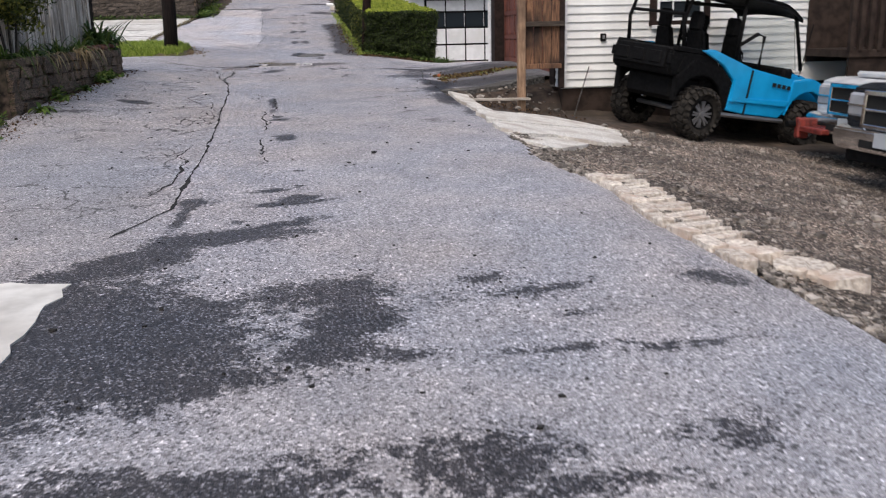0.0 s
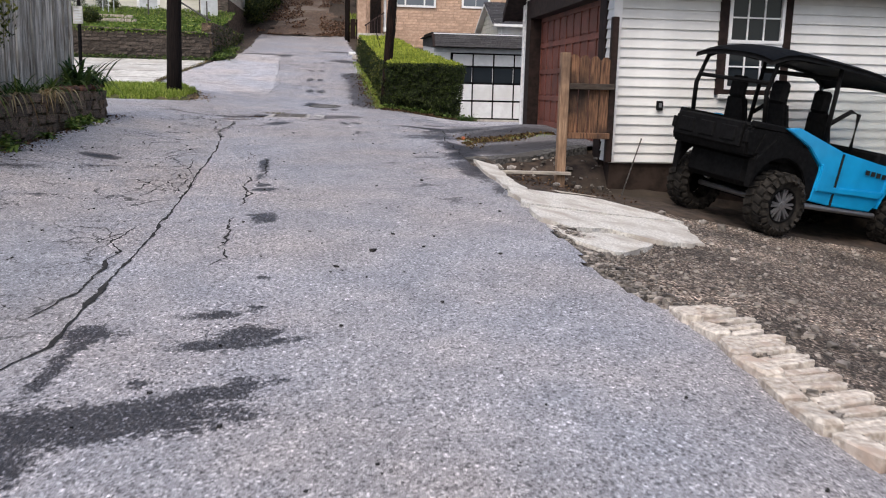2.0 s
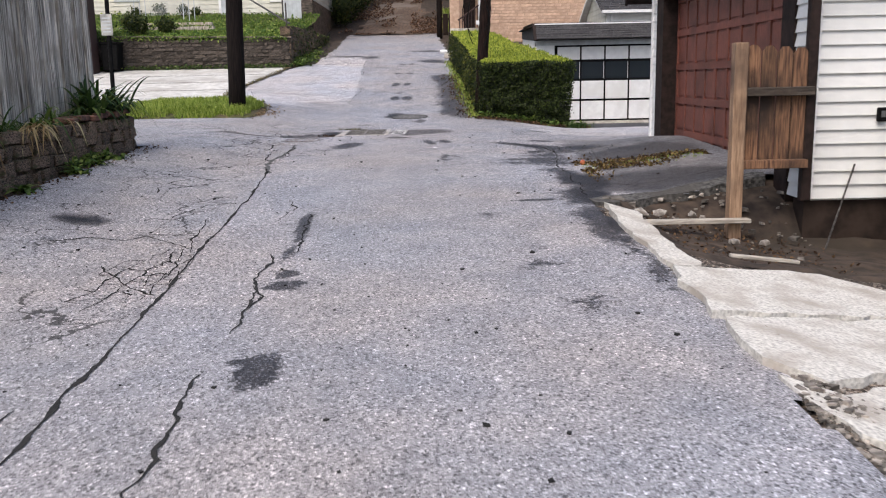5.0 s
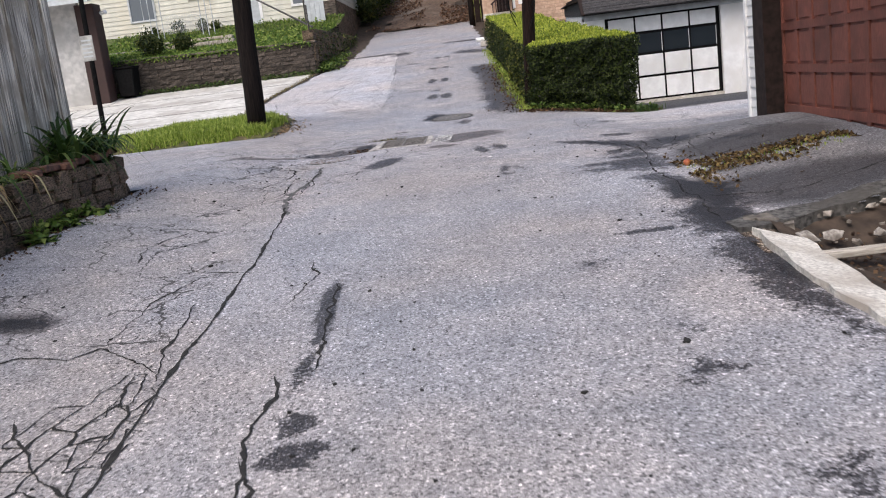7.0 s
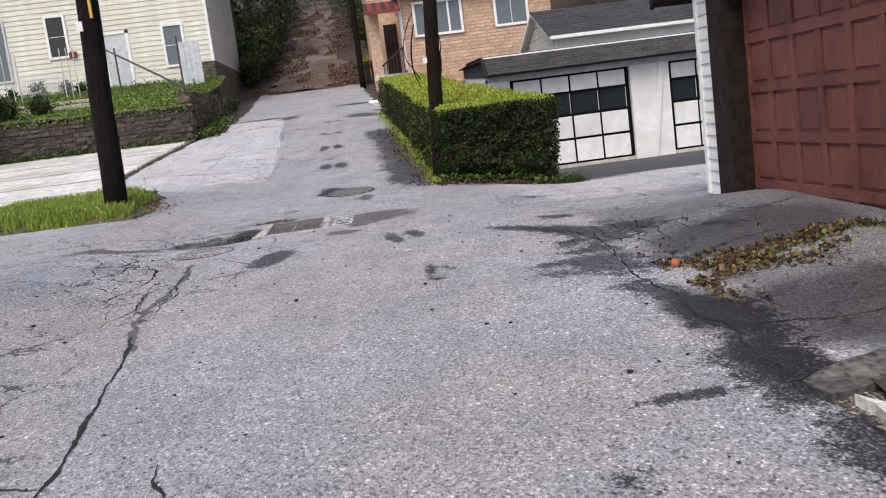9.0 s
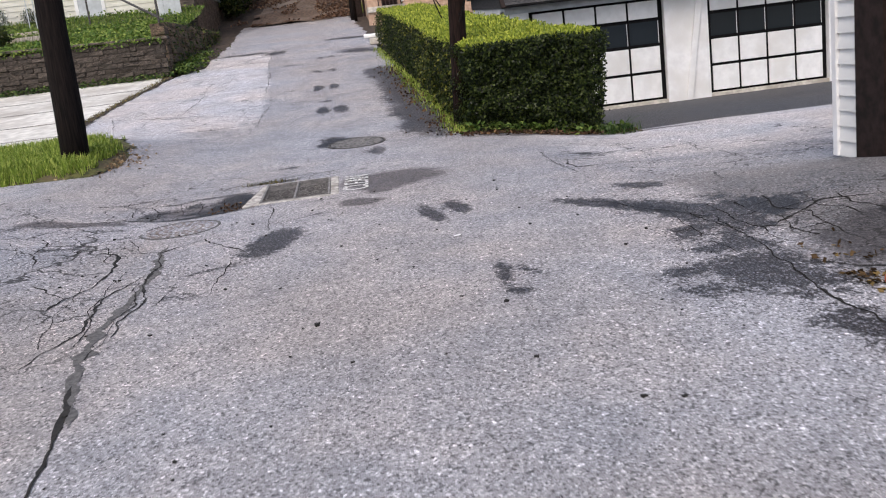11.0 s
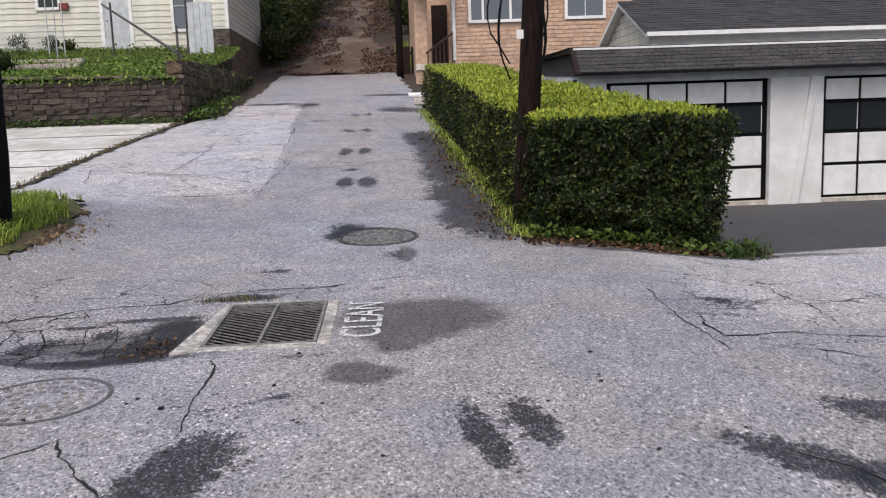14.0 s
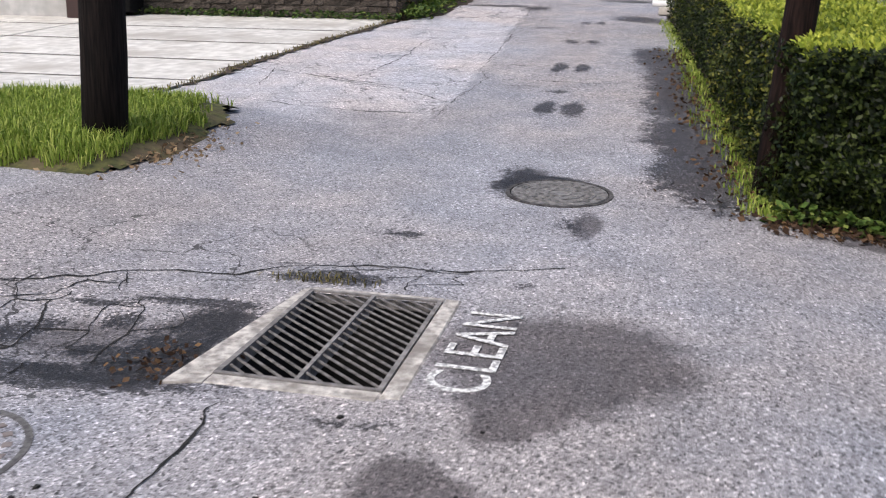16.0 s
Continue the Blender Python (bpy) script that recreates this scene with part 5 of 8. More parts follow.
def stone_wall(parent, x0, x1, y0, y1, base, top, course, length, depth, material, along, face, name="block", seed=1, rough=1.0):
    """Courses of blocks along x or y. base(s), top(s): heights along the wall; face: -1 or 1, the side that shows."""
    rng = random.Random(seed)
    shared = []
    for k in range(10):
        bm = boxm(0, 1, 0, 1, 0, 1)
        for v in bm.verts:
            v.co += Vector((rng.uniform(-1, 1) * 0.05, rng.uniform(-1, 1) * 0.09, rng.uniform(-1, 1) * 0.11)) * rough
        bmesh.ops.bevel(bm, geom=list(bm.edges), offset=0.05, segments=1, affect="EDGES")
        me = bpy.data.meshes.new(name)
        bm.to_mesh(me)
        bm.free()
        me.materials.append(material)
        shared.append(me)
    a, b = (x0, x1) if along == "x" else (y0, y1)
    zmin = min(base(a), base(b), base((a + b) / 2)) - 0.1
    r = 0
    while zmin + r * course < max(top(a), top(b)):
        z = zmin + r * course
        s = a - rng.uniform(0, length)
        while s < b:
            ln = length * rng.uniform(0.5, 1.6)
            u, v = max(s, a), min(s + ln, b)
            mid = (u + v) / 2
            if v - u > 0.06 and z + course > base(mid) and z + course * 0.5 < top(mid):
                ob = new(name, shared[rng.randrange(10)])
                d = depth * rng.uniform(0.93, 1.05)
                h = min(course, top(mid) - z)
                if along == "x":
                    ob.matrix_basis = Matrix.Translation((u + 0.006, y0 if face < 0 else y1 - d, z + 0.005)) @ Matrix.Diagonal((v - u - 0.012, d, h - 0.01, 1))
                    if face < 0:
                        ob.location.y = y0 - (d - depth)
                else:
                    ob.matrix_basis = Matrix.Translation((x1 - depth, u + 0.006, z + 0.005)) @ Matrix.Diagonal((d, v - u - 0.012, h - 0.01, 1))
                hang(ob, parent)
            s += ln
        r += 1


ret = thing("retaining_wall", pose(-9, 37.4, 2.4), "dark weathered block retaining wall below the lawn", "wall", placed=True)
part("core", boxm(-16, -4.75, 37.32, 37.7, 1.8, 3.3), WALLSTONE, ret)
stone_wall(ret, -16, -4.68, 37.28, 37.6, lambda s: gz(s, 37.2), lambda s: 3.32 + 0.022 * (-4.68 - s), 0.125, 0.3, 0.3, WALLSTONE, "x", -1, rough=1.3)
part("coping", boxm(-16, -4.66, 37.26, 37.62, 3.34, 3.4, 0.01, Matrix.Translation((-4.66, 0, 0)) @ Matrix.Rotation(radians(1.2), 4, "Y") @ Matrix.Translation((4.66, 0, 0))), WALLSTONE, ret)
side = thing("side_wall_stone", pose(-4.8, 42, 2.7), "dark overgrown stone wall beside the hill road", "wall", placed=True)
part("core", boxm(-5.0, -4.75, 37.4, 48.2, 1.8, 3.75), DARKSTONE, side)
stone_wall(side, -5.0, -4.65, 37.35, 48.2, lambda s: gz(-4.6, s), lambda s: 3.8 + 0.02 * (s - 38), 0.24, 0.5, 0.3, DARKSTONE, "y", 1, "stone", 2)

lawn = sheet("lawn", axis((-17, -4.9, 0.4)), axis((37.6, 48.25, 0.4)),
             lambda x, y: np.interp(y, [37.5, 38, 42, 46, 48.3], [3.32, 3.4, 3.85, 4.4, 4.95]) + 0.022 * (-4.7 - x) + 0.05 * fbm(x, y, 41), GRASSBASE)
tagged(lawn, "sloping green lawn above the wall", "lawn", kind="structure")
rng = np.random.default_rng(5)


def lawn_z(x, y):
    return np.interp(y, [37.5, 38, 42, 46, 48.3], [3.32, 3.4, 3.85, 4.4, 4.95]) + 0.022 * (-4.7 - x)


px, py = rng.uniform(-15, -4.95, 26000), rng.uniform(37.6, 48.2, 26000)
v, f = blades(np.stack([px, py, lawn_z(px, py)], 1), 0.12, 0.022, rng, 0.9)
tagged(mesh_object("lawn_grass", v, f, LAWNLEAF), "green uncut grass and weeds on the bank", "grass", kind="stuff")
px, py = rng.uniform(-15, -4.95, 9000), 37.6 + 10.5 * rng.uniform(0, 1, 9000) ** 1.6
ok = fbm(px * 0.9, py * 0.9, 55) > -0.05
px, py = px[ok], py[ok]
v, f = leaf_cloud(np.stack([px, py, lawn_z(px, py) + rng.uniform(0.02, 0.16, len(px))], 1), np.tile([0, -0.3, 1.0], (len(px), 1)), 0.11, rng, 0.1, 0.7)
tagged(mesh_object("lawn_weeds", v, f, LAWNLEAF), "broad-leaved green weeds among the lawn grass", "weeds", kind="stuff")
px = rng.uniform(-15, -4.7, 2600)
v, f = leaf_cloud(np.stack([px, 37.27 + rng.uniform(-0.06, 0.2, 2600), 3.4 + 0.022 * (-4.66 - px) - 0.16 * rng.uniform(0, 1, 2600) ** 2], 1), np.tile([0, -0.7, 0.7], (2600, 1)), 0.09, rng, -0.3, 0.5)
tagged(mesh_object("wall_top_fringe", v, f, LAWNLEAF), "grass and weeds spilling over the wall's edge", "weeds", kind="stuff")
for x0, x1, y, z in ((-13.5, -8.3, 41.5, 0.0), (-12.2, -9.0, 44.0, 0.0)):
    plank = thing("timber", pose((x0 + x1) / 2, y, float(lawn_z((x0 + x1) / 2, y))), "weathered timber edging lying on the lawn", "timber")
    part("beam", boxm((x0 - x1) / 2, (x1 - x0) / 2, -0.12, 0.12, -0.02, 0.14, 0.015), GREYWOOD, plank)

# verge with the first pole
verge_h = lambda x, y: g(x, y) - 0.03 + 0.14 * sm((y - 24.35 - 0.09 * (-3.4 - x)) / 0.5) * sm((27.75 - y) / 0.6) * sm((-3.15 - x) / 0.7)
verge = sheet("verge", axis((-16, -6, 0.3), (-6, -3.0, 0.06)), axis((24.2, 27.8, 0.06)), verge_h, VERGESOIL,
              lambda x, y: (y > 24.42 + 0.09 * (-3.4 - x) + 0.1 * fbm(x * 2, y * 2, 3)) & (y < 27.6) & (x < -3.3 - 0.6 * np.abs((y - 25.6) / 2.0) ** 2 + 0.1 * fbm(y * 3, x, 2)))
tagged(verge, "grass verge between street and drive", "verge", kind="structure")
px, py = rng.uniform(-14, -3.2, 26000), rng.uniform(24.4, 27.6, 26000)
rag = 0.22 * fbm(px * 2.3, py * 2.3, 51)
ok = (py > 24.5 + rag + 0.09 * (-3.4 - px)) & (px < -3.5 + rag - 0.6 * np.abs((py - 25.6) / 2.0) ** 2) & (fbm(px * 1.3, py * 1.3, 53) > -0.45)
px, py = px[ok], py[ok]
v, f = blades(np.stack([px, py, verge_h(px, py)], 1) , 0.085 * 1.0, 0.014, rng, 1.0)
qx, qy = rng.uniform(-6.2, -3.3, 16000), rng.uniform(24.5, 27.4, 16000)
qr = 0.2 * fbm(qx * 2.3, qy * 2.3, 51)
ok = (qy > 24.5 + qr + 0.09 * (-3.4 - qx)) & (qx < -3.52 + qr - 0.6 * np.abs((qy - 25.6) / 2.0) ** 2)
qx, qy = qx[ok], qy[ok]
v2, f2 = blades(np.stack([qx, qy, verge_h(qx, qy)], 1), 0.15, 0.011, rng, 1.1)
tagged(mesh_object("long_grass", v2, f2, GRASSMAT), "long green grass round the pole's foot", "grass", kind="stuff")
tagged(mesh_object("verge_grass", v, f, GRASSMAT), "long green grass on the verge", "grass", kind="stuff")


# ---- poles ----
def utility_pole(x, y, r0, r1, h, label, lean=(0, 0), wood=POLEWOOD):
    p = thing("utility_pole", pose(x, y, gz(x, y)), label, "utility pole", "utility poles")
    pts = [(lean[0] * t, lean[1] * t, -0.3 + (h + 0.3) * t) for t in [i / 8 for i in range(9)]]
    bm = tube(bmesh.new(), pts, r0, 14, r1)
    for vv in bm.verts:
        k = noise.noise(Vector((vv.co.x * 9, vv.co.y * 9, vv.co.z * 0.8)))
        vv.co.x += 0.012 * k
        vv.co.y += 0.012 * k
    part("shaft", bm, wood, p, smooth=True)
    return p


pole_a = utility_pole(-3.91, 25.3, 0.19, 0.14, 8.5, "tarred black utility pole standing in the verge", (0.25, 0.2))
part("tag", boxm(-0.05, 0.05, -0.205, -0.19, 2.9, 3.05), WHITE, pole_a, "small white tag")
guard = part("cable_guard", boxm(0.16, 0.2, -0.1, 0.02, 3.1, 5.2), plain("yellow_guard", (0.6, 0.33, 0.04), 0.6), pole_a, "yellow cable guard")
pole_b = utility_pole(1.42, 25.85, 0.125, 0.1, 8.5, "brown utility pole against the hedge with loose cables", (0.6, 0.2), BROWNPOLE)
part("tag", boxm(-0.04, 0.03, -0.165, -0.15, 1.95, 2.04), WHITE, pole_b, "small white tag")
rr = random.Random(4)
for i in range(6):
    s = -1 if i < 3 else 1
    top = 2.5 + rr.uniform(0, 0.4)
    w = rr.uniform(0.12, 0.34)
    pts = [(s * (0.12 + w * math.sin(math.pi * t) ** 0.8 * (0.5 + t * 0.4)), -0.12 - 0.05 * t, top - t * rr.uniform(1.0, 1.1)) for t in [k / 8 for k in range(9)]]
    part("cable", tube(bmesh.new(), pts, 0.009, 5), BLACKPLASTIC, pole_b)
pole_c = utility_pole(0.62, 50, 0.14, 0.11, 8, "thin dark utility pole at the top of the hill")


# ---- hedge ----
def hedge_left(y):
    return np.interp(y, [25.15, 28, 35, 38.2], [1.5, 1.38, 1.12, 0.98])


def hedge_right(y):
    return np.interp(y, [25.15, 28, 31, 38.2], [3.45, 3.15, 2.75, 2.2])


def hedge_top(x, y):
    return np.interp(y, [25.1, 28, 31, 34, 38.2], [2.12, 2.38, 2.75, 3.08, 3.5]) + 0.03 * fbm(np.asarray(x) * 1.5, np.asarray(y) * 1.5, 13)


hedge = thing("hedge", pose(2.4, 25.5, gz(2.4, 25.5)), "clipped box-shaped green hedge with pale new growth on top", "hedge", placed=True)
# added dark core: paints the shade inside the hedge behind its leaves
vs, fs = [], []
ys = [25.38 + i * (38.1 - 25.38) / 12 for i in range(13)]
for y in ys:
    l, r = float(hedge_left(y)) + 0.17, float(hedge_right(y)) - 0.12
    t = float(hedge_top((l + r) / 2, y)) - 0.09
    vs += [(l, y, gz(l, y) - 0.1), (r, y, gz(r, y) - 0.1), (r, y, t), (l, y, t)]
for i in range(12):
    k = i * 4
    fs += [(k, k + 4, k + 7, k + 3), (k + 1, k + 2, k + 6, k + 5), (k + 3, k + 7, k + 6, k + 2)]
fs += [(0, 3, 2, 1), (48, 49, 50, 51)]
mesh_object("inner_growth", vs, fs, HEDGESHADE, hedge)
rng = np.random.default_rng(11)
pts, nrm = [], []


def scatter(n, fn):
    p, q = fn(n)
    pts.append(p)
    nrm.append(q)


def left_face(n):
    y = 25.2 + (38.1 - 25.2) * rng.uniform(0, 1, n) ** 1.5
    x = hedge_left(y)
    z0, z1 = g(x, y) + 0.05, hedge_top(x, y)
    z = z0 + (z1 - z0) * rng.uniform(0, 1, n)
    x = x + 0.12 * fbm(y * 3.2, z * 3.2, 17) + rng.uniform(-0.04, 0.09, n)
    return np.stack([x, y, z], 1), np.tile([-1.0, 0, 0.2], (n, 1))


def front_face(n):
    x = rng.uniform(1.5, 3.47, n)
    z0, z1 = g(x, 25.2) + 0.03, hedge_top(x, 25.2)
    k = rng.uniform(0, 1, n)
    z = z0 + (z1 - z0) * k
    x = 2.48 + (x - 2.48) * (0.9 + 0.12 * k)
    y = 25.18 + 0.08 * fbm(x * 4.5, z * 4.5, 19) + 0.05 * fbm(x * 14, z * 14, 29) + rng.uniform(-0.04, 0.09, n) + 0.06 * (1 - k)
    return np.stack([x, y, z], 1), np.tile([0, -1.0, 0.25], (n, 1))


def right_face(n):
    y = rng.uniform(25.2, 36, n)
    x = hedge_right(y)
    z0, z1 = g(x, y), hedge_top(x, y)
    z = z0 + (z1 - z0) * rng.uniform(0, 1, n)
    return np.stack([x - rng.uniform(-0.03, 0.08, n), y, z], 1), np.tile([1.0, 0, 0.2], (n, 1))


def top_face(n):
    y = 25.2 + (38.1 - 25.2) * rng.uniform(0, 1, n) ** 1.4
    l, r = hedge_left(y), hedge_right(y)
    x = l + (r - l) * rng.uniform(0, 1, n)
    z = hedge_top(x, y) + rng.uniform(-0.07, 0.02, n)
    return np.stack([x, y, z], 1), np.tile([0, 0, 1.0], (n, 1))


# sides get the shade-darkened leaf colour, the top its lighter new growth
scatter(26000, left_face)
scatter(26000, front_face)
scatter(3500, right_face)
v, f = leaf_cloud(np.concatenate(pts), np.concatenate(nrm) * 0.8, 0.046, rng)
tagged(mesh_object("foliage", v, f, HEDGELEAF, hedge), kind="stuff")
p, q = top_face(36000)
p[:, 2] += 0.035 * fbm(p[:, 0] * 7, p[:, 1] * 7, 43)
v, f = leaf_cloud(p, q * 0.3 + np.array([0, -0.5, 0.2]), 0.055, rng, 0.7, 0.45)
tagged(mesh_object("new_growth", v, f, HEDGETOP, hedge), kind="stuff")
p, q = left_face(7000)
p = p[(fbm(p[:, 1] * 1.1, p[:, 2] * 1.1, 47) > -0.1)]
v, f = leaf_cloud(p - np.array([0.03, 0, 0]), np.tile([-1.0, 0, 0.3], (len(p), 1)), 0.055, rng)
tagged(mesh_object("creeper", v, f, IVYLEAF, hedge, "yellow-green creeper on the road side"), kind="stuff")
p, q = top_face(2600)
edge = (rng.uniform(0, 1, len(p)) < 0.5) | (p[:, 1] < 25.6)
v, f = blades(p[edge], 0.09, 0.014, rng, 0.9)
tagged(mesh_object("shoot", v, f, HEDGETOP, hedge), kind="stuff")


# ---- vehicles in the lot ----
def ground_pose(x, y, az, wheelbase=2.3, track=1.3, pitch=None):
    """A pose on the lot at x, y, heading az degrees from +x, leaning with the ground."""
    f = Vector((math.cos(radians(az)), math.sin(radians(az)), 0))
    l = Vector((-f.y, f.x, 0))
    a, b = Vector((x, y, gz(x, y))), Vector((x, y, 0)) + f * wheelbase
    b.z = gz(b.x, b.y)
    c = Vector((x, y, 0)) + l * track
    c.z = gz(c.x, c.y)
    ff = (b - a).normalized()
    up = ff.cross((c - a).normalized()).normalized()
    ll = up.cross(ff)
    return Matrix(((ff.x, ll.x, up.x, a.x), (ff.y, ll.y, up.y, a.y), (ff.z, ll.z, up.z, a.z), (0, 0, 0, 1)))


def lathe(bm, prof_pts, n, axis_y=0.0):
    """Turns (radius, y) pairs about the y axis."""
    rings = [[bm.verts.new((r * math.cos(2 * math.pi * k / n), y, r * math.sin(2 * math.pi * k / n))) for k in range(n)] for r, y in prof_pts]
    for a, b in zip(rings, rings[1:]):
        for k in range(n):
            bm.faces.new((a[k], a[(k + 1) % n], b[(k + 1) % n], b[k]))
    bmesh.ops.recalc_face_normals(bm, faces=bm.faces)
    return bm


def wheel(parent, x, y, r, w, knobs=True, side=-1, spokes=8, rim_mat=STEEL):
    """A wheel with its axle along y: tyre with lugs, rim, spokes."""
    rr = r - (0.022 if knobs else 0)
    bm = lathe(bmesh.new(), [(r * 0.56, -w * 0.42), (rr * 0.8, -w * 0.5), (rr * 0.95, -w * 0.46), (rr, -w * 0.3), (rr, w * 0.3), (rr * 0.95, w * 0.46), (rr * 0.8, w * 0.5), (r * 0.56, w * 0.42)], 30)
    lugs = bmesh.new()
    if knobs:
        for k in range(22):
            for s in (-1, 1):
                a = 2 * math.pi * (k + 0.25 * s) / 22
                m = Matrix.Rotation(a, 4, "Y") @ pose(0, s * w * 0.24, rr, 0, 0, s * 22)
                box(lugs, -0.035, 0.035, -w * 0.2, w * 0.2, -0.02, 0.024, 0.0, m)
                m = Matrix.Rotation(a + 0.14, 4, "Y") @ pose(0, s * w * 0.47, rr - 0.03, s * 40, 0, 0)
                box(lugs, -0.025, 0.025, -0.02, 0.02, -0.05, 0.03, 0.0, m)
    t = part("wheel", bm, RUBBER, parent, "muddy black knobbly tyre" if knobs else "")
    t.location = (x, y, r)
    if knobs:
        tagged(part("tread", lugs, RUBBER, t), kind="stuff")
    s = side
    bm = lathe(bmesh.new(), [(r * 0.57, s * w * 0.42), (r * 0.56, s * w * 0.46), (r * 0.52, s * w * 0.45), (r * 0.5, s * w * 0.3), (0.02, s * w * 0.28)], 28)
    part("rim", bm, BLACKPLASTIC, t)
    bm = bmesh.new()
    for k in range(spokes):
        for d in (-0.13, 0.13):
            m = Matrix.Rotation(2 * math.pi * k / spokes + d, 4, "Y")
            box(bm, -0.013, 0.013, min(s * w * 0.3, s * w * 0.4), max(s * w * 0.3, s * w * 0.4), r * 0.1, r * 0.54, 0.0, m)
    part("spoke_star", bm, rim_mat, t)
    part("hub", lathe(bmesh.new(), [(r * 0.13, s * w * 0.3), (r * 0.12, s * w * 0.44), (0.005, s * w * 0.45)], 14), rim_mat, t)
    return t


def side_panel(pts, y, thick, bulge=0.0):
    """A body panel: an outline of (x, z), with thickness along y and softened edges."""
    bm = prism(bmesh.new(), pts, "y", y, y + thick)
    bmesh.ops.bevel(bm, geom=[e for e in bm.edges], offset=0.012, segments=2, affect="EDGES")
    return bm


utv = thing("side_by_side_buggy", ground_pose(5.13, 12.78, 21.0, 1.8, 0.5), "bright blue and black four-seat off-road buggy with muddy knobbly tyres", "off-road buggy")
for x in (0.0, 2.3):
    for s in (-1, 1):
        wheel(utv, x, s * 0.68, 0.38, 0.29, True, s)
# frame and belly
part("chassis", boxm(0.1, 2.5, -0.45, 0.45, 0.32, 0.46, 0.03), BLACKPLASTIC, utv)
part("engine_block", boxm(-0.42, 0.55, -0.5, 0.5, 0.5, 0.88, 0.06), BLACKPLASTIC, utv)
part("rear_axle", tube(bmesh.new(), [(0, -0.6, 0.38), (0, 0.6, 0.38)], 0.035, 8), STEEL, utv)
part("muffler", tube(bmesh.new(), [(-0.28, -0.25, 0.72), (-0.28, 0.25, 0.72)], 0.09, 12), BLACKPLASTIC, utv)
for s in (-1, 1):
    part("shock", tube(bmesh.new(), [(0.0, s * 0.5, 0.45), (0.12, s * 0.4, 0.95)], 0.045, 8), STEEL, utv)
    part("trailing_arm", tube(bmesh.new(), [(0.0, s * 0.55, 0.38), (0.6, s * 0.4, 0.4)], 0.04, 8), BLACKPLASTIC, utv)
# cargo bed
bm = bmesh.new()
prism(bm, [(-0.62, 0.86), (-0.66, 1.0), (-0.64, 1.22), (0.22, 1.24), (0.3, 1.1), (0.2, 0.86)], "y", -0.64, 0.64)
bmesh.ops.bevel(bm, geom=list(bm.edges), offset=0.03, segments=2, affect="EDGES")
bed = part("cargo_bed", bm, BLACKPLASTIC, utv, "black moulded plastic cargo bed")
# black block on the solid bed paints the dark of its hollow
part("bed_liner", boxm(-0.55, 0.15, -0.56, 0.56, 1.0, 1.252), SHADEBLACK, bed)
for s in (-1, 1):
    part("bed_rail", boxm(-0.6, 0.22, s * 0.6 - 0.045, s * 0.6 + 0.045, 1.2, 1.28, 0.015), BLACKPLASTIC, bed)
    part("bed_rib", prism(bmesh.new(), [(-0.5, 0.92), (-0.42, 1.16), (-0.1, 1.16), (-0.02, 0.92)], "y", s * 0.64 - 0.02, s * 0.64 + 0.02), BLACKPLASTIC, bed)
part("tailgate", boxm(-0.69, -0.63, -0.55, 0.55, 0.95, 1.24, 0.012), BLACKPLASTIC, bed)
for y in (-0.35, 0.0, 0.35):
    part("tailgate_rib", boxm(-0.71, -0.67, y - 0.12, y + 0.12, 1.0, 1.18, 0.012), BLACKPLASTIC, bed)
for s in (-1, 1):
    part("tail_lamp", boxm(-0.68, -0.6, s * 0.61 - 0.03, s * 0.61 + 0.03, 1.02, 1.16, 0.01), BLACKPLASTIC, bed)
# fenders and side panels
for s in (-1, 1):
    y = s * 0.66
    arch = [(0.48 * math.cos(a), 0.42 + 0.5 * math.sin(a)) for a in [radians(d) for d in range(170, -1, -17)]]
    outer = [(0.58, 0.5), (0.6, 0.88), (0.32, 1.08), (-0.25, 1.12), (-0.5, 0.86)]
    part("rear_fender", side_panel(arch + outer, y - 0.09 * s if s > 0 else y - 0.02, 0.11), BLACKPLASTIC, utv)
    arch = [(2.3 + 0.47 * math.cos(a), 0.42 + 0.48 * math.sin(a)) for a in [radians(d) for d in range(172, 5, -17)]]
    outer = [(2.85, 0.7), (2.75, 0.98), (2.3, 1.1), (1.85, 1.02)]
    part("front_fender", side_panel(arch + outer, y - 0.06, 0.12), BLUEPAINT, utv)
    part("rear_door", side_panel([(0.56, 0.47), (0.94, 0.44), (0.94, 1.12), (0.1, 1.3), (-0.12, 1.26), (0.34, 1.1), (0.61, 0.9)], y - 0.03, 0.07), BLUEPAINT, utv, "bright blue painted door")
    part("front_door", side_panel([(0.955, 0.44), (1.72, 0.44), (1.9, 0.62), (1.92, 1.04), (0.955, 1.12)], y - 0.03, 0.07), BLUEPAINT, utv, "bright blue painted door")
    part("door_crease", side_panel([(0.6, 0.6), (1.8, 0.62), (1.88, 0.72), (0.9, 0.68), (0.6, 0.95)], y + s * 0.04 - 0.02, 0.04), BLUEPAINT, utv)
    part("seam", boxm(0.94, 0.956, y - 0.045, y + 0.05, 0.44, 1.1), SHADEBLACK, utv)
    part("rocker", tube(bmesh.new(), [(0.5, y, 0.4), (1.85, y, 0.4)], 0.035, 8), STEEL, utv)
    for k in range(4):
        part("decal_bar", boxm(1.42 + 0.11 * k, 1.5 + 0.11 * k, y + s * 0.043, y + s * 0.046, 0.9 - 0.006 * k, 0.96 - 0.006 * k), SHADEBLACK, utv)
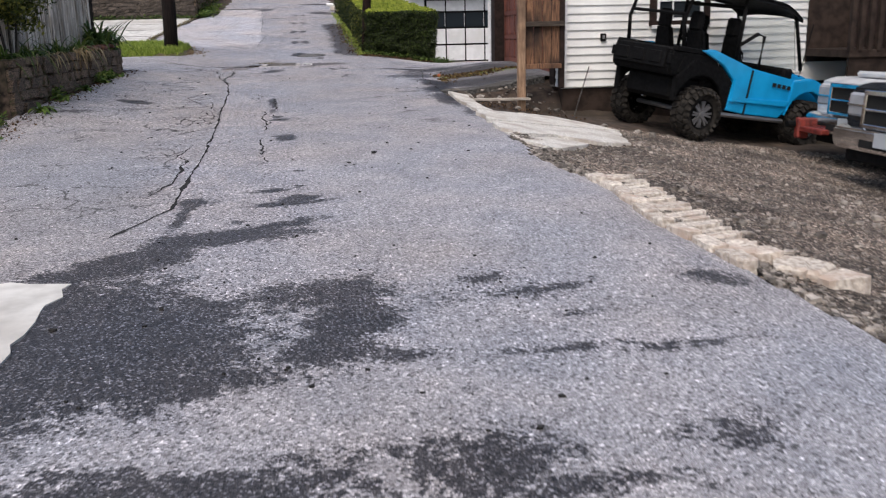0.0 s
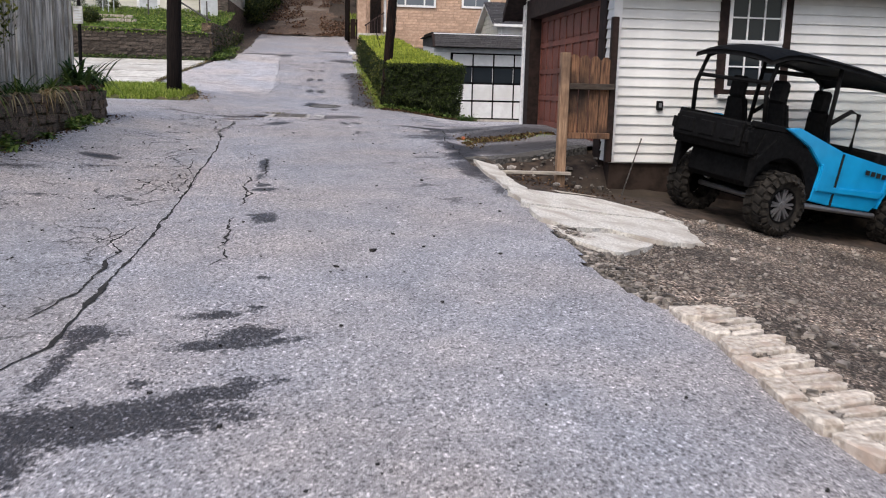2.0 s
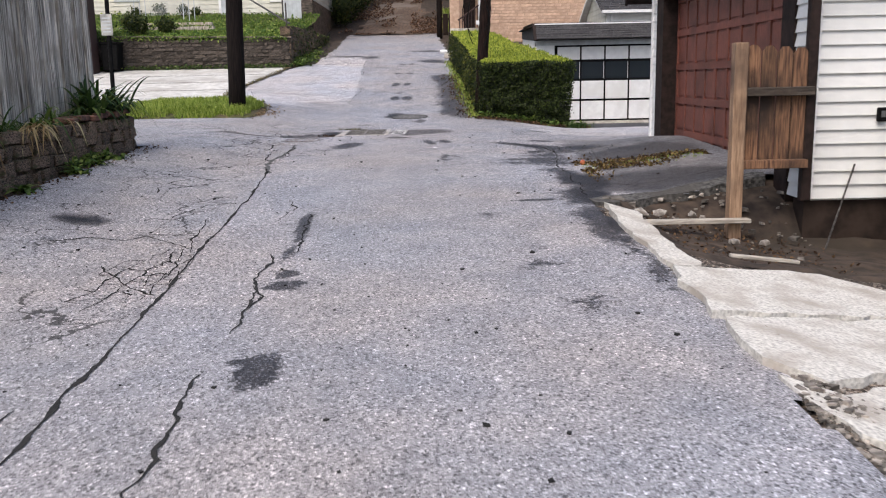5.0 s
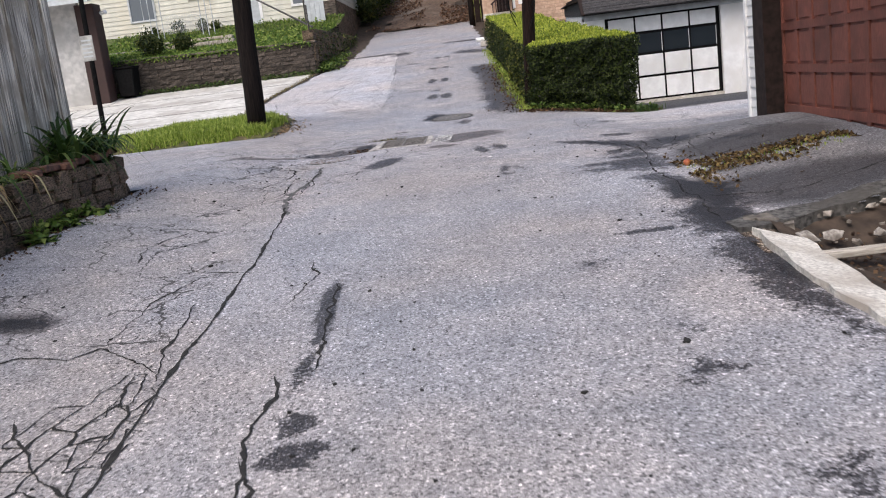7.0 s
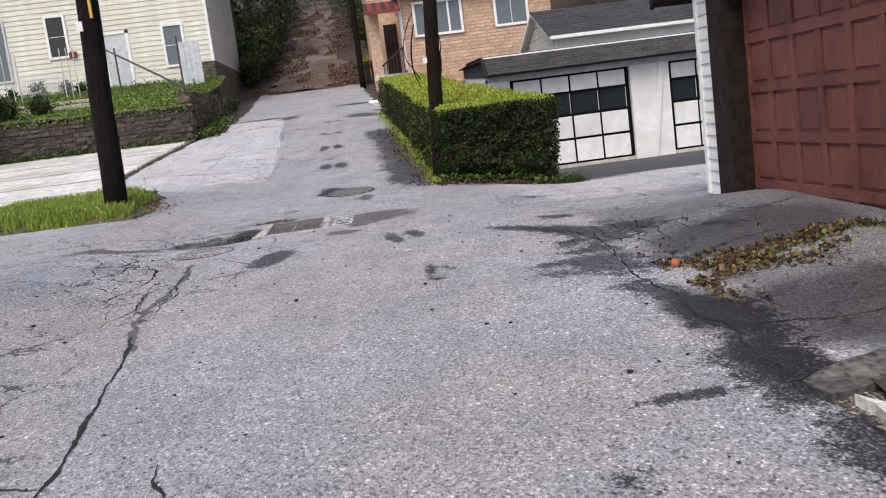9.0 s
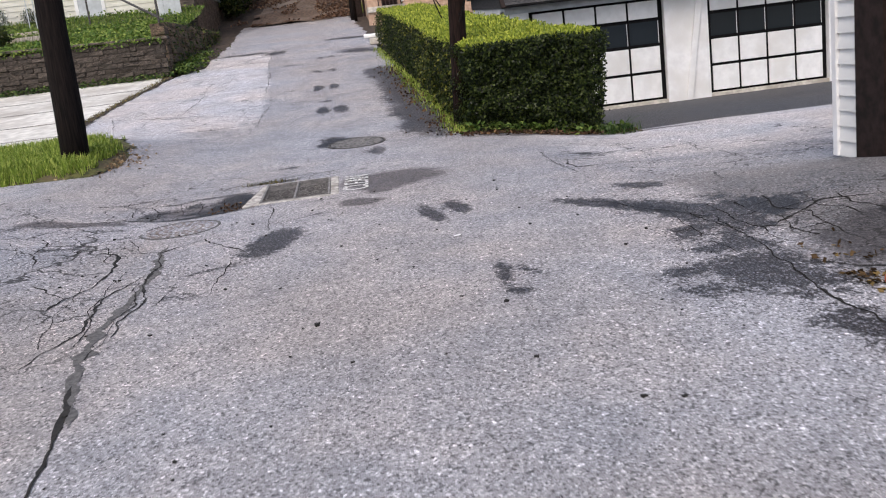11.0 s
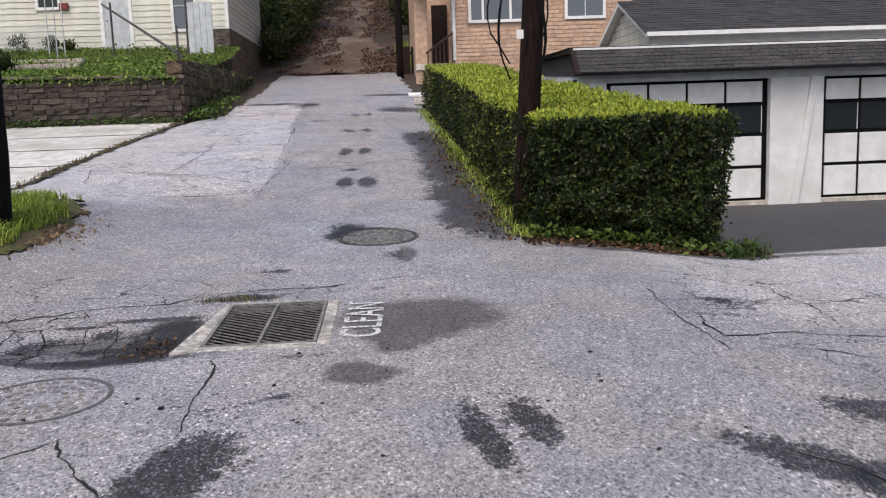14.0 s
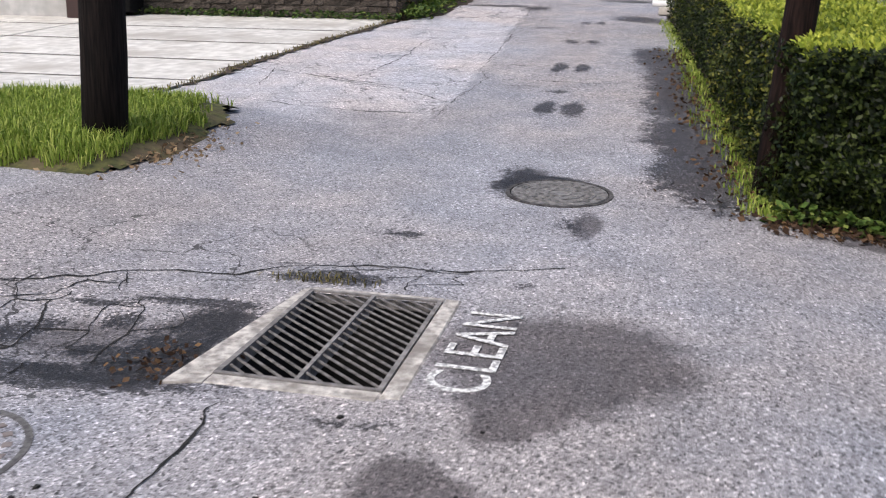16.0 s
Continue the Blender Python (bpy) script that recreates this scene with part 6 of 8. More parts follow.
# nose
bm = prism(bmesh.new(), [(1.95, 0.75), (1.95, 1.14), (2.35, 1.12), (2.8, 0.92), (2.86, 0.7), (2.7, 0.55)], "y", -0.5, 0.5)
bmesh.ops.bevel(bm, geom=list(bm.edges), offset=0.04, segments=2, affect="EDGES")
part("hood", bm, BLUEPAINT, utv, "bright blue hood")
part("hood_vent", boxm(2.05, 2.35, -0.28, 0.28, 1.1, 1.15, 0.01), BLACKPLASTIC, utv)
part("bumper", tube(bmesh.new(), [(2.85, -0.4, 0.5), (2.95, -0.35, 0.75), (2.95, 0.35, 0.75), (2.85, 0.4, 0.5)], 0.03, 8), BLACKPLASTIC, utv)
for s in (-1, 1):
    part("headlight", boxm(2.76, 2.86, s * 0.38 - 0.1, s * 0.38 + 0.1, 0.8, 0.9, 0.02), LAMPGLASS, utv)
# dash, wheel, seats
part("dashboard", boxm(1.72, 1.95, -0.6, 0.6, 0.9, 1.2, 0.04), BLACKPLASTIC, utv)
ring = [(1.58 + 0.05 * math.sin(a), 0.33 + 0.18 * math.cos(a), 1.2 + 0.17 * math.sin(a)) for a in [2 * math.pi * k / 16 for k in range(17)]]
part("steering_wheel", tube(bmesh.new(), ring, 0.018, 6, cap=False), BLACKPLASTIC, utv)
part("floor", boxm(0.4, 1.95, -0.62, 0.62, 0.44, 0.5), BLACKPLASTIC, utv)
for x in (0.1, 0.85):
    for y in (-0.33, 0.33):
        st = part("seat", boxm(x, x + 0.48, y - 0.24, y + 0.24, 0.72, 0.9, 0.05), BLACKPLASTIC, utv, "black bucket seat")
        bm = prism(bmesh.new(), [(x - 0.02, 0.86), (x + 0.1, 0.88), (x - 0.06, 1.56), (x - 0.15, 1.56)], "y", y - 0.24, y + 0.24)
        bm.verts.ensure_lookup_table()
        for vv in bm.verts:
            if vv.co.z > 1.4:
                vv.co.y = y + (vv.co.y - y) * 0.62
        bmesh.ops.bevel(bm, geom=list(bm.edges), offset=0.03, segments=2, affect="EDGES")
        part("backrest", bm, BLACKPLASTIC, st)
        part("headrest", boxm(x - 0.18, x - 0.06, y - 0.12, y + 0.12, 1.52, 1.8, 0.04), BLACKPLASTIC, st)
# cage
for s in (-1, 1):
    for pts in ([(-0.42, s * 0.6, 1.24), (-0.5, s * 0.58, 1.62), (-0.42, s * 0.57, 1.96), (-0.25, s * 0.57, 2.05), (0.0, s * 0.57, 2.07)],
                [(0.62, s * 0.63, 1.15), (0.6, s * 0.6, 2.1)],
                [(0.0, s * 0.57, 2.07), (0.7, s * 0.6, 2.12), (1.5, s * 0.58, 2.07), (1.72, s * 0.58, 1.97), (2.05, s * 0.62, 1.2)],
                [(0.62, s * 0.6, 1.4), (0.95, s * 0.62, 1.62), (1.1, s * 0.62, 1.6), (1.12, s * 0.62, 1.15)]):
        part("cage_tube", tube(bmesh.new(), pts, 0.028, 8), BLACKPLASTIC, utv, smooth=True)
part("cage_tube", tube(bmesh.new(), [(-0.48, -0.58, 1.72), (-0.48, 0.58, 1.72)], 0.024, 8), BLACKPLASTIC, utv)
part("cage_tube", tube(bmesh.new(), [(0.6, -0.6, 1.95), (0.6, 0.6, 1.95)], 0.028, 8), BLACKPLASTIC, utv)
# roof: a crowned shell with a dropped rim
nx, ny = 12, 8
vs, fs = [], []
for i in range(nx + 1):
    for j in range(ny + 1):
        u, w = i / nx, j / ny * 2 - 1
        x = -0.58 + 2.42 * u
        hz = 2.16 + 0.03 * math.sin(math.pi * u) - 0.07 * abs(w) ** 3 - 0.12 * max(0, 0.12 - u) / 0.12 - 0.14 * max(0, u - 0.86) / 0.14
        vs.append((x, w * (0.62 + 0.06 * math.sin(math.pi * u)), hz))
n = len(vs)
vs += [(x, y, z - 0.055) for x, y, z in vs]
for i in range(nx):
    for j in range(ny):
        k = i * (ny + 1) + j
        fs += [(k, k + ny + 1, k + ny + 2, k + 1), (k + n, k + 1 + n, k + ny + 2 + n, k + ny + 1 + n)]
rim = [j for j in range(ny + 1)] + [i * (ny + 1) + ny for i in range(1, nx + 1)] + [nx * (ny + 1) + j for j in range(ny - 1, -1, -1)] + [i * (ny + 1) for i in range(nx - 1, 0, -1)]
for a, b in zip(rim, rim[1:] + rim[:1]):
    fs.append((b, a, a + n, b + n))
mesh_object("roof", vs, fs, BLACKPLASTIC, utv, "black plastic roof", True)
shield = bmesh.new()
prism(shield, [(1.72, 1.9), (1.735, 1.9), (2.02, 1.18), (2.0, 1.18)], "y", -0.56, 0.56)
m = bpy.data.materials.new("clear_windshield")
m.use_nodes = True
m.node_tree.nodes["Principled BSDF"].inputs["Transmission Weight"].default_value = 0.9
m.node_tree.nodes["Principled BSDF"].inputs["Roughness"].default_value = 0.12
m.node_tree.nodes["Principled BSDF"].inputs["Base Color"].default_value = (0.85, 0.88, 0.87, 1)
ws = part("windshield", shield, m, utv, "hazy clear windshield")
ws.visible_shadow = False
part("antenna", tube(bmesh.new(), [(2.0, -0.66, 1.1), (2.02, -0.68, 1.9)], 0.008, 5), BLACKPLASTIC, utv)


def build_pickup(x, y, az, paint, label, chrome_grille=True):
    f = Vector((math.cos(radians(az)), math.sin(radians(az)), 0))
    back = Vector((x, y, 0)) - f * 4.4
    a, b = Vector((x, y, gz(x, y))), Vector((back.x, back.y, gz(back.x, back.y)))
    ff = (a - b).normalized()
    ll = Vector((-f.y, f.x, 0))
    up = ff.cross(ll).normalized()
    t = thing("pickup_truck", Matrix(((ff.x, ll.x, up.x, a.x), (ff.y, ll.y, up.y, a.y), (ff.z, ll.z, up.z, a.z), (0, 0, 0, 1))), label, "pickup truck", "trucks in the lot")
    for wx in (-0.95, -4.5):
        for s in (-1, 1):
            wheel(t, wx, s * 0.8, 0.4, 0.27, False, s, 6, CHROME)
    bm = prism(bmesh.new(), [(-0.06, 0.55), (0.0, 0.72), (-0.02, 1.12), (-0.2, 1.2), (-1.55, 1.27), (-1.6, 0.5), (-1.45, 0.45), (-1.42, 0.8), (-1.2, 0.92), (-0.7, 0.92), (-0.48, 0.8), (-0.45, 0.5)], "y", -0.98, 0.98)
    bmesh.ops.bevel(bm, geom=list(bm.edges), offset=0.035, segments=2, affect="EDGES")
    part("front_body", bm, paint, t)
    part("hood_bulge", boxm(-1.5, -0.25, -0.5, 0.5, 1.22, 1.3, 0.03), paint, t)
    bm = prism(bmesh.new(), [(-1.6, 0.5), (-1.6, 1.28), (-2.15, 1.82), (-3.5, 1.84), (-3.75, 1.3), (-3.75, 0.5)], "y", -0.96, 0.96)
    bmesh.ops.bevel(bm, geom=list(bm.edges), offset=0.05, segments=2, affect="EDGES")
    part("cab", bm, paint, t)
    bm = prism(bmesh.new(), [(-1.68, 1.32), (-2.13, 1.76), (-2.17, 1.74), (-1.73, 1.3)], "y", -0.8, 0.8)
    bmesh.ops.translate(bm, verts=bm.verts, vec=(0.045, 0, 0.04))
    part("windshield", bm, GLASS, t)
    for s in (-1, 1):
        part("side_window", prism(bmesh.new(), [(-1.9, 1.3), (-2.25, 1.72), (-3.35, 1.72), (-3.5, 1.3)], "y", s * 0.962 - 0.008, s * 0.962 + 0.008), GLASS, t)
        lamp = part("headlight", boxm(-0.14, 0.02, s * 0.78 - 0.17, s * 0.78 + 0.17, 0.8, 1.08, 0.03), LAMPGLASS, t)
        part("lamp_divider", boxm(-0.1, 0.03, s * 0.78 - 0.16, s * 0.78 + 0.16, 0.925, 0.945), CHROME, lamp)
        part("mirror", boxm(-1.95, -1.8, s * 1.06 - 0.1, s * 1.06 + 0.1, 1.25, 1.5, 0.03), BLACKPLASTIC, t)
        part("fog_lamp", tube(bmesh.new(), [(-0.02, s * 0.65, 0.55), (0.09, s * 0.65, 0.55)], 0.06, 10), LAMPGLASS, t)
    # grille opening painted near-black for the shade in its depth
    grille = part("grille", boxm(-0.1, 0.015, -0.58, 0.58, 0.72, 1.08, 0.02), SHADEBLACK, t, "dark grille in a chrome surround")
    for z0, z1 in ((1.06, 1.12), (0.68, 0.73), (0.88, 0.91)):
        part("grille_bar", boxm(-0.02, 0.045, -0.62, 0.62, z0, z1, 0.008), CHROME, grille)
    for y0 in (-0.62, 0.56):
        part("grille_side", boxm(-0.02, 0.045, y0, y0 + 0.06, 0.68, 1.12, 0.008), CHROME, grille)
    part("badge", boxm(0.03, 0.055, -0.12, 0.12, 0.86, 0.94, 0.004), REDPAINT, grille, "red badge")
    bm = prism(bmesh.new(), [(-0.3, 0.42), (0.08, 0.42), (0.13, 0.5), (0.13, 0.66), (0.04, 0.7), (-0.3, 0.7)], "y", -1.0, 1.0)
    bmesh.ops.bevel(bm, geom=list(bm.edges), offset=0.02, segments=2, affect="EDGES")
    bumper = part("bumper", bm, CHROME, t, "chrome front bumper")
    # black box paints the dark of the intake opening
    part("bumper_intake", boxm(0.1, 0.134, -0.45, 0.45, 0.47, 0.56), SHADEBLACK, bumper)
    part("number_plate", boxm(0.135, 0.15, -0.16, 0.16, 0.5, 0.66), PALEGREY, bumper, "pale number plate")
    part("valance", boxm(-0.4, 0.02, -0.85, 0.85, 0.28, 0.43, 0.02), BLACKPLASTIC, t)
    bm = prism(bmesh.new(), [(-3.78, 0.5), (-3.78, 1.25), (-5.6, 1.25), (-5.6, 0.5), (-4.98, 0.5), (-4.9, 0.9), (-4.1, 0.9), (-4.02, 0.5)], "y", -0.95, 0.95)
    part("load_bed", bm, paint, t)
    part("underbody", boxm(-5.3, -0.4, -0.6, 0.6, 0.3, 0.52), BLACKPLASTIC, t)
    return t


silver = build_pickup(7.15, 10.98, 180, TRUCKWHITE, "silver-white pickup truck with a chrome grille parked nose to the road")
build_pickup(6.25, 8.85, 180, TRUCKDARK, "black pickup truck with a chrome bumper parked nose to the road")

mount = part("tow_mount", boxm(0.12, 0.26, -0.98, -0.35, 0.4, 0.48, 0.015), REDPAINT, silver, "red painted steel tow mount")
part("mount_arm", boxm(0.1, 0.28, -1.02, -0.9, 0.3, 0.6, 0.02), REDPAINT, mount)
part("mount_pin", tube(bmesh.new(), [(0.3, -0.98, 0.5), (0.42, -0.98, 0.5)], 0.05, 10), BLACKPLASTIC, mount)


# ---- road details ----
def crack_strip(points, width, seed, wob, lift, vs, fs, joined=False):
    """Adds a crack to vs, fs: a wandering strip through a few nodes, pinching and widening as it goes."""
    along, pts = 0.0, []
    for (x0, y0), (x1, y1) in zip(points, points[1:]):
        d = math.hypot(x1 - x0, y1 - y0)
        n = max(2, int(d / 0.03))
        for i in range(n):
            t = i / n
            pts.append((x0 + (x1 - x0) * t, y0 + (y1 - y0) * t, -(y1 - y0) / d, (x1 - x0) / d, along + d * t))
        along += d
    pts.append((points[-1][0], points[-1][1], pts[-1][2], pts[-1][3], along))
    px, py, nx, ny, ss = (np.array(v) for v in zip(*pts))
    zero = np.zeros_like(ss)
    side = wob * (1.3 * vnoise(ss / 0.31, zero, seed) + 0.75 * vnoise(ss / 0.12, zero, seed + 50) + 0.4 * vnoise(ss / 0.05, zero, seed + 90))
    w = width * 0.5 * np.clip(0.62 + 0.75 * vnoise(ss / 0.16, zero, seed + 130) + 0.35 * vnoise(ss / 0.05, zero, seed + 170), 0.12, 1.6)
    ends = np.minimum(ss, along - ss)
    if joined:
        side *= np.clip(ends / 0.04, 0, 1)
        w = np.maximum(w, width * 0.28)
    else:
        w = np.maximum(w, width * 0.2) * np.clip(ends / 0.12, 0.15, 1)
    k = len(vs)
    for sgn in (-1, 1):
        jag = 1 + 0.35 * vnoise(ss / 0.035, zero, seed + 200 + sgn)
        qx, qy = px + nx * (side + sgn * w * jag), py + ny * (side + sgn * w * jag)
        vs += np.stack([qx, qy, road_height(qx, qy) + lift], 1).tolist()
    n = len(ss)
    fs += [(k + i, k + i + n, k + i + n + 1, k + i + 1) for i in range(n - 1)]


def ribbon(points, width, seed, material=CRACK, wob=0.035, lift=0.004):
    vs, fs = [], []
    crack_strip(points, width, seed, wob, lift, vs, fs)
    return mesh_object("crack", vs, fs, material, road)


def crack_net(cx, cy, rx, ry, cell, seed, width, turn=0.0):
    """Alligator cracking: a jittered net of cells inside an oval, joined into one mesh."""
    rnd = random.Random(seed)
    ni, nj = int(rx / cell[0]) + 1, int(ry / cell[1]) + 1
    c, d = math.cos(radians(turn)), math.sin(radians(turn))
    node = {}
    for i in range(-ni, ni + 1):
        for j in range(-nj, nj + 1):
            u, v = (i + rnd.uniform(-0.3, 0.3)) * cell[0], (j + rnd.uniform(-0.3, 0.3)) * cell[1]
            node[i, j] = (u, v, cx + u * c - v * d, cy + u * d + v * c)
    vs, fs = [], []
    for (i, j), (u, v, x, y) in node.items():
        for di, dj in ((1, 0), (0, 1)):
            q = node.get((i + di, j + dj))
            if q is None or (di == 1 and (i + j) % 2) or rnd.random() < 0.1:
                continue
            r = math.hypot((u + q[0]) / 2 / rx, (v + q[1]) / 2 / ry)
            if r < 1.0 + rnd.uniform(-0.2, 0.1):
                crack_strip([(x, y), (q[2], q[3])], width * rnd.uniform(0.5, 1.25) * (1.15 - 0.6 * r), rnd.randrange(900), 0.016, 0.004, vs, fs, True)
    return tagged(mesh_object("crack_net", vs, fs, CRACK, road), kind="stuff")


CRACKS_NEAR = [
    (0.03, [(-1.42, 5.8), (-1.12, 6.6), (-1.15, 7.6), (-1.15, 8.4), (-1.2, 9.75), (-1.27, 11.4), (-1.35, 12.6), (-1.4, 13.8), (-1.46, 14.9), (-1.6, 16.4), (-1.72, 17.3)]),
    (0.024, [(-0.64, 10.0), (-0.65, 9.83), (-0.63, 9.27), (-0.59, 8.81), (-0.5, 8.47), (-0.62, 8.21)]), (0.03, [(-0.74, 12.41), (-0.72, 12.1), (-0.73, 11.84), (-0.68, 11.4), (-0.63, 10.58)]),
    (0.022, [(-0.68, 14.04), (-0.64, 13.2), (-0.6, 12.76), (-0.6, 12.43)]), (0.018, [(-0.7, 11.6), (-0.63, 11.3), (-0.66, 11.0)]),
    (0.026, [(-1.34, 9.57), (-1.41, 9.05), (-1.32, 8.64), (-1.25, 8.17), (-1.3, 7.6), (-1.42, 7.0)]), (0.016, [(-1.36, 9.41), (-1.52, 8.98), (-1.66, 9.15), (-1.8, 8.9)]),
    (0.014, [(-1.22, 8.9), (-1.4, 9.02), (-1.6, 9.5), (-1.9, 9.6)]), (0.014, [(-1.25, 8.2), (-1.5, 8.0), (-1.75, 8.1)]),
]
CRACKS_MID = [
    (0.02, [(-2.37, 16.38), (-2.61, 15.71), (-2.5, 15.14)]), (0.02, [(-1.4, 13.9), (-1.6, 13.88), (-1.56, 13.52), (-1.54, 13.12), (-1.42, 12.51)]),
    (0.018, [(-1.42, 12.6), (-1.7, 12.9), (-1.95, 13.15), (-2.08, 13.0), (-2.4, 13.1), (-2.7, 12.8)]), (0.016, [(-1.95, 13.15), (-1.95, 13.9), (-1.8, 14.6)]), (0.018, [(-2.0, 12.2), (-1.7, 11.84), (-1.52, 11.57), (-1.3, 11.35)]),
    (0.016, [(-1.42, 14.6), (-1.8, 14.7), (-2.1, 15.1)]), (0.02, [(-0.95, 13.6), (-0.88, 14.3), (-0.95, 14.7)]),
    (0.026, [(-1.73, 18.0), (-1.69, 18.63), (-1.74, 19.13), (-1.73, 19.62), (-1.83, 20.09)]), (0.026, [(-2.36, 20.32), (-2.21, 20.22), (-2.11, 19.81), (-2.15, 19.3), (-2.3, 18.7)]),
    (0.018, [(-2.36, 20.32), (-1.83, 20.09), (-1.52, 20.4), (-1.15, 19.76)]), (0.016, [(-1.0, 20.33), (-1.04, 21.0), (-1.04, 21.6)]), (0.012, [(-1.22, 19.5), (-1.2, 19.1), (-1.25, 18.6)]),
    (0.02, [(-2.12, 17.6), (-1.95, 18.2), (-1.98, 18.9), (-1.8, 19.4)]), (0.016, [(-1.98, 18.9), (-2.3, 19.0), (-2.6, 19.4)]),
]
CRACKS_FAR = [
    (0.034, [(-3.0, 22.4), (-2.69, 22.59), (-2.47, 22.79), (-2.3, 22.98), (-2.02, 23.12), (-1.72, 23.12), (-1.41, 23.38), (-1.03, 23.47), (-0.57, 23.44), (0.1, 23.7)]), (0.022, [(-2.6, 22.3), (-2.42, 22.51), (-2.39, 22.79), (-2.18, 22.79), (-2.3, 22.98)]), (0.02, [(1.93, 23.05), (1.88, 22.1), (1.92, 21.2)]),
    (0.03, [(2.0, 22.4), (2.0, 21.6), (2.46, 21.7), (3.3, 21.6)]), (0.03, [(-4.8, 31.0), (-4.36, 29.4)]),
    (0.03, [(-5.2, 31.0), (-4.1, 30.5), (-2.6, 29.7), (-1.7, 28.9)]),
    (0.03, [(-4.6, 28.6), (-3.4, 28.1), (-2.0, 28.3)]), (0.03, [(1.6, 19.9), (2.2, 18.7), (2.05, 17.0), (2.02, 14.6)]),
]
CRACKS_HILL = [
    (0.022, [(-1.75, 28.2), (-1.62, 30.7), (-1.82, 31.3), (-1.87, 34.0), (-2.1, 37.5), (-2.2, 40.4)]), (0.05, [(-3.9, 30.45), (-3.64, 30.36), (-2.9, 29.95), (-2.64, 29.84)]),
    (0.03, [(-5.0, 33.4), (-3.6, 33.0), (-2.4, 33.2), (-1.9, 33.0)]), (0.03, [(-3.4, 30.3), (-3.2, 32.0), (-3.3, 34.5)]), (0.03, [(-4.6, 36.0), (-3.2, 35.6), (-2.0, 36.0), (-0.6, 35.8)]),
    (0.025, [(-1.6, 30.6), (-0.9, 30.75), (-0.2, 30.6), (0.7, 30.9)]), (0.04, [(-1.2, 39.5), (-0.4, 39.2), (0.6, 39.4)]), (0.04, [(-3.6, 38.0), (-2.4, 38.3), (-1.5, 38.0)]), (0.05, [(-3.6, 44.0), (-1.5, 43.6), (0.6, 44.0)]),
    (0.03, [(2.2, 17.5), (2.5, 17.2), (3.1, 17.4), (3.8, 17.2)]), (0.03, [(2.4, 18.3), (2.9, 18.6), (3.6, 18.2), (4.6, 18.6)]), (0.04, [(2.1, 15.4), (2.8, 15.2), (3.8, 15.5)]),
    (0.024, [(2.0, 22.9), (2.8, 22.5), (3.6, 22.8), (4.6, 22.4)]), (0.024, [(2.9, 21.9), (3.0, 22.5), (2.9, 23.4)]), (0.02, [(3.5, 22.1), (3.7, 22.8), (3.6, 23.5)]), (0.024, [(2.2, 21.4), (2.9, 21.0), (4.2, 21.1)]),
]
for k, (w, p) in enumerate([(w * 0.6, p) for w, p in CRACKS_HILL + CRACKS_FAR] + CRACKS_NEAR + CRACKS_MID):
    ribbon(p, w, k, wob=0.01 if p[0][1] < 6 else 0.024)
ribbon([(-5.6, 27.3), (-5.36, 29.4), (-5.2, 32.0), (-4.85, 36.0), (-4.7, 37.2)], 0.26, 71, SOIL, 0.02, 0.022)
TAR = ramp_mat("tar_band", (0.06, 0.058, 0.06), (0.14, 0.135, 0.135), 40, 0.8, 0.4)
ribbon([(-1.81, 20.3), (-1.76, 19.26), (-1.82, 18.2), (-1.8, 17.6), (-1.62, 16.8)], 0.1, 99, TAR, 0.02, 0.0035)
crack_net(-1.58, 11.85, 0.36, 0.72, (0.16, 0.19), 3, 0.018, -8)
crack_net(-1.42, 12.1, 0.16, 0.8, (0.1, 0.17), 4, 0.014, 6)
crack_net(-1.95, 18.6, 0.4, 0.9, (0.2, 0.3), 5, 0.014, 0)
crack_net(-2.3, 22.2, 0.7, 0.6, (0.22, 0.2), 6, 0.016, 10)
crack_net(-2.6, 20.4, 0.7, 0.5, (0.25, 0.25), 7, 0.014, 10)
crack_net(2.5, 18.5, 0.7, 0.7, (0.18, 0.2), 8, 0.016, 0)
crack_net(-0.9, 23.3, 0.7, 0.22, (0.22, 0.12), 9, 0.014, 4)

# loose dark crumbs and grit on the road
rng = np.random.default_rng(3)


def pebbles(name, x, y, height, size, material, label, category, flat=0.6):
    """Loose stones as squashed, skewed lumps in one mesh."""
    n = len(x)
    base = np.array([[x, y, z] for x in (-1, 1) for y in (-1, 1) for z in (-1, 1)], float) * 0.62
    tri = np.array([[0, 1, 3], [0, 3, 2], [4, 6, 7], [4, 7, 5], [0, 4, 5], [0, 5, 1], [2, 3, 7], [2, 7, 6], [1, 5, 7], [1, 7, 3], [0, 2, 6], [0, 6, 4]])
    s = size * rng.lognormal(0, 0.45, n)
    p = (base[None] + rng.uniform(-0.33, 0.33, (n, 8, 3))) * s[:, None, None]
    p[..., 2] *= flat
    a = rng.uniform(0, 6.28, n)
    c, d = np.cos(a)[:, None], np.sin(a)[:, None]
    q = np.stack([p[..., 0] * c - p[..., 1] * d, p[..., 0] * d + p[..., 1] * c, p[..., 2]], -1)
    q += np.stack([x, y, height(x, y) + s * 0.2], -1)[:, None, :]
    f = (tri[None] + np.arange(n)[:, None, None] * 8).reshape(-1, 3)
    return tagged(mesh_object(name, q.reshape(-1, 3).tolist(), f.tolist(), material), label, category, kind="stuff")


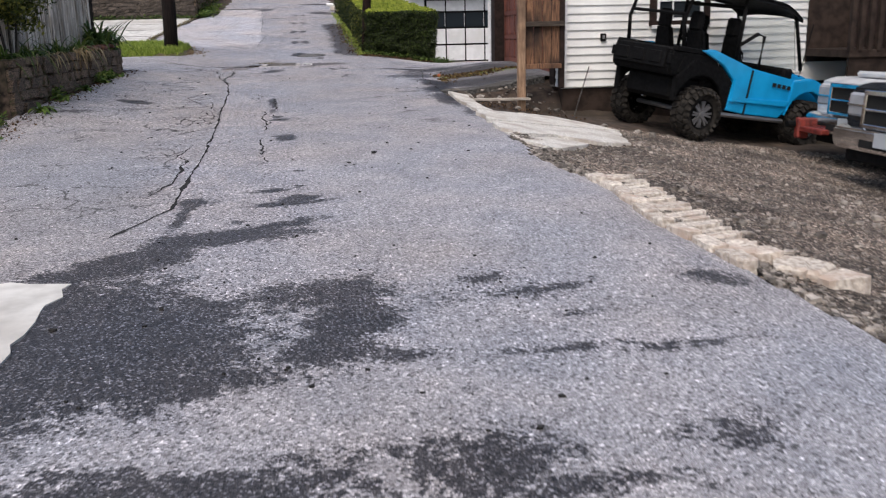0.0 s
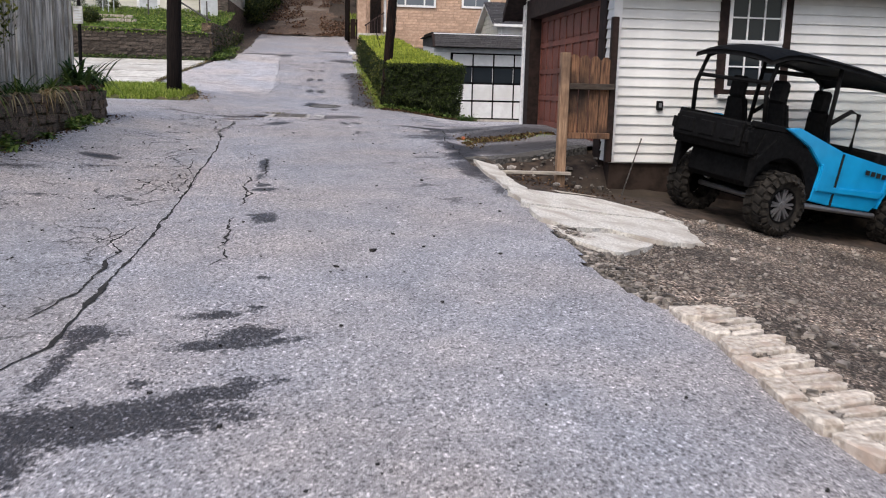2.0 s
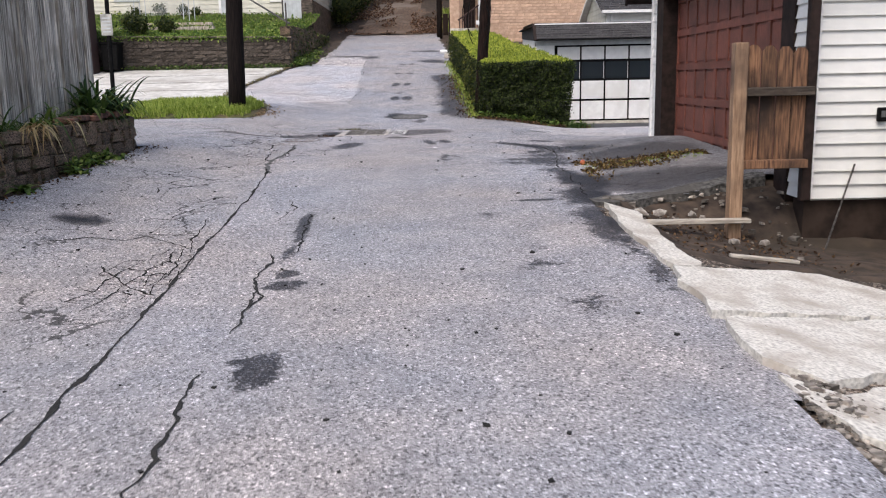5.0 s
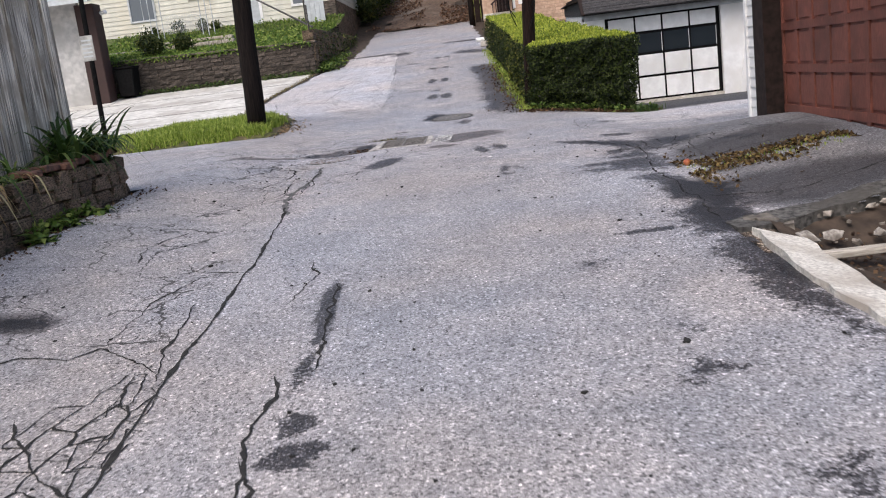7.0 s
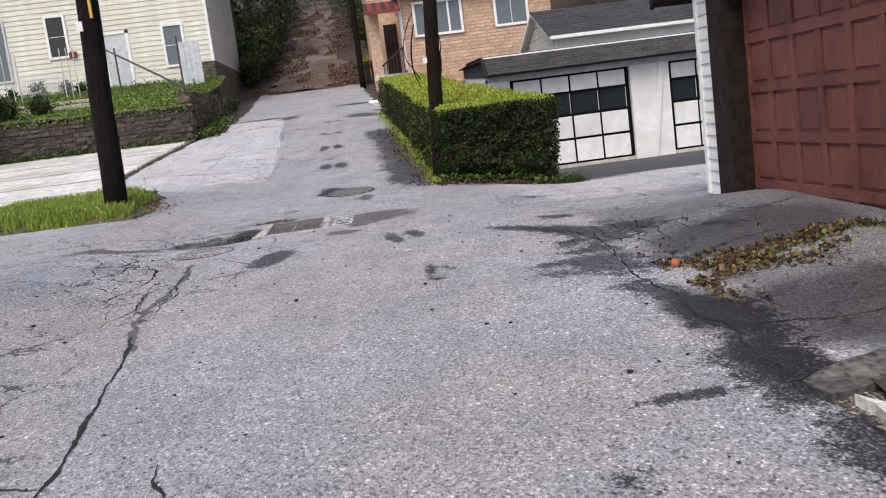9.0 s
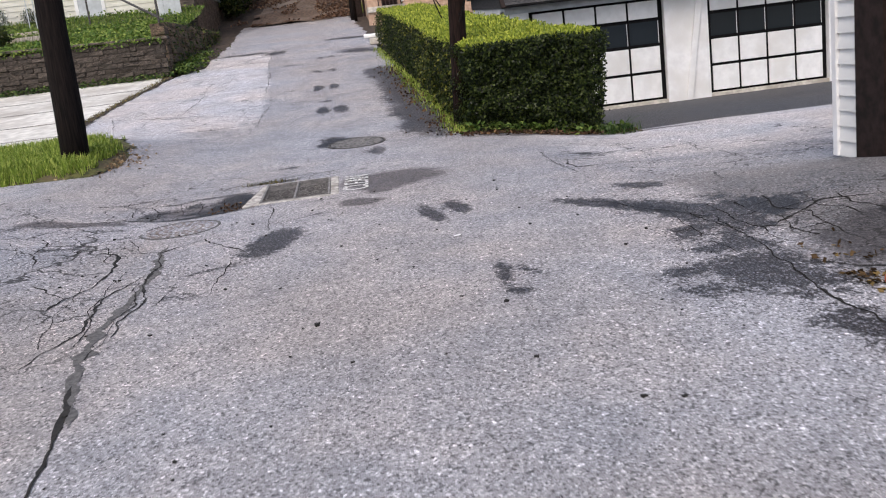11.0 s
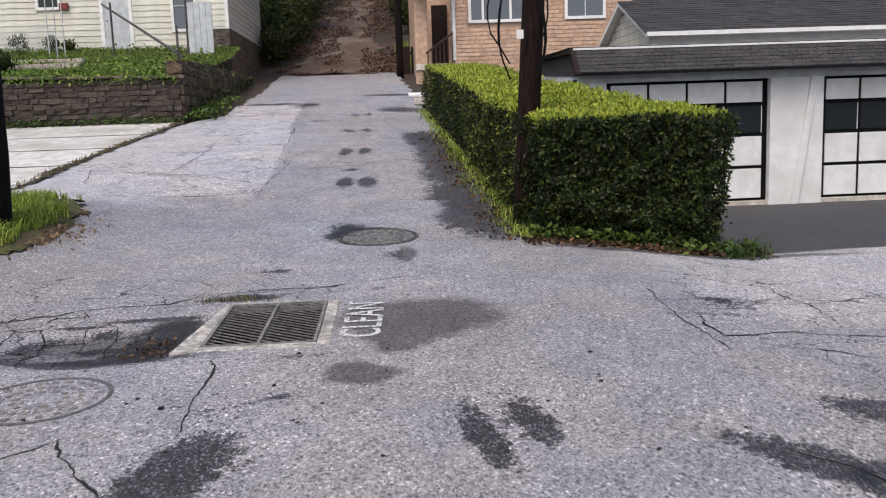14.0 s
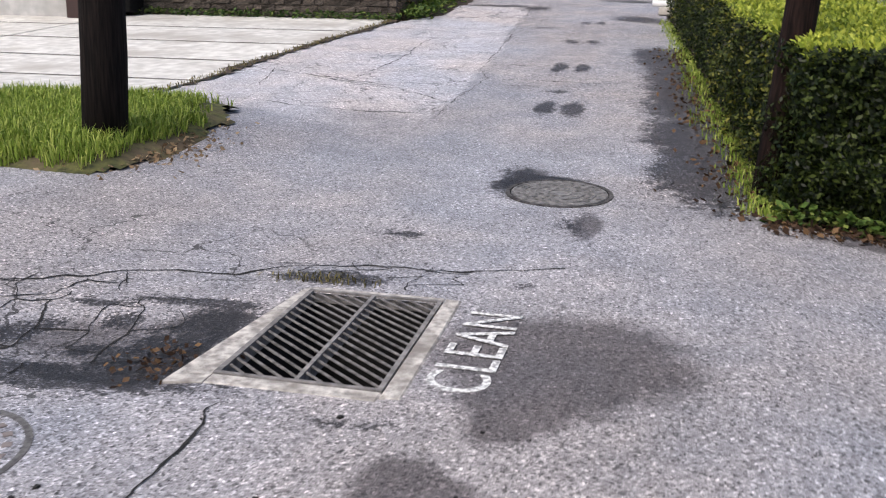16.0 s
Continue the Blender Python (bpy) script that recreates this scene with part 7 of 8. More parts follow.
x, y = rng.uniform(-3, 2.0, 420), rng.uniform(2, 22, 420)
pebbles("road_grit", x, y, road_height, 0.0085, CRACK, "dark crumbs of asphalt scattered on the road", "grit")
n = 9000
x, y = 2.1 + 7 * rng.uniform(0, 1, n) ** 1.4, 2.2 + 11.8 * rng.uniform(0, 1, n)
ok = ((y < 12.1) | (x > 6)) & (x > right_edge(y) - 0.02 + 0.12 * rng.normal(0, 1, n) ** 2 * 0.3)
lot_z = lambda x, y: g(x, y) - 0.012 + 0.025 * fbm(x * 2.2, y * 2.2, 21)
pebbles("gravel", x[ok], y[ok], lot_z, 0.013, STONEBIT, "loose pale and brown stones on the parking lot", "gravel")
n = 5000
y = rng.uniform(2.2, 12.2, n)
x = right_edge(y) + np.abs(rng.normal(0, 0.16, n)) + 0.02
pebbles("edge_gravel", x, y, lot_z, 0.012, STONEBIT, "loose stones along the broken road edge", "gravel")
n = 45
x, y = rng.uniform(2.3, 4.9, n), rng.uniform(12.3, 14.3, n)
pebbles("rubble", x, y, lambda x, y: lot_z(x, y) - 0.1, 0.022, STONEBIT, "broken stones on the bare earth by the garage", "rubble", 0.7)

n = 110
x, y = rng.uniform(2.15, 4.0, n), 14.45 + rng.normal(0, 0.3, n)
pebbles("apron_rubble", x, y, lambda x, y: g(x, y) - 0.03, 0.022, STONEBIT, "broken lumps of asphalt and stone at the apron edge", "rubble", 0.6)

# storm drain with its grating, painted word, covers
DS = math.degrees(math.atan((gz(-0.9, 22.9) - gz(-0.9, 21.8)) / 1.1))
drain = thing("storm_drain", pose(-0.9, 22.35, gz(-0.9, 22.35), DS, 0, 0), "square iron storm drain grating in a chipped concrete frame", "storm drain")
bm = bmesh.new()
for b in ((0.412, 0.5, -0.56, 0.64), (-0.302, 0.412, 0.602, 0.65), (-0.302, 0.412, -0.6, -0.512)):
    box(bm, b[0], b[1], b[2], b[3], -0.3, 0.012, 0.008)
prism(bm, [(-0.46, -0.63), (-0.302, -0.6), (-0.302, 0.64), (-0.34, 0.6)], "z", -0.3, 0.01)
part("concrete_frame", bm, DRAINFRAME, drain, "chipped pale concrete frame")
bm = bmesh.new()
for b in ((-0.3, -0.275, -0.51, 0.6), (0.388, 0.41, -0.51, 0.6), (-0.275, 0.388, 0.58, 0.6), (-0.275, 0.388, -0.51, -0.49), (0.04, 0.06, -0.49, 0.58)):
    box(bm, b[0], b[1], b[2], b[3], -0.05, 0.016)
grating = part("grating_frame", bm, RUSTCOVER, drain)
for s, e in ((-0.275, 0.04), (0.06, 0.388)):
    for k in range(21):
        y0 = -0.47 + k * 0.066
        y1 = y0 - 0.8 * (e - s)
        a, b = s, e
        if y0 > 0.57:
            a, y0 = s + (y0 - 0.57) / 0.8, 0.57
        if y1 < -0.48:
            b, y1 = e - (-0.48 - y1) / 0.8, -0.48
        if b - a > 0.03:
            part("bar", prism(bmesh.new(), [(a, y0 - 0.0085), (b, y1 - 0.0085), (b, y1 + 0.0085), (a, y0 + 0.0085)], "z", 0.005, 0.01), GRATE, grating)
# black floor and added liner paint the pit's darkness over lit inner faces
part("pit", boxm(-0.36, 0.45, -0.58, 0.6, -0.75, -0.6), SHADEBLACK, drain)
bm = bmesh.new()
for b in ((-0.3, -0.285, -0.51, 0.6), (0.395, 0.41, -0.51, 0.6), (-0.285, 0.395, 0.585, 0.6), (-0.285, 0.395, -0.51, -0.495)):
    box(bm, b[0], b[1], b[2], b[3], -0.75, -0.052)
part("pit_wall", bm, SHADEBLACK, drain)
cu = bpy.data.curves.new("painted_word", "FONT")
cu.body, cu.size, cu.extrude, cu.align_x = "CLEAN", 0.3, 0.0012, "LEFT"
cu.materials.append(ROADPAINT)
word = new("painted_word", cu)
word.matrix_basis = pose(-0.1, 21.9, gz(-0.07, 21.9) + 0.008, DS, 0, 0) @ pose(0, 0, 0, 0, 0, 88) @ Matrix.Diagonal((1.02, 1.26, 1, 1))
tagged(word, "worn white painted word on the road beside the drain", "road marking", kind="structure")


def cover(x, y, r, material, label, rings, rim=None):
    t = thing("manhole_cover", pose(x, y, gz(x, y), math.degrees(math.atan((gz(x, y + 0.3) - gz(x, y - 0.3)) / 0.6)), 0, 0), label, "manhole cover")
    bm = bmesh.new()
    bmesh.ops.create_circle(bm, cap_ends=True, radius=r, segments=40, matrix=pose(0, 0, 0.006))
    disc = part("disc", bm, material, t)

    def ring(r0, r1, z0, z1):
        b = bmesh.new()
        pr = [(r0, z0), (r0, z1), (r1, z1), (r1, z0)]
        vs = [[b.verts.new((q * math.cos(2 * math.pi * k / 40), q * math.sin(2 * math.pi * k / 40), z)) for k in range(40)] for q, z in pr]
        for u, v in zip(vs, vs[1:]):
            for k in range(40):
                b.faces.new((u[k], u[(k + 1) % 40], v[(k + 1) % 40], v[k]))
        bmesh.ops.recalc_face_normals(b, faces=b.faces)
        return b
    part("gap", ring(r * 0.93, r * 0.955, 0.004, 0.0075), SHADEBLACK, t)
    part("rim", ring(r * 0.955, r * 1.03, 0.0, 0.012), rim or material, t)
    for q in rings:
        part("raised_ring", ring(r * q, r * (q + 0.035), 0.004, 0.013), material, disc)
    nb = 22
    for k in range(nb):
        for q in (0.32, 0.54, 0.76):
            m = Matrix.Rotation(2 * math.pi * (k + q) / nb, 4, "Z")
            if q > 0.4 or k % 2 == 0:
                part("stud", boxm(r * q, r * (q + 0.09), -0.016, 0.016, 0.004, 0.013, 0.0, m), material, disc)
    return t


cover(-0.13, 25.47, 0.4, ramp_mat("road_iron_cover", (0.09, 0.088, 0.09), (0.24, 0.235, 0.235), 20, 0.8, 0.5, 0.1), "round cast-iron manhole cover with raised studs in the road", (0.2, 0.45, 0.67, 0.88), IRON)
cover(-1.83, 20.98, 0.35, ramp_mat("rusty_cover", (0.15, 0.125, 0.12), (0.27, 0.235, 0.225), 15, 0.9, 0.4), "rust-brown round manhole cover sunk in broken asphalt", (), TAR)

# ---- kerb stones, broken slab, boards by the lot ----
rk = random.Random(12)
kerb = thing("stone_kerb", pose(2.5, 6.2, gz(2.5, 6.2)), "row of pale broken kerb stones along the lot", "kerb", placed=True)


def flat_stone(parent, name, cx, cy, lx, ly, h, turn, material, z=None, label=""):
    bm = bmesh.new()
    n = 9
    out = [(lx * 0.5 * math.copysign(abs(math.cos(a)) ** 0.35, math.cos(a)) * rk.uniform(0.86, 1.08), ly * 0.5 * math.copysign(abs(math.sin(a)) ** 0.35, math.sin(a)) * rk.uniform(0.86, 1.08)) for a in [2 * math.pi * k / n for k in range(n)]]
    lo = [bm.verts.new((a, b, -0.12)) for a, b in out]
    hi = [bm.verts.new((a, b, h * rk.uniform(0.75, 1.1))) for a, b in out]
    top = [bm.verts.new((a * 0.86, b * 0.82, h * rk.uniform(0.95, 1.25))) for a, b in out]
    for u, v in ((lo, hi), (hi, top)):
        for k in range(n):
            bm.faces.new((u[k], u[(k + 1) % n], v[(k + 1) % n], v[k]))
    bm.faces.new(top)
    bmesh.ops.recalc_face_normals(bm, faces=bm.faces)
    zz = (gz(cx, cy) if z is None else z)
    bmesh.ops.transform(bm, matrix=pose(cx, cy, zz, rk.uniform(-3, 3), rk.uniform(-3, 3), turn), verts=bm.verts)
    return part(name, bm, material, parent, label)


for i in range(9):
    yy = 7.15 - i * 0.3
    flat_stone(kerb, "stone", 2.33 + 0.03 * math.sin(i) + 0.02 * max(0, i - 5), yy, 0.13, 0.3, 0.05, rk.uniform(-8, 8), KERBSTONE)
for i in range(36):
    yy = 7.5 - i * 0.076
    wid = (0.4 if 3 < i < 30 else 0.26) * rk.uniform(0.86, 1.06)
    flat_stone(kerb, "stone", 2.6 + 0.04 * math.sin(i * 1.7), yy, wid, 0.067, rk.uniform(0.012, 0.034), 14 + rk.uniform(-6, 6), KERBSTONE)
for i in range(5):
    flat_stone(kerb, "stone", 2.55 + 0.1 * i, 4.95 - 0.1 * i + rk.uniform(-0.08, 0.08), 0.3, 0.22, 0.05, rk.uniform(0, 90), KERBSTONE)

slab = thing("concrete_slab", pose(2.8, 10.8, gz(2.8, 10.8)), "broken pale concrete slab between road and lot", "slab", placed=True)


def slab_piece(pts, lift, thick=0.07, seed=0):
    """A piece of broken slab, its outline roughened between the corners."""
    rnd = random.Random(seed)
    out = []
    for (x0, y0), (x1, y1) in zip(pts, pts[1:] + pts[:1]):
        n = max(1, int(math.hypot(x1 - x0, y1 - y0) / 0.12))
        out += [(x0 + (x1 - x0) * i / n + rnd.gauss(0, 0.018), y0 + (y1 - y0) * i / n + rnd.gauss(0, 0.018)) for i in range(n)]
    bm = bmesh.new()
    hi = [bm.verts.new((a, b, gz(a, b) + lift)) for a, b in out]
    lo = [bm.verts.new((a, b, gz(a, b) + lift - thick - 0.1)) for a, b in out]
    bm.faces.new(hi)
    for k in range(len(out)):
        bm.faces.new((hi[k], hi[(k + 1) % len(out)], lo[(k + 1) % len(out)], lo[k]))
    bmesh.ops.recalc_face_normals(bm, faces=bm.faces)
    bmesh.ops.triangulate(bm, faces=[f for f in bm.faces if len(f.verts) > 4])
    return bm


part("piece", slab_piece([(2.1, 11.75), (2.7, 12.0), (3.3, 12.2), (3.75, 11.9), (4.05, 11.52), (3.2, 11.13), (2.08, 10.72)], 0.045, seed=1), SLABSTONE, slab)
part("piece", slab_piece([(2.08, 10.66), (3.2, 11.08), (4.02, 11.44), (3.85, 10.8), (3.78, 10.18), (3.2, 9.85), (2.75, 10.05), (2.35, 9.75), (2.08, 10.0)], 0.038, seed=2), SLABSTONE, slab)
part("piece", slab_piece([(2.1, 9.8), (2.35, 9.66), (2.75, 9.95), (3.1, 9.75), (2.75, 9.3), (2.49, 8.95), (2.2, 9.2)], 0.016, seed=3), SLABSTONE, slab)
part("piece", slab_piece([(2.1, 14.2), (2.35, 13.95), (2.33, 12.9), (2.38, 11.95), (2.13, 11.85), (2.06, 13.0)], 0.035, 0.12, seed=4), SLABSTONE, slab)
part("apron_lip", slab_piece([(2.02, 14.22), (2.4, 14.42), (3.0, 14.6), (3.9, 14.85), (3.9, 15.05), (3.0, 14.8), (2.3, 14.62), (1.98, 14.45)], 0.014, 0.12, seed=8), ramp_mat("dirty_concrete", (0.022, 0.021, 0.021), (0.13, 0.125, 0.12), 26, 0.9, 0.6, big=2.0, bigcol=(0.06, 0.055, 0.05)), slab)
board = thing("board", pose(2.78, 13.78, 0.45, 0, 1.5, 8), "pale weathered board lying on the earth", "board")
part("plank", boxm(-0.6, 0.6, -0.05, 0.05, 0, 0.04, 0.006), PALEWOOD, board)
board2 = thing("board", pose(3.19, 12.95, gz(3.19, 12.95) - 0.06, 0, 8, 6), "short pale stick of wood on the earth", "board")
part("plank", boxm(-0.3, 0.3, -0.03, 0.03, 0, 0.03, 0.006), PALEWOOD, board2)
for k, (x, y, s) in enumerate(((2.44, 14.15, 0.075), (2.63, 14.2, 0.07), (2.95, 14.25, 0.05), (3.05, 13.3, 0.045), (3.4, 13.5, 0.05), (4.1, 12.3, 0.06), (3.9, 12.0, 0.05), (4.6, 12.2, 0.06))):
    st = thing("rock", pose(x, y, gz(x, y) + 0.0), "pale grey broken rock on the earth", "rock", "broken rocks")
    bm = bmesh.new()
    bmesh.ops.create_icosphere(bm, subdivisions=1, radius=s)
    for v in bm.verts:
        v.co *= 1 + 0.8 * noise.noise(v.co * 14 + Vector((k, 0, 0)))
        v.co.z *= 0.6
    part("stone", bm, ROCK, st)
# pale concrete pad at the left of the road
pad = thing("concrete_pad", pose(-3, 4.4, gz(-3, 4.4)), "pale smooth concrete pad set in the road edge", "concrete pad", kind="structure", placed=True)
part("slab", slab_piece([(-1.4, 4.86), (-1.42, 3.2), (-5, 3.2), (-5, 5.1)], 0.012, seed=6), DRIVE, pad)

# steel rod against the garage foot
rod = thing("iron_rod", pose(4.15, 14.0, gz(4.15, 14.0)), "thin iron rod leaning on the garage foot", "rod")
part("bar", tube(bmesh.new(), [(0, 0, -0.1), (0.28, 0.1, 0.72)], 0.009, 6), IRON, rod)

# pale scrap on the road
scrap = thing("paper_scrap", pose(0.46, 19.23, gz(0.46, 19.23) + 0.008, 2, 0, 25), "small crumpled white paper scrap lying on the road", "litter")
bm = bmesh.new()
prism(bm, [(-0.03, -0.008), (0.0, -0.014), (0.034, 0.0), (0.02, 0.015), (-0.014, 0.01), (-0.027, 0.012)], "z", 0.0, 0.004)
part("scrap", bm, WHITE, scrap)

# apple in the litter
apple = thing("apple", pose(2.34, 16.98, gz(2.34, 16.98)), "red and orange apple lying on fallen leaves", "apple")
bm = bmesh.new()
bmesh.ops.create_uvsphere(bm, u_segments=16, v_segments=10, radius=0.034, matrix=pose(0, 0, 0.032))
part("fruit", bm, ORANGE, apple, smooth=True)
part("stalk", tube(bmesh.new(), [(0, 0, 0.06), (0.006, 0, 0.08)], 0.003, 5), BARK, apple)

# ---- planter bed, fence and plants on the left ----
planter = thing("planter_wall", pose(-3.9, 15, gz(-3.8, 15)), "low mossy stone planter wall beside the road", "wall", placed=True)
part("core", boxm(-4.25, -3.88, 11.85, 18.35, 0.0, 1.3), DARKSTONE, planter)
stone_wall(planter, -4.1, -3.82, 11.85, 18.45, lambda s: gz(-3.8, s) - 0.05, lambda s: 1.42 + 0.02 * (s - 18), 0.15, 0.3, 0.2, DARKSTONE, "y", 1, "stone", 5, 2.0)
stone_wall(planter, -7, -3.82, 18.25, 18.5, lambda s: gz(s, 18.5) - 0.05, lambda s: 1.42, 0.15, 0.3, 0.2, DARKSTONE, "x", 1, "stone", 6, 2.0)
for k in range(9):
    part("coping_brick", boxm(-0.12, 0.12, 0, 0.205, 0, 0.065, 0.012, pose(-3.93 + 0.025 * math.sin(k * 2.3), 16.35 + k * 0.225, 1.4 + 0.02 * (16.4 + k * 0.23 - 18) + 0.012 * math.sin(k * 1.7), 3 * math.sin(k * 3.1), 4 * math.cos(k * 1.9), 7 * math.sin(k * 1.3))), ramp_mat("old_red_brick", (0.05, 0.026, 0.02), (0.2, 0.095, 0.065), 12, 0.9, 0.4) if k == 0 else bpy.data.materials["old_red_brick"], planter)
fence = thing("board_fence", pose(-4.35, 15.5, 1.3), "tall weathered grey board fence above the planter", "fence", placed=True)
rf = random.Random(9)
yy = 12.2
while yy < 18.45:
    w = rf.uniform(0.11, 0.15)
    top = 3.28 + 0.05 * math.sin(yy * 1.3) + rf.uniform(-0.03, 0.03)
    bm = boxm(-4.37, -4.335 + rf.uniform(-0.012, 0.03), yy, yy + w - rf.uniform(0.008, 0.024), 1.3, top + rf.uniform(-0.03, 0.03), 0.004)
    part("board", bm, GREYWOOD, fence)
    yy += w
for z in (1.7, 2.9):
    part("rail", boxm(-4.45, -4.37, 12.2, 18.4, z, z + 0.09), GREYWOOD, fence)
part("post", boxm(-4.47, -4.37, 18.32, 18.44, 0.9, 3.3), GREYWOOD, fence)

sign = thing("sign_post", pose(-4.72, 20.2, gz(-4.72, 20.2)), "dark steel post with a small white street plate", "sign post")
part("post", tube(bmesh.new(), [(0, 0, -0.1), (0.06, 0, 3.6)], 0.035, 8), BLACKPLASTIC, sign)
pl = part("plate", boxm(-0.07, 0.11, -0.05, -0.038, 1.62, 1.95, 0.004), DIRTYPLATE, sign)
for k in range(5):
    part("print_bar", boxm(-0.045, 0.085, -0.053, -0.05, 1.67 + 0.052 * k, 1.69 + 0.052 * k), PALEGREY, pl)

white_post = thing("white_block_pillar", pose(-4.6, 11.65, gz(-4.3, 11.65)), "white painted block pillar at the planter's end", "pillar")
for k in range(14):
    for j in range(2):
        s = 0.2 * (k % 2)
        a, b = (-0.59, -0.1 + s) if j == 0 else (-0.088 + s, 0.58)
        part("block", boxm(a, b, -0.15, 0.15, k * 0.2, k * 0.2 + 0.19, 0.012), BLOCKWHITE if k > 3 else BLOCKGREY, white_post)


def shrub(name, x, y, z, rx, ry, rz, n, size, material, label, category, seed, stems=5):
    t = thing(name, pose(x, y, z), label, category)
    r = np.random.default_rng(seed)
    d = r.normal(0, 1, (n, 3))
    d /= np.linalg.norm(d, axis=1)[:, None]
    k = r.uniform(0.55, 1.0, n)[:, None] * (0.8 + 0.35 * fbm(d[:, 0] * 2 + seed, d[:, 2] * 2 + d[:, 1], seed)[:, None])
    p = d * k * np.array([rx, ry, rz]) + np.array([0, 0, rz * 0.95])
    p = p[p[:, 2] > -0.1]
    v, f = leaf_cloud(p, d[: len(p)], size, r, 0.2)
    tagged(mesh_object("foliage", v, f, material, t), kind="stuff")
    bm = bmesh.new()
    rs = random.Random(seed)
    for i in range(stems):
        a = rs.uniform(0, 6.28)
        tube(bm, [(0.05 * math.cos(a), 0.05 * math.sin(a), -0.2), (rx * 0.3 * math.cos(a), ry * 0.3 * math.sin(a), rz * 0.7), (rx * 0.5 * math.cos(a), ry * 0.5 * math.sin(a), rz * 1.4)], 0.02, 5, 0.006)
    tagged(part("stem", bm, BARK, t), kind="stuff")
    return t


shrub("ivy_bush", -4.15, 13.1, 1.3, 0.5, 1.4, 1.3, 12000, 0.07, IVYLEAF, "yellow-green ivy spilling over the grey fence", "shrub", 3)
shrub("ivy_bush", -4.3, 11.4, 1.2, 0.55, 1.0, 1.2, 4500, 0.075, TREELEAF, "dark green ivy spilling over the grey fence", "shrub", 4)
r2 = np.random.default_rng(8)


def clump(name, x, y, z, n, length, width, material, label, category, droop=1.0, rise=0.8, r=0.06, heading=None, spread=3.2):
    """One plant of arching strap leaves from a root."""
    t = thing(name, pose(x, y, z), label, category)
    q = np.stack([r2.normal(0, r, n), r2.normal(0, r, n), r2.uniform(-0.03, 0.02, n)], 1)
    v, f = straps(q, length, width, r2, droop, rise, heading, spread)
    tagged(mesh_object("leaves", v, f, material, t), kind="stuff")
    return t


for x, y, n, ln in ((-4.02, 18.2, 60, 0.6), (-4.12, 17.8, 80, 0.75), (-3.98, 17.4, 50, 0.55), (-4.2, 18.3, 50, 0.7)):
    clump("leafy_plant", x, y, 1.42, n, ln, 0.06, WEEDMAT, "dark green leafy plant on the planter's corner", "plant", 0.95, 1.1, 0.09)
for x, y, n, ln in ((-4.1, 16.6, 22, 0.5), (-4.02, 15.9, 30, 0.6), (-4.1, 15.2, 26, 0.55), (-4.02, 14.5, 30, 0.6), (-4.1, 13.8, 28, 0.55), (-4.02, 13.0, 30, 0.55), (-4.1, 12.3, 30, 0.55)):
    clump("daylily", x, y, 1.4 + 0.02 * (y - 18), n, ln, 0.034, FOOTWEED, "daylily with long green strap leaves over the planter", "plant", 1.0, 0.9)
for x, y, n, ln in ((-3.9, 16.3, 10, 0.26), (-3.9, 15.6, 24, 0.3), (-3.9, 15.3, 34, 0.3), (-3.9, 14.2, 16, 0.28), (-3.9, 13.2, 14, 0.28)):
    clump("dry_plant", x, y, 1.42 + 0.02 * (y - 18), n, ln, 0.03, DRYMAT, "dry straw-coloured leaves hanging over the planter", "plant", 1.3, 0.6, 0.08, 0.0, 3.0)
n = 1500
px, py = r2.uniform(-4.3, -3.86, n), r2.uniform(11.9, 18.3, n)
v, f = leaf_cloud(np.stack([px, py, 1.34 + 0.02 * (py - 18) + r2.uniform(0, 0.1, n)], 1), np.tile([0.4, 0, 1.0], (n, 1)), 0.06, r2, 0.1, 0.7)
tagged(mesh_object("bed_weeds", v, f, WEEDMAT), "low dark weeds covering the planter bed", "weeds", kind="stuff")
for x, y, n, ln in ((-3.66, 17.2, 22, 0.26), (-3.6, 15.9, 26, 0.3), (-3.64, 16.6, 18, 0.24), (-3.62, 14.6, 22, 0.28), (-3.6, 13.3, 26, 0.3), (-3.58, 12.2, 26, 0.3)):
    clump("dock_weed", x, y, gz(x, y) + 0.02, n, ln, 0.075, FOOTWEED, "broad-leaved green weed at the planter's foot", "weed", 0.7, 0.6, 0.04)


def weeds(name, xs, ys, height, h, w, material, label, lean=1.0, broad=0.0, seed=1):
    r = np.random.default_rng(seed)
    p = np.stack([xs, ys, height(xs, ys)], 1)
    if broad:
        nrm_up = np.tile([0, 0, 1.0], (len(xs), 1))
        p[:, 2] += r.uniform(0, broad, len(xs))
        v, f = leaf_cloud(p, nrm_up, h, r, 0.1, 0.7)
    else:
        v, f = blades(p, h, w, r, lean)
    return tagged(mesh_object(name, v, f, material), label, "weeds", kind="stuff")


n = 2600
py = r2.uniform(9, 18.9, n)
px = -3.8 + np.abs(r2.normal(0, 0.09, n)) * (0.3 + 0.9 * np.clip(0.5 + fbm(py * 1.2, py * 0, 3) * 1.5, 0, 1))
ok = fbm(py * 1.6, py * 0, 91) > 0.05
px, py = px[ok], py[ok]
weeds("wall_foot_weeds", px, py, g, 0.06, 0.02, FOOTWEED, "low green weeds along the planter's foot", broad=0.12, seed=2)
px, py = -3.74 + np.abs(r2.normal(0, 0.16, 1500)), r2.uniform(9, 18.9, 1500)
weeds("wall_foot_litter", px, py, lambda a, b: g(a, b) - 0.005, 0.035, 0.02, LITTER, "dead leaves and dirt along the planter's foot", broad=0.012, seed=21)
py = 25.2 + 13 * r2.uniform(0, 1, 2200) ** 1.5
px = hedge_left(py) - np.abs(r2.normal(0, 0.13, len(py)))
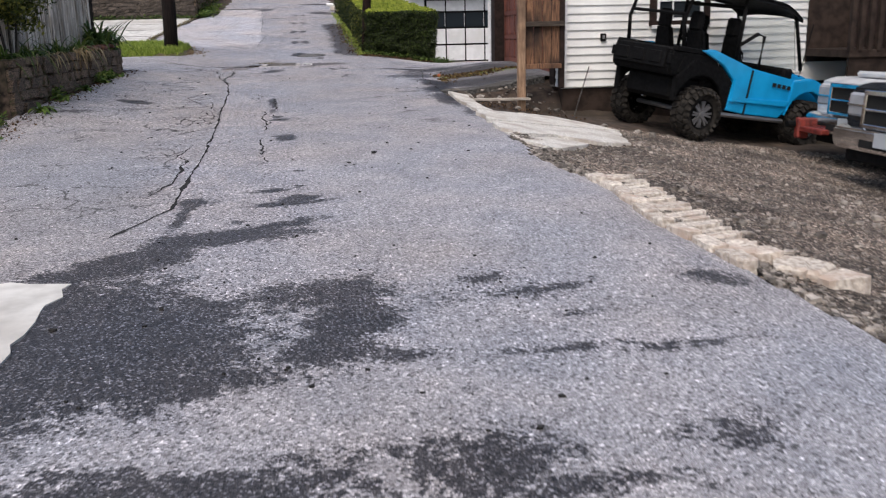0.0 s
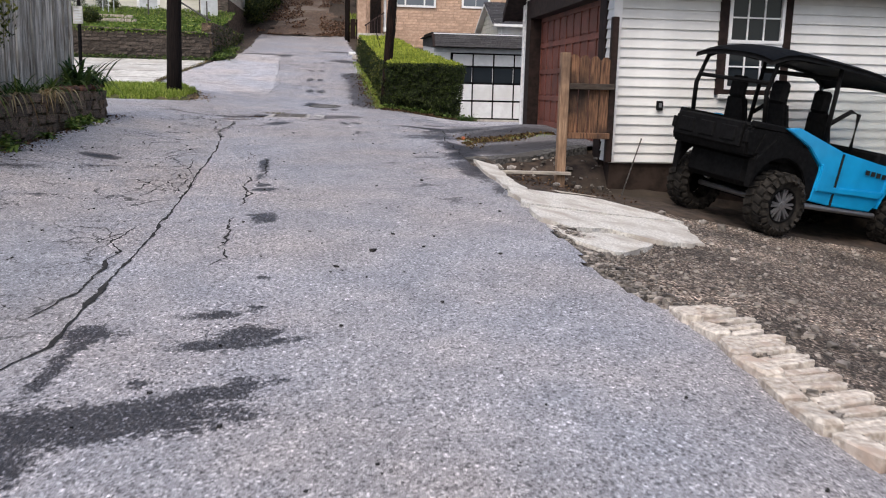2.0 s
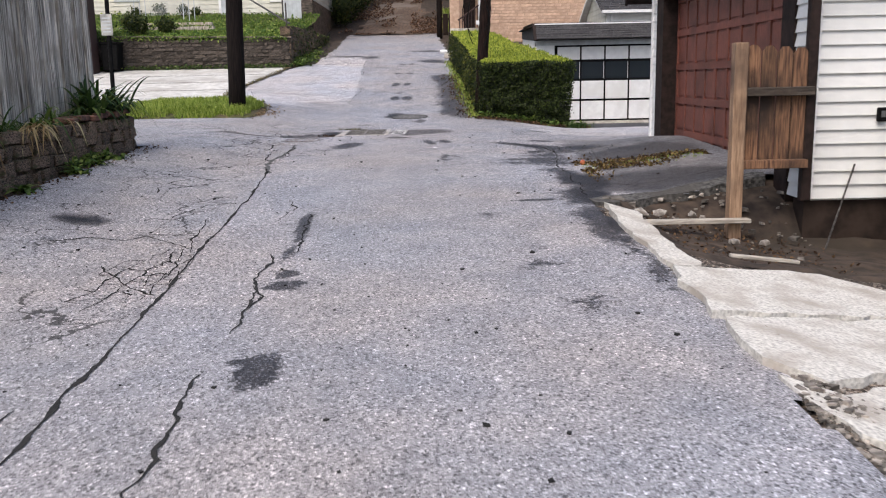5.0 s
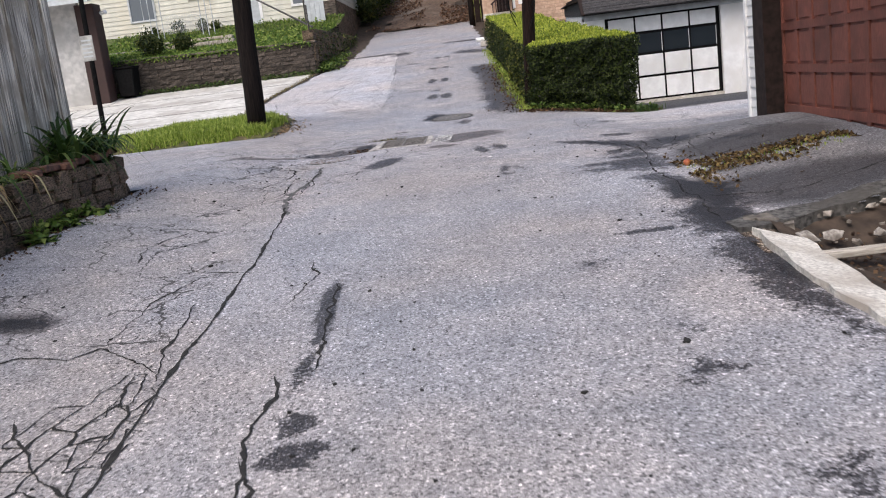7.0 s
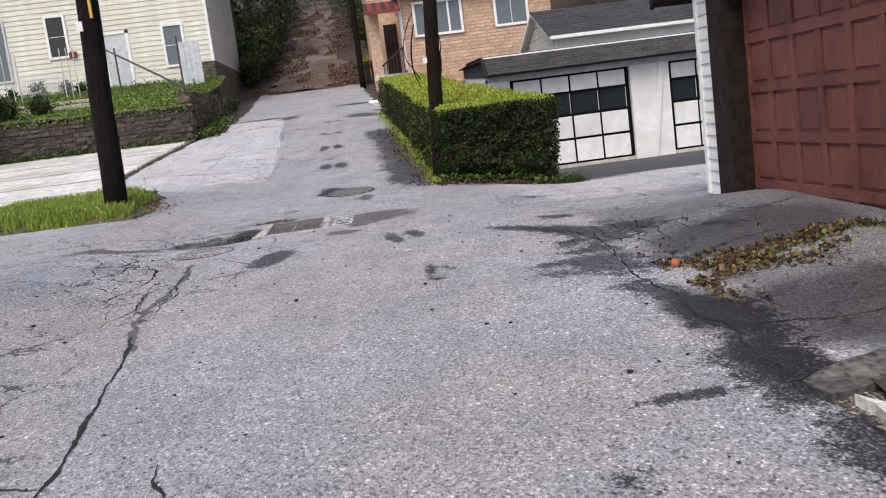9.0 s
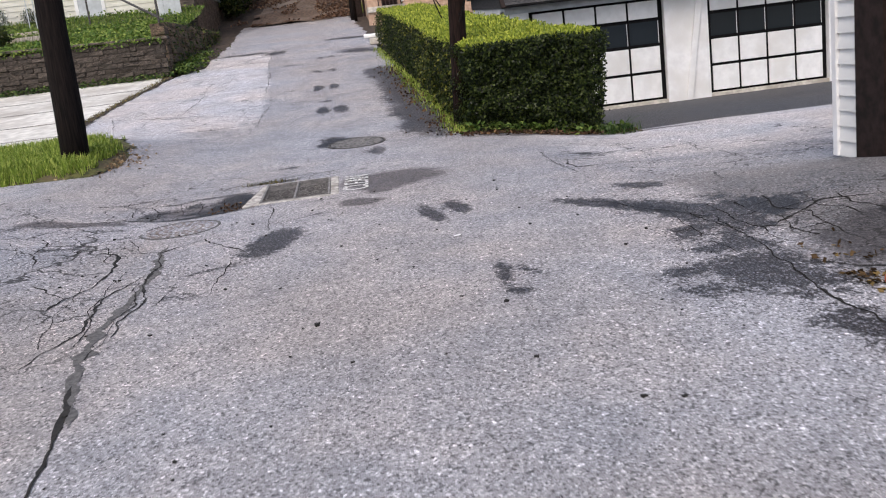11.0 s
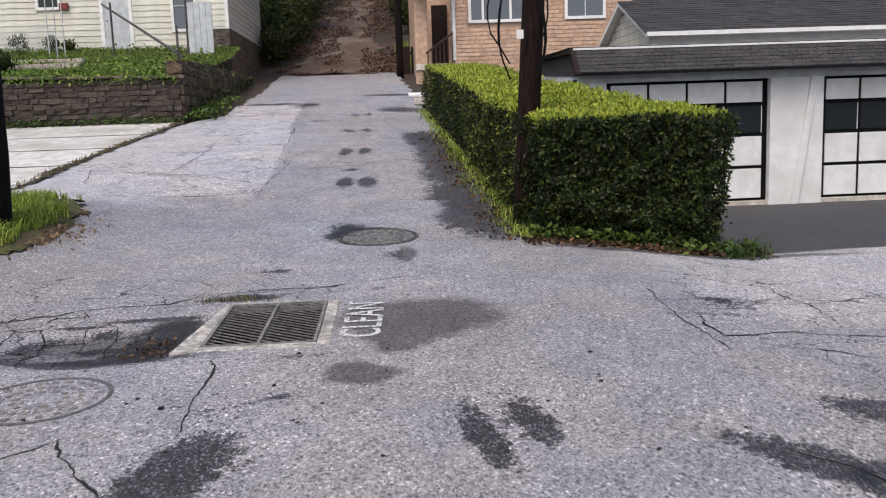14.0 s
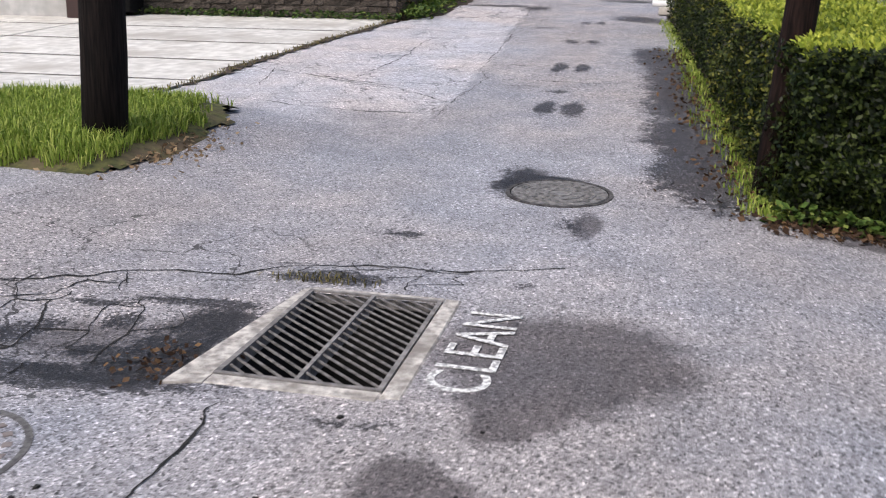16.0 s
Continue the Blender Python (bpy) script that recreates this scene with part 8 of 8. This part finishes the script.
weeds("hedge_foot_grass", px, py, g, 0.085, 0.014, GRASSMAT, "long grass along the foot of the hedge", 0.8, seed=3)
px = r2.uniform(1.35, 3.7, 600)
py = 25.17 - np.abs(r2.normal(0, 0.1, 600)) * np.clip(0.6 + fbm(px * 2.5, px * 0, 71), 0.1, 1.6) + 0.07 * (px - 2.5)
weeds("hedge_foot_weeds", px, py, g, 0.07, 0.02, FOOTWEED, "small leafy weeds along the foot of the hedge", broad=0.13, seed=4)
px = r2.uniform(1.3, 3.8, 900)
py = 25.1 - np.abs(r2.normal(0, 0.14, 900)) + 0.05 * (px - 2.5)
weeds("hedge_front_litter", px, py, lambda a, b: g(a, b) + 0.005, 0.055, 0.02, LITTER, "brown leaf litter and soil before the hedge", broad=0.03, seed=22)
px, py = -3.55 + r2.normal(0, 0.22, 500), 25.5 + r2.normal(0, 0.5, 500)
weeds("verge_litter", px, py, lambda a, b: g(a, b) + 0.01, 0.05, 0.02, STRAW, "dry leaves and dirt at the tip of the verge", broad=0.03, seed=23)
for x, y, ln in ((3.42, 25.0, 0.3), (3.58, 25.15, 0.36), (3.72, 25.35, 0.32)):
    clump("corner_plant", x, y, gz(x, y), 36, ln, 0.03, WEEDMAT, "dark green leafy plant at the hedge corner", "plant", 0.9, 0.9, 0.06)
px, py = 3.55 + r2.normal(0, 0.14, 260), 25.1 + r2.normal(0, 0.2, 260)
weeds("grass_tuft", px, py, g, 0.14, 0.012, WEEDMAT, "tuft of long grass at the hedge corner", 1.3, seed=5)
py = 25.0 + 9 * r2.uniform(0, 1, 700)
px = hedge_left(py) - 0.1 - np.abs(r2.normal(0, 0.22, 700))
weeds("hedge_litter", px, py, lambda a, b: g(a, b) + 0.01, 0.06, 0.02, LITTER, "fallen brown leaves beside the hedge", broad=0.02, seed=6)
px, py = -4.4 + r2.normal(0, 0.22, 1100), 37.3 + np.abs(r2.normal(0, 2.2, 1100))
weeds("corner_weeds", px, py, lambda a, b: g(a, b) + 0.02, 0.1, 0.02, FOOTWEED, "bright green weeds at the wall corner", broad=0.22, seed=7)
px, py = r2.uniform(-15, -4.6, 1500), 37.2 - np.abs(r2.normal(0, 0.12, 1500))
weeds("wall_weeds", px, py, lambda a, b: g(a, b) + 0.03, 0.09, 0.02, WEEDMAT, "weeds along the foot of the block wall", broad=0.12, seed=8)
n = 3200
px = 2.25 + 1.6 * r2.uniform(0, 1, n) ** 1.3
py = 16.75 + 0.1 * (px - 2.9) + r2.normal(0, 1, n) * (0.42 - 0.18 * (px - 2.1))
ok = fbm(px * 3, py * 3, 81) > -0.25
px, py = px[ok], py[ok]
weeds("apron_litter", px, py, lambda a, b: g(a, b) + 0.004, 0.042, 0.02, APRONLEAF, "fallen brown and yellow leaves on the garage apron", broad=0.01, seed=9)
px = r2.uniform(2.3, 3.8, 350)
py = 16.75 + 0.1 * (px - 2.9) + r2.normal(0, 0.18, 350)
weeds("apron_grass", px, py, g, 0.028, 0.01, GRASSMAT, "thin grass in a joint of the garage apron", 0.9, seed=10)
px, py = r2.uniform(2.3, 5.2, 1500), r2.uniform(12.3, 14.35, 1500)
weeds("earth_litter", px, py, lambda a, b: lot_z(a, b) - 0.08, 0.035, 0.02, LITTER, "fallen leaves on the earth by the garage", broad=0.03, seed=11)
px, py = -1.2 + r2.normal(0, 0.13, 110), 23.13 + r2.normal(0, 0.05, 110)
weeds("drain_moss", px, py, lambda a, b: g(a, b) - 0.01, 0.06, 0.008, DRAINWEED, "dry grass and weeds in a hole behind the drain", 1.2, seed=12)
px, py = -1.5 + r2.normal(0, 0.1, 120), 21.95 + r2.normal(0, 0.12, 120)
weeds("drain_litter", px, py, lambda a, b: g(a, b) - 0.03, 0.035, 0.015, LITTER, "dead leaves beside the drain", broad=0.03, seed=13)
n = 26000
px, py = r2.uniform(-4.6, 0.8, n), 52 + 40 * r2.uniform(0, 1, n) ** 1.3
rut = 0.5 + 0.5 * fbm(px * 0.9, py * 0.35, 61)
keep = (np.abs(px + 1.5 + 0.5 * fbm(py * 0.3, py * 0, 63)) > 0.6 * rut) & (fbm(px * 0.6, py * 0.3, 65) > -0.35)
weeds("track_litter", px[keep], py[keep], lambda a, b: g(a, b) + 0.05, 0.1, 0.02, TRACKLEAF, "thick fallen leaves on the steep track", broad=0.06, seed=14)

n = 900
py = r2.uniform(27.6, 37.2, n)
px = np.interp(py, [26, 28, 29.5, 32, 36.3, 37.2], [-5.6, -5.36, -5.34, -5.2, -4.8, -4.72]) + r2.normal(0, 0.06, n)
weeds("drive_edge_weeds", px, py, lambda a, b: g(a, b) + 0.015, 0.055, 0.012, DRAINWEED, "dry grass in the joint between drive and road", 1.0, seed=24)

# vines on the dark side wall
n = 600
py = 37.4 + 10.6 * r2.uniform(0, 1, n)
pz = g(-4.6, py) + (3.9 - g(-4.6, py)) * r2.uniform(0.1, 1.05, n)
v, f = leaf_cloud(np.stack([-4.6 + r2.uniform(-0.05, 0.1, n), py, pz], 1), np.tile([1.0, 0, 0.3], (n, 1)), 0.12, r2, -0.4)
tagged(mesh_object("wall_vines", v, f, TREELEAF), "dark vines hanging over the side wall", "vines", kind="stuff")

# handrail up the bank, gate sheet, fence posts by the cream house
rail = thing("handrail", pose(-4.9, 38.3, 3.6), "dark iron pipe handrail up the bank to the house", "handrail", placed=True)
part("pipe", tube(bmesh.new(), [(-4.8, 38.3, 3.9), (-9.3, 47.2, 6.4)], 0.035, 8), IRON, rail)
part("post", tube(bmesh.new(), [(-4.95, 38.5, 3.3), (-4.95, 38.5, 4.65)], 0.03, 8), IRON, rail)
part("post", tube(bmesh.new(), [(-8.8, 46.4, 4.3), (-8.8, 46.4, 6.35)], 0.035, 8), IRON, rail)
gate = thing("sheet_gate", pose(-6.0, 46.9, 4.6), "pale grey corrugated sheet gate by the house corner", "gate", placed=True)
for k in range(8):
    x0 = -6.45 + k * 0.1
    part("sheet_rib", boxm(x0, x0 + 0.097, 46.9 - 0.015 * (k % 2), 46.95, 4.5, 6.35), PALEGREY, gate)
part("gate_post", tube(bmesh.new(), [(-6.5, 46.9, 4.3), (-6.5, 46.9, 6.6)], 0.035, 8), IRON, gate)
wire = thing("chain_fence", pose(-11.5, 46.5, 4.7), "thin galvanised chain-link fence in front of the house", "fence", placed=True)
for x in (-13.1, -12.85, -12.6, -10.9, -10.65, -10.4):
    part("post", tube(bmesh.new(), [(x, 46.5, 4.4), (x, 46.5, 6.6)], 0.02, 6), PALEGREY, wire)
for k in range(24):
    x = -12.6 + k * 0.075
    part("wire", tube(bmesh.new(), [(x, 46.5, 4.9), (x + 0.3, 46.5, 5.7)], 0.004, 4), PALEGREY, wire)
    part("wire", tube(bmesh.new(), [(x + 0.3, 46.51, 4.9), (x, 46.51, 5.7)], 0.004, 4), PALEGREY, wire)
for x, y, s in ((-12.3, 47.6, 0.45), (-11.2, 47.6, 0.4), (-13.4, 47.7, 0.35), (-10.6, 47.5, 0.3)):
    shrub("garden_bush", x, y, 4.85, s, 0.3, s * 0.9, 350, 0.1, TREELEAF, "small dark garden bush against the house", "shrub", int(-x * 10), 3)

for x, y, s in ((-10.3, 38.6, 0.55), (-9.6, 39.4, 0.45), (-10.9, 39.6, 0.6)):
    shrub("garden_bush", x, y, float(lawn_z(x, y)) - 0.1, s, s * 0.8, s * 0.9, 900, 0.1, TREELEAF, "leafy green garden bush on the lawn's edge", "shrub", int(-x * 10 + 3), 3)

# neighbour's porch at the end of the drive
porch = thing("neighbour_porch", pose(-12.5, 36.2, 2.4), "white garage front with a brown pillar and a low porch roof", "porch", placed=True)
# white front, greyed in colour for the shade below the porch roof
part("wall", boxm(-17, -11.75, 36.3, 36.5, 2.0, 5.4), SHADEWALL, porch)
part("pillar", boxm(-11.75, -11.15, 36.1, 36.7, 2.0, 5.3, 0.02), MAROON, porch, "dark red-brown pillar")
part("roof", prism(bmesh.new(), [(35.2, 5.25), (37.6, 5.75), (37.6, 5.95), (35.2, 5.4)], "x", -17, -10.9), PALEGREY, porch)
part("lamp", tube(bmesh.new(), [(-11.05, 36.4, 5.0), (-10.85, 36.3, 5.02)], 0.06, 10), WHITE, porch)
bin_ = thing("rubbish_bin", pose(-10.75, 36.85, gz(-10.75, 36.85)), "black wheeled rubbish bin at the wall", "bin")
bm = prism(bmesh.new(), [(-0.24, 0.08), (0.24, 0.08), (0.3, 0.95), (-0.3, 0.95)], "y", -0.28, 0.28)
bmesh.ops.bevel(bm, geom=list(bm.edges), offset=0.02, segments=1, affect="EDGES")
part("body", bm, BLACKPLASTIC, bin_)
part("lid", boxm(-0.32, 0.32, -0.32, 0.32, 0.95, 1.02, 0.02), BLACKPLASTIC, bin_)
for s in (-1, 1):
    part("bin_wheel", tube(bmesh.new(), [(s * 0.22, 0.24, 0.1), (s * 0.28, 0.24, 0.1)], 0.1, 12), RUBBER, bin_)

# white pipe by the hedge's end, low dark fence at the hill top
pipe = thing("drain_pipe", pose(0.85, 39.4, gz(0.85, 39.4)), "short white plastic pipe lying by the hedge", "pipe")
part("tube", tube(bmesh.new(), [(-0.25, 0, 0.25), (0.2, 0.05, 0.25)], 0.07, 12), WHITE, pipe)
part("block", boxm(-0.1, 0.3, -0.15, 0.25, 0, 0.18, 0.02), CONCRETE, pipe)
low = thing("low_fence", pose(1.0, 52, gz(1.0, 52)), "dark low board fence at the top of the road", "fence")
for k in range(6):
    part("picket", boxm(k * 0.3 - 0.2, k * 0.3 + 0.06, -0.02, 0.02, -0.2, 1.0), BROWN, low)
part("rail", boxm(-0.3, 1.7, 0.02, 0.06, 0.7, 0.8), BROWN, low)


# ---- wood behind the houses ----
def tree(kind, seed, h, spread, n, bare=0.3):
    """A tree: tapered trunk with limbs, crown of many small leaves in uneven clumps."""
    t = thing("tree", Matrix(), "tall leafy tree of the dark wood on the hill", "tree", "trees of the wood")
    rs, r = random.Random(seed), np.random.default_rng(seed)
    bm = bmesh.new()
    bend = [(0.25 * math.sin(i * 0.9 + seed), 0.2 * math.cos(i * 0.7 + seed), -0.4 + (h + 0.4) * i / 6) for i in range(7)]
    tube(bm, bend, 0.17, 9, 0.04)
    ends = []
    for i in range(11):
        z = h * rs.uniform(bare, 0.95)
        a, ln = rs.uniform(0, 6.28), spread * rs.uniform(0.5, 1.0) * (1.1 - 0.5 * z / h)
        p0 = (0.2 * math.sin(z), 0.0, z)
        p2 = (ln * math.cos(a), ln * math.sin(a), z + ln * rs.uniform(0.1, 0.6))
        p1 = tuple((u + w) / 2 for u, w in zip(p0, p2))
        tube(bm, [p0, (p1[0], p1[1], p1[2] + 0.15), p2], 0.06, 6, 0.015)
        ends += [p1, p2, p2]
    part("trunk", bm, BARK, t)
    c = np.array(ends)[r.integers(0, len(ends), n)]
    p = c + r.normal(0, 1, (n, 3)) * np.array([0.55, 0.55, 0.4]) * spread * 0.36
    v, f = leaf_cloud(p, r.normal(0, 1, (n, 3)), 0.22, r)
    tagged(mesh_object("crown", v, f, TREELEAF, t), kind="stuff")
    return t


protos = [tree("a", 1, 9.5, 2.4, 4200), tree("b", 2, 8.0, 2.2, 4200, 0.15), tree("c", 3, 11.0, 2.6, 4800, 0.2)]
spots = [(-7.5, 58.5), (-6.2, 62), (-9.5, 61), (-5.6, 67), (-8.5, 70), (-12, 66), (-6.5, 75), (-10, 79), (-6.0, 84), (-8, 92), (-4.5, 98), (-1.5, 104), (1.5, 100),
         (2.4, 63), (4.5, 60), (3.2, 70), (6.5, 66), (2.8, 78), (5.5, 80), (2.6, 88), (6, 92), (9, 70), (12, 64), (10, 80), (-14, 74), (-15, 62), (-3, 112), (4, 110), (-8, 108), (9, 100), (14, 58), (-18, 60), (18, 66)]
rs = random.Random(77)
for k, (x, y) in enumerate(spots):
    z = float(land(np.array(x), np.array(y)))
    m = pose(x, y, z, 0, 0, rs.uniform(0, 360)) @ Matrix.Scale(rs.uniform(0.85, 1.2), 4)
    if k < 3:
        protos[k].matrix_basis = m
    else:
        mm = m.copy()
        copy = copy_thing(protos[k % 3], mm)
        copy.matrix_basis = mm
for k, (x, y, s) in enumerate(((-5.2, 57.5, 1.3), (-5.6, 59.5, 1.5), (-5.5, 62, 1.4), (-5.8, 65, 1.6), (-6.0, 69, 1.6), (1.9, 60, 0.9), (2.2, 64, 1.0), (2.4, 68, 1.1), (-6.2, 74, 1.7), (2.6, 74, 1.2))):
    shrub("undergrowth_bush", x, y, float(land(np.array(x), np.array(y))), s * 0.75, s, s, 1300, 0.17, TREELEAF, "dark green bush at the edge of the wood", "shrub", 20 + k, 4)
for k, (x, y, s) in enumerate(((-4.7, 55.5, 1.0), (-4.6, 57.2, 1.3), (-4.4, 59, 1.5), (-4.5, 61.5, 1.5), (-4.4, 64, 1.6), (-4.5, 67.5, 1.7), (-4.4, 71, 1.7), (-4.3, 76, 1.8), (1.4, 66, 1.2), (1.2, 71, 1.4), (1.0, 77, 1.5), (-4.0, 82, 2.0), (0.8, 83, 1.8), (-2, 93, 2.4), (-0.2, 95, 2.2))):
    shrub("undergrowth_bush", x, y, float(land(np.array(x), np.array(y))), s * 0.7, s, s, 1200, 0.19, TREELEAF, "dark green bush at the edge of the wood", "shrub", 60 + k, 4)
tagged(mesh_object("hill_grass", *blades(np.stack([rng.uniform(0.6, 3.2, 2500), rng.uniform(53, 62, 2500), np.zeros(2500)], 1), 0.22, 0.03, rng), GRASSMAT), "grass beside the steep track", "grass", kind="stuff")
hg = bpy.data.objects["hill_grass"].data
co = np.zeros(len(hg.vertices) * 3)
hg.vertices.foreach_get("co", co)
co = co.reshape(-1, 3)
co[:, 2] += land(co[:, 0], co[:, 1])
hg.vertices.foreach_set("co", co.reshape(-1))

# ---- stones of the tan brick house, last ----
rb = random.Random(31)
bricks = []
for k in range(6):
    bm = boxm(0, 0.3 + 0.1 * k, -0.018, 0.0, 0, 0.118, 0.006)
    me = bpy.data.meshes.new("brick")
    bm.to_mesh(me)
    bm.free()
    me.materials.append(BRICKTAN)
    bricks.append(me)
bwall = brick_house.children[0]
holes = [(2.9, 5.02, 5.38, 6.88), (6.22, 7.75, 5.4, 6.94)]
z, count, rest_v, rest_f = 3.5, 0, [], []
while z < 7.0:
    x = 2.5 - rb.uniform(0, 0.4)
    while x < 8.65:
        k = rb.randrange(6)
        w = 0.3 + 0.1 * k
        x0 = x
        x += w + 0.018
        x1 = min(x0 + w, 8.64)
        x0 = max(x0, 2.46)
        for a, b, c, d in holes:
            if z < d and z + 0.118 > c and x0 < b and x1 > a:
                if x0 < a:
                    x1 = a
                else:
                    x0 = b
        if x1 - x0 < 0.05:
            continue
        full, w = w, x1 - x0
        if count < 298 and z > 4.3:
            ob = new("brick", bricks[k])
            ob.location, ob.scale = (x0, BY, z), (w / full, 1, 1)
            ob.parent = bwall
            count += 1
        else:
            n0 = len(rest_v)
            rest_v += [(x0, BY - 0.018, z), (x0 + w, BY - 0.018, z), (x0 + w, BY - 0.018, z + 0.118), (x0, BY - 0.018, z + 0.118), (x0, BY, z), (x0 + w, BY, z), (x0 + w, BY, z + 0.118), (x0, BY, z + 0.118)]
            rest_f += [(n0, n0 + 1, n0 + 2, n0 + 3), (n0, n0 + 4, n0 + 5, n0 + 1), (n0 + 1, n0 + 5, n0 + 6, n0 + 2), (n0 + 2, n0 + 6, n0 + 7, n0 + 3), (n0 + 3, n0 + 7, n0 + 4, n0)]
    z += 0.136
tagged(mesh_object("brickwork", rest_v, rest_f, BRICKTANJ, brick_house), kind="stuff")
uv, uf = [], []
z = 6.95
while z < 10.3:
    x = 1.2 - rb.uniform(0, 0.4)
    while x < 8.7:
        w = 0.3 + 0.1 * rb.randrange(6)
        a, b = max(x, 1.2), min(x + w, 8.74)
        n0 = len(uv)
        uv += [(a, BY + 1.18, z), (b, BY + 1.18, z), (b, BY + 1.18, z + 0.118), (a, BY + 1.18, z + 0.118)]
        uf.append((n0, n0 + 1, n0 + 2, n0 + 3))
        x += w + 0.018
    z += 0.136
tagged(mesh_object("upper_brickwork", uv, uf, BRICKTANJ, brick_house), kind="stuff")
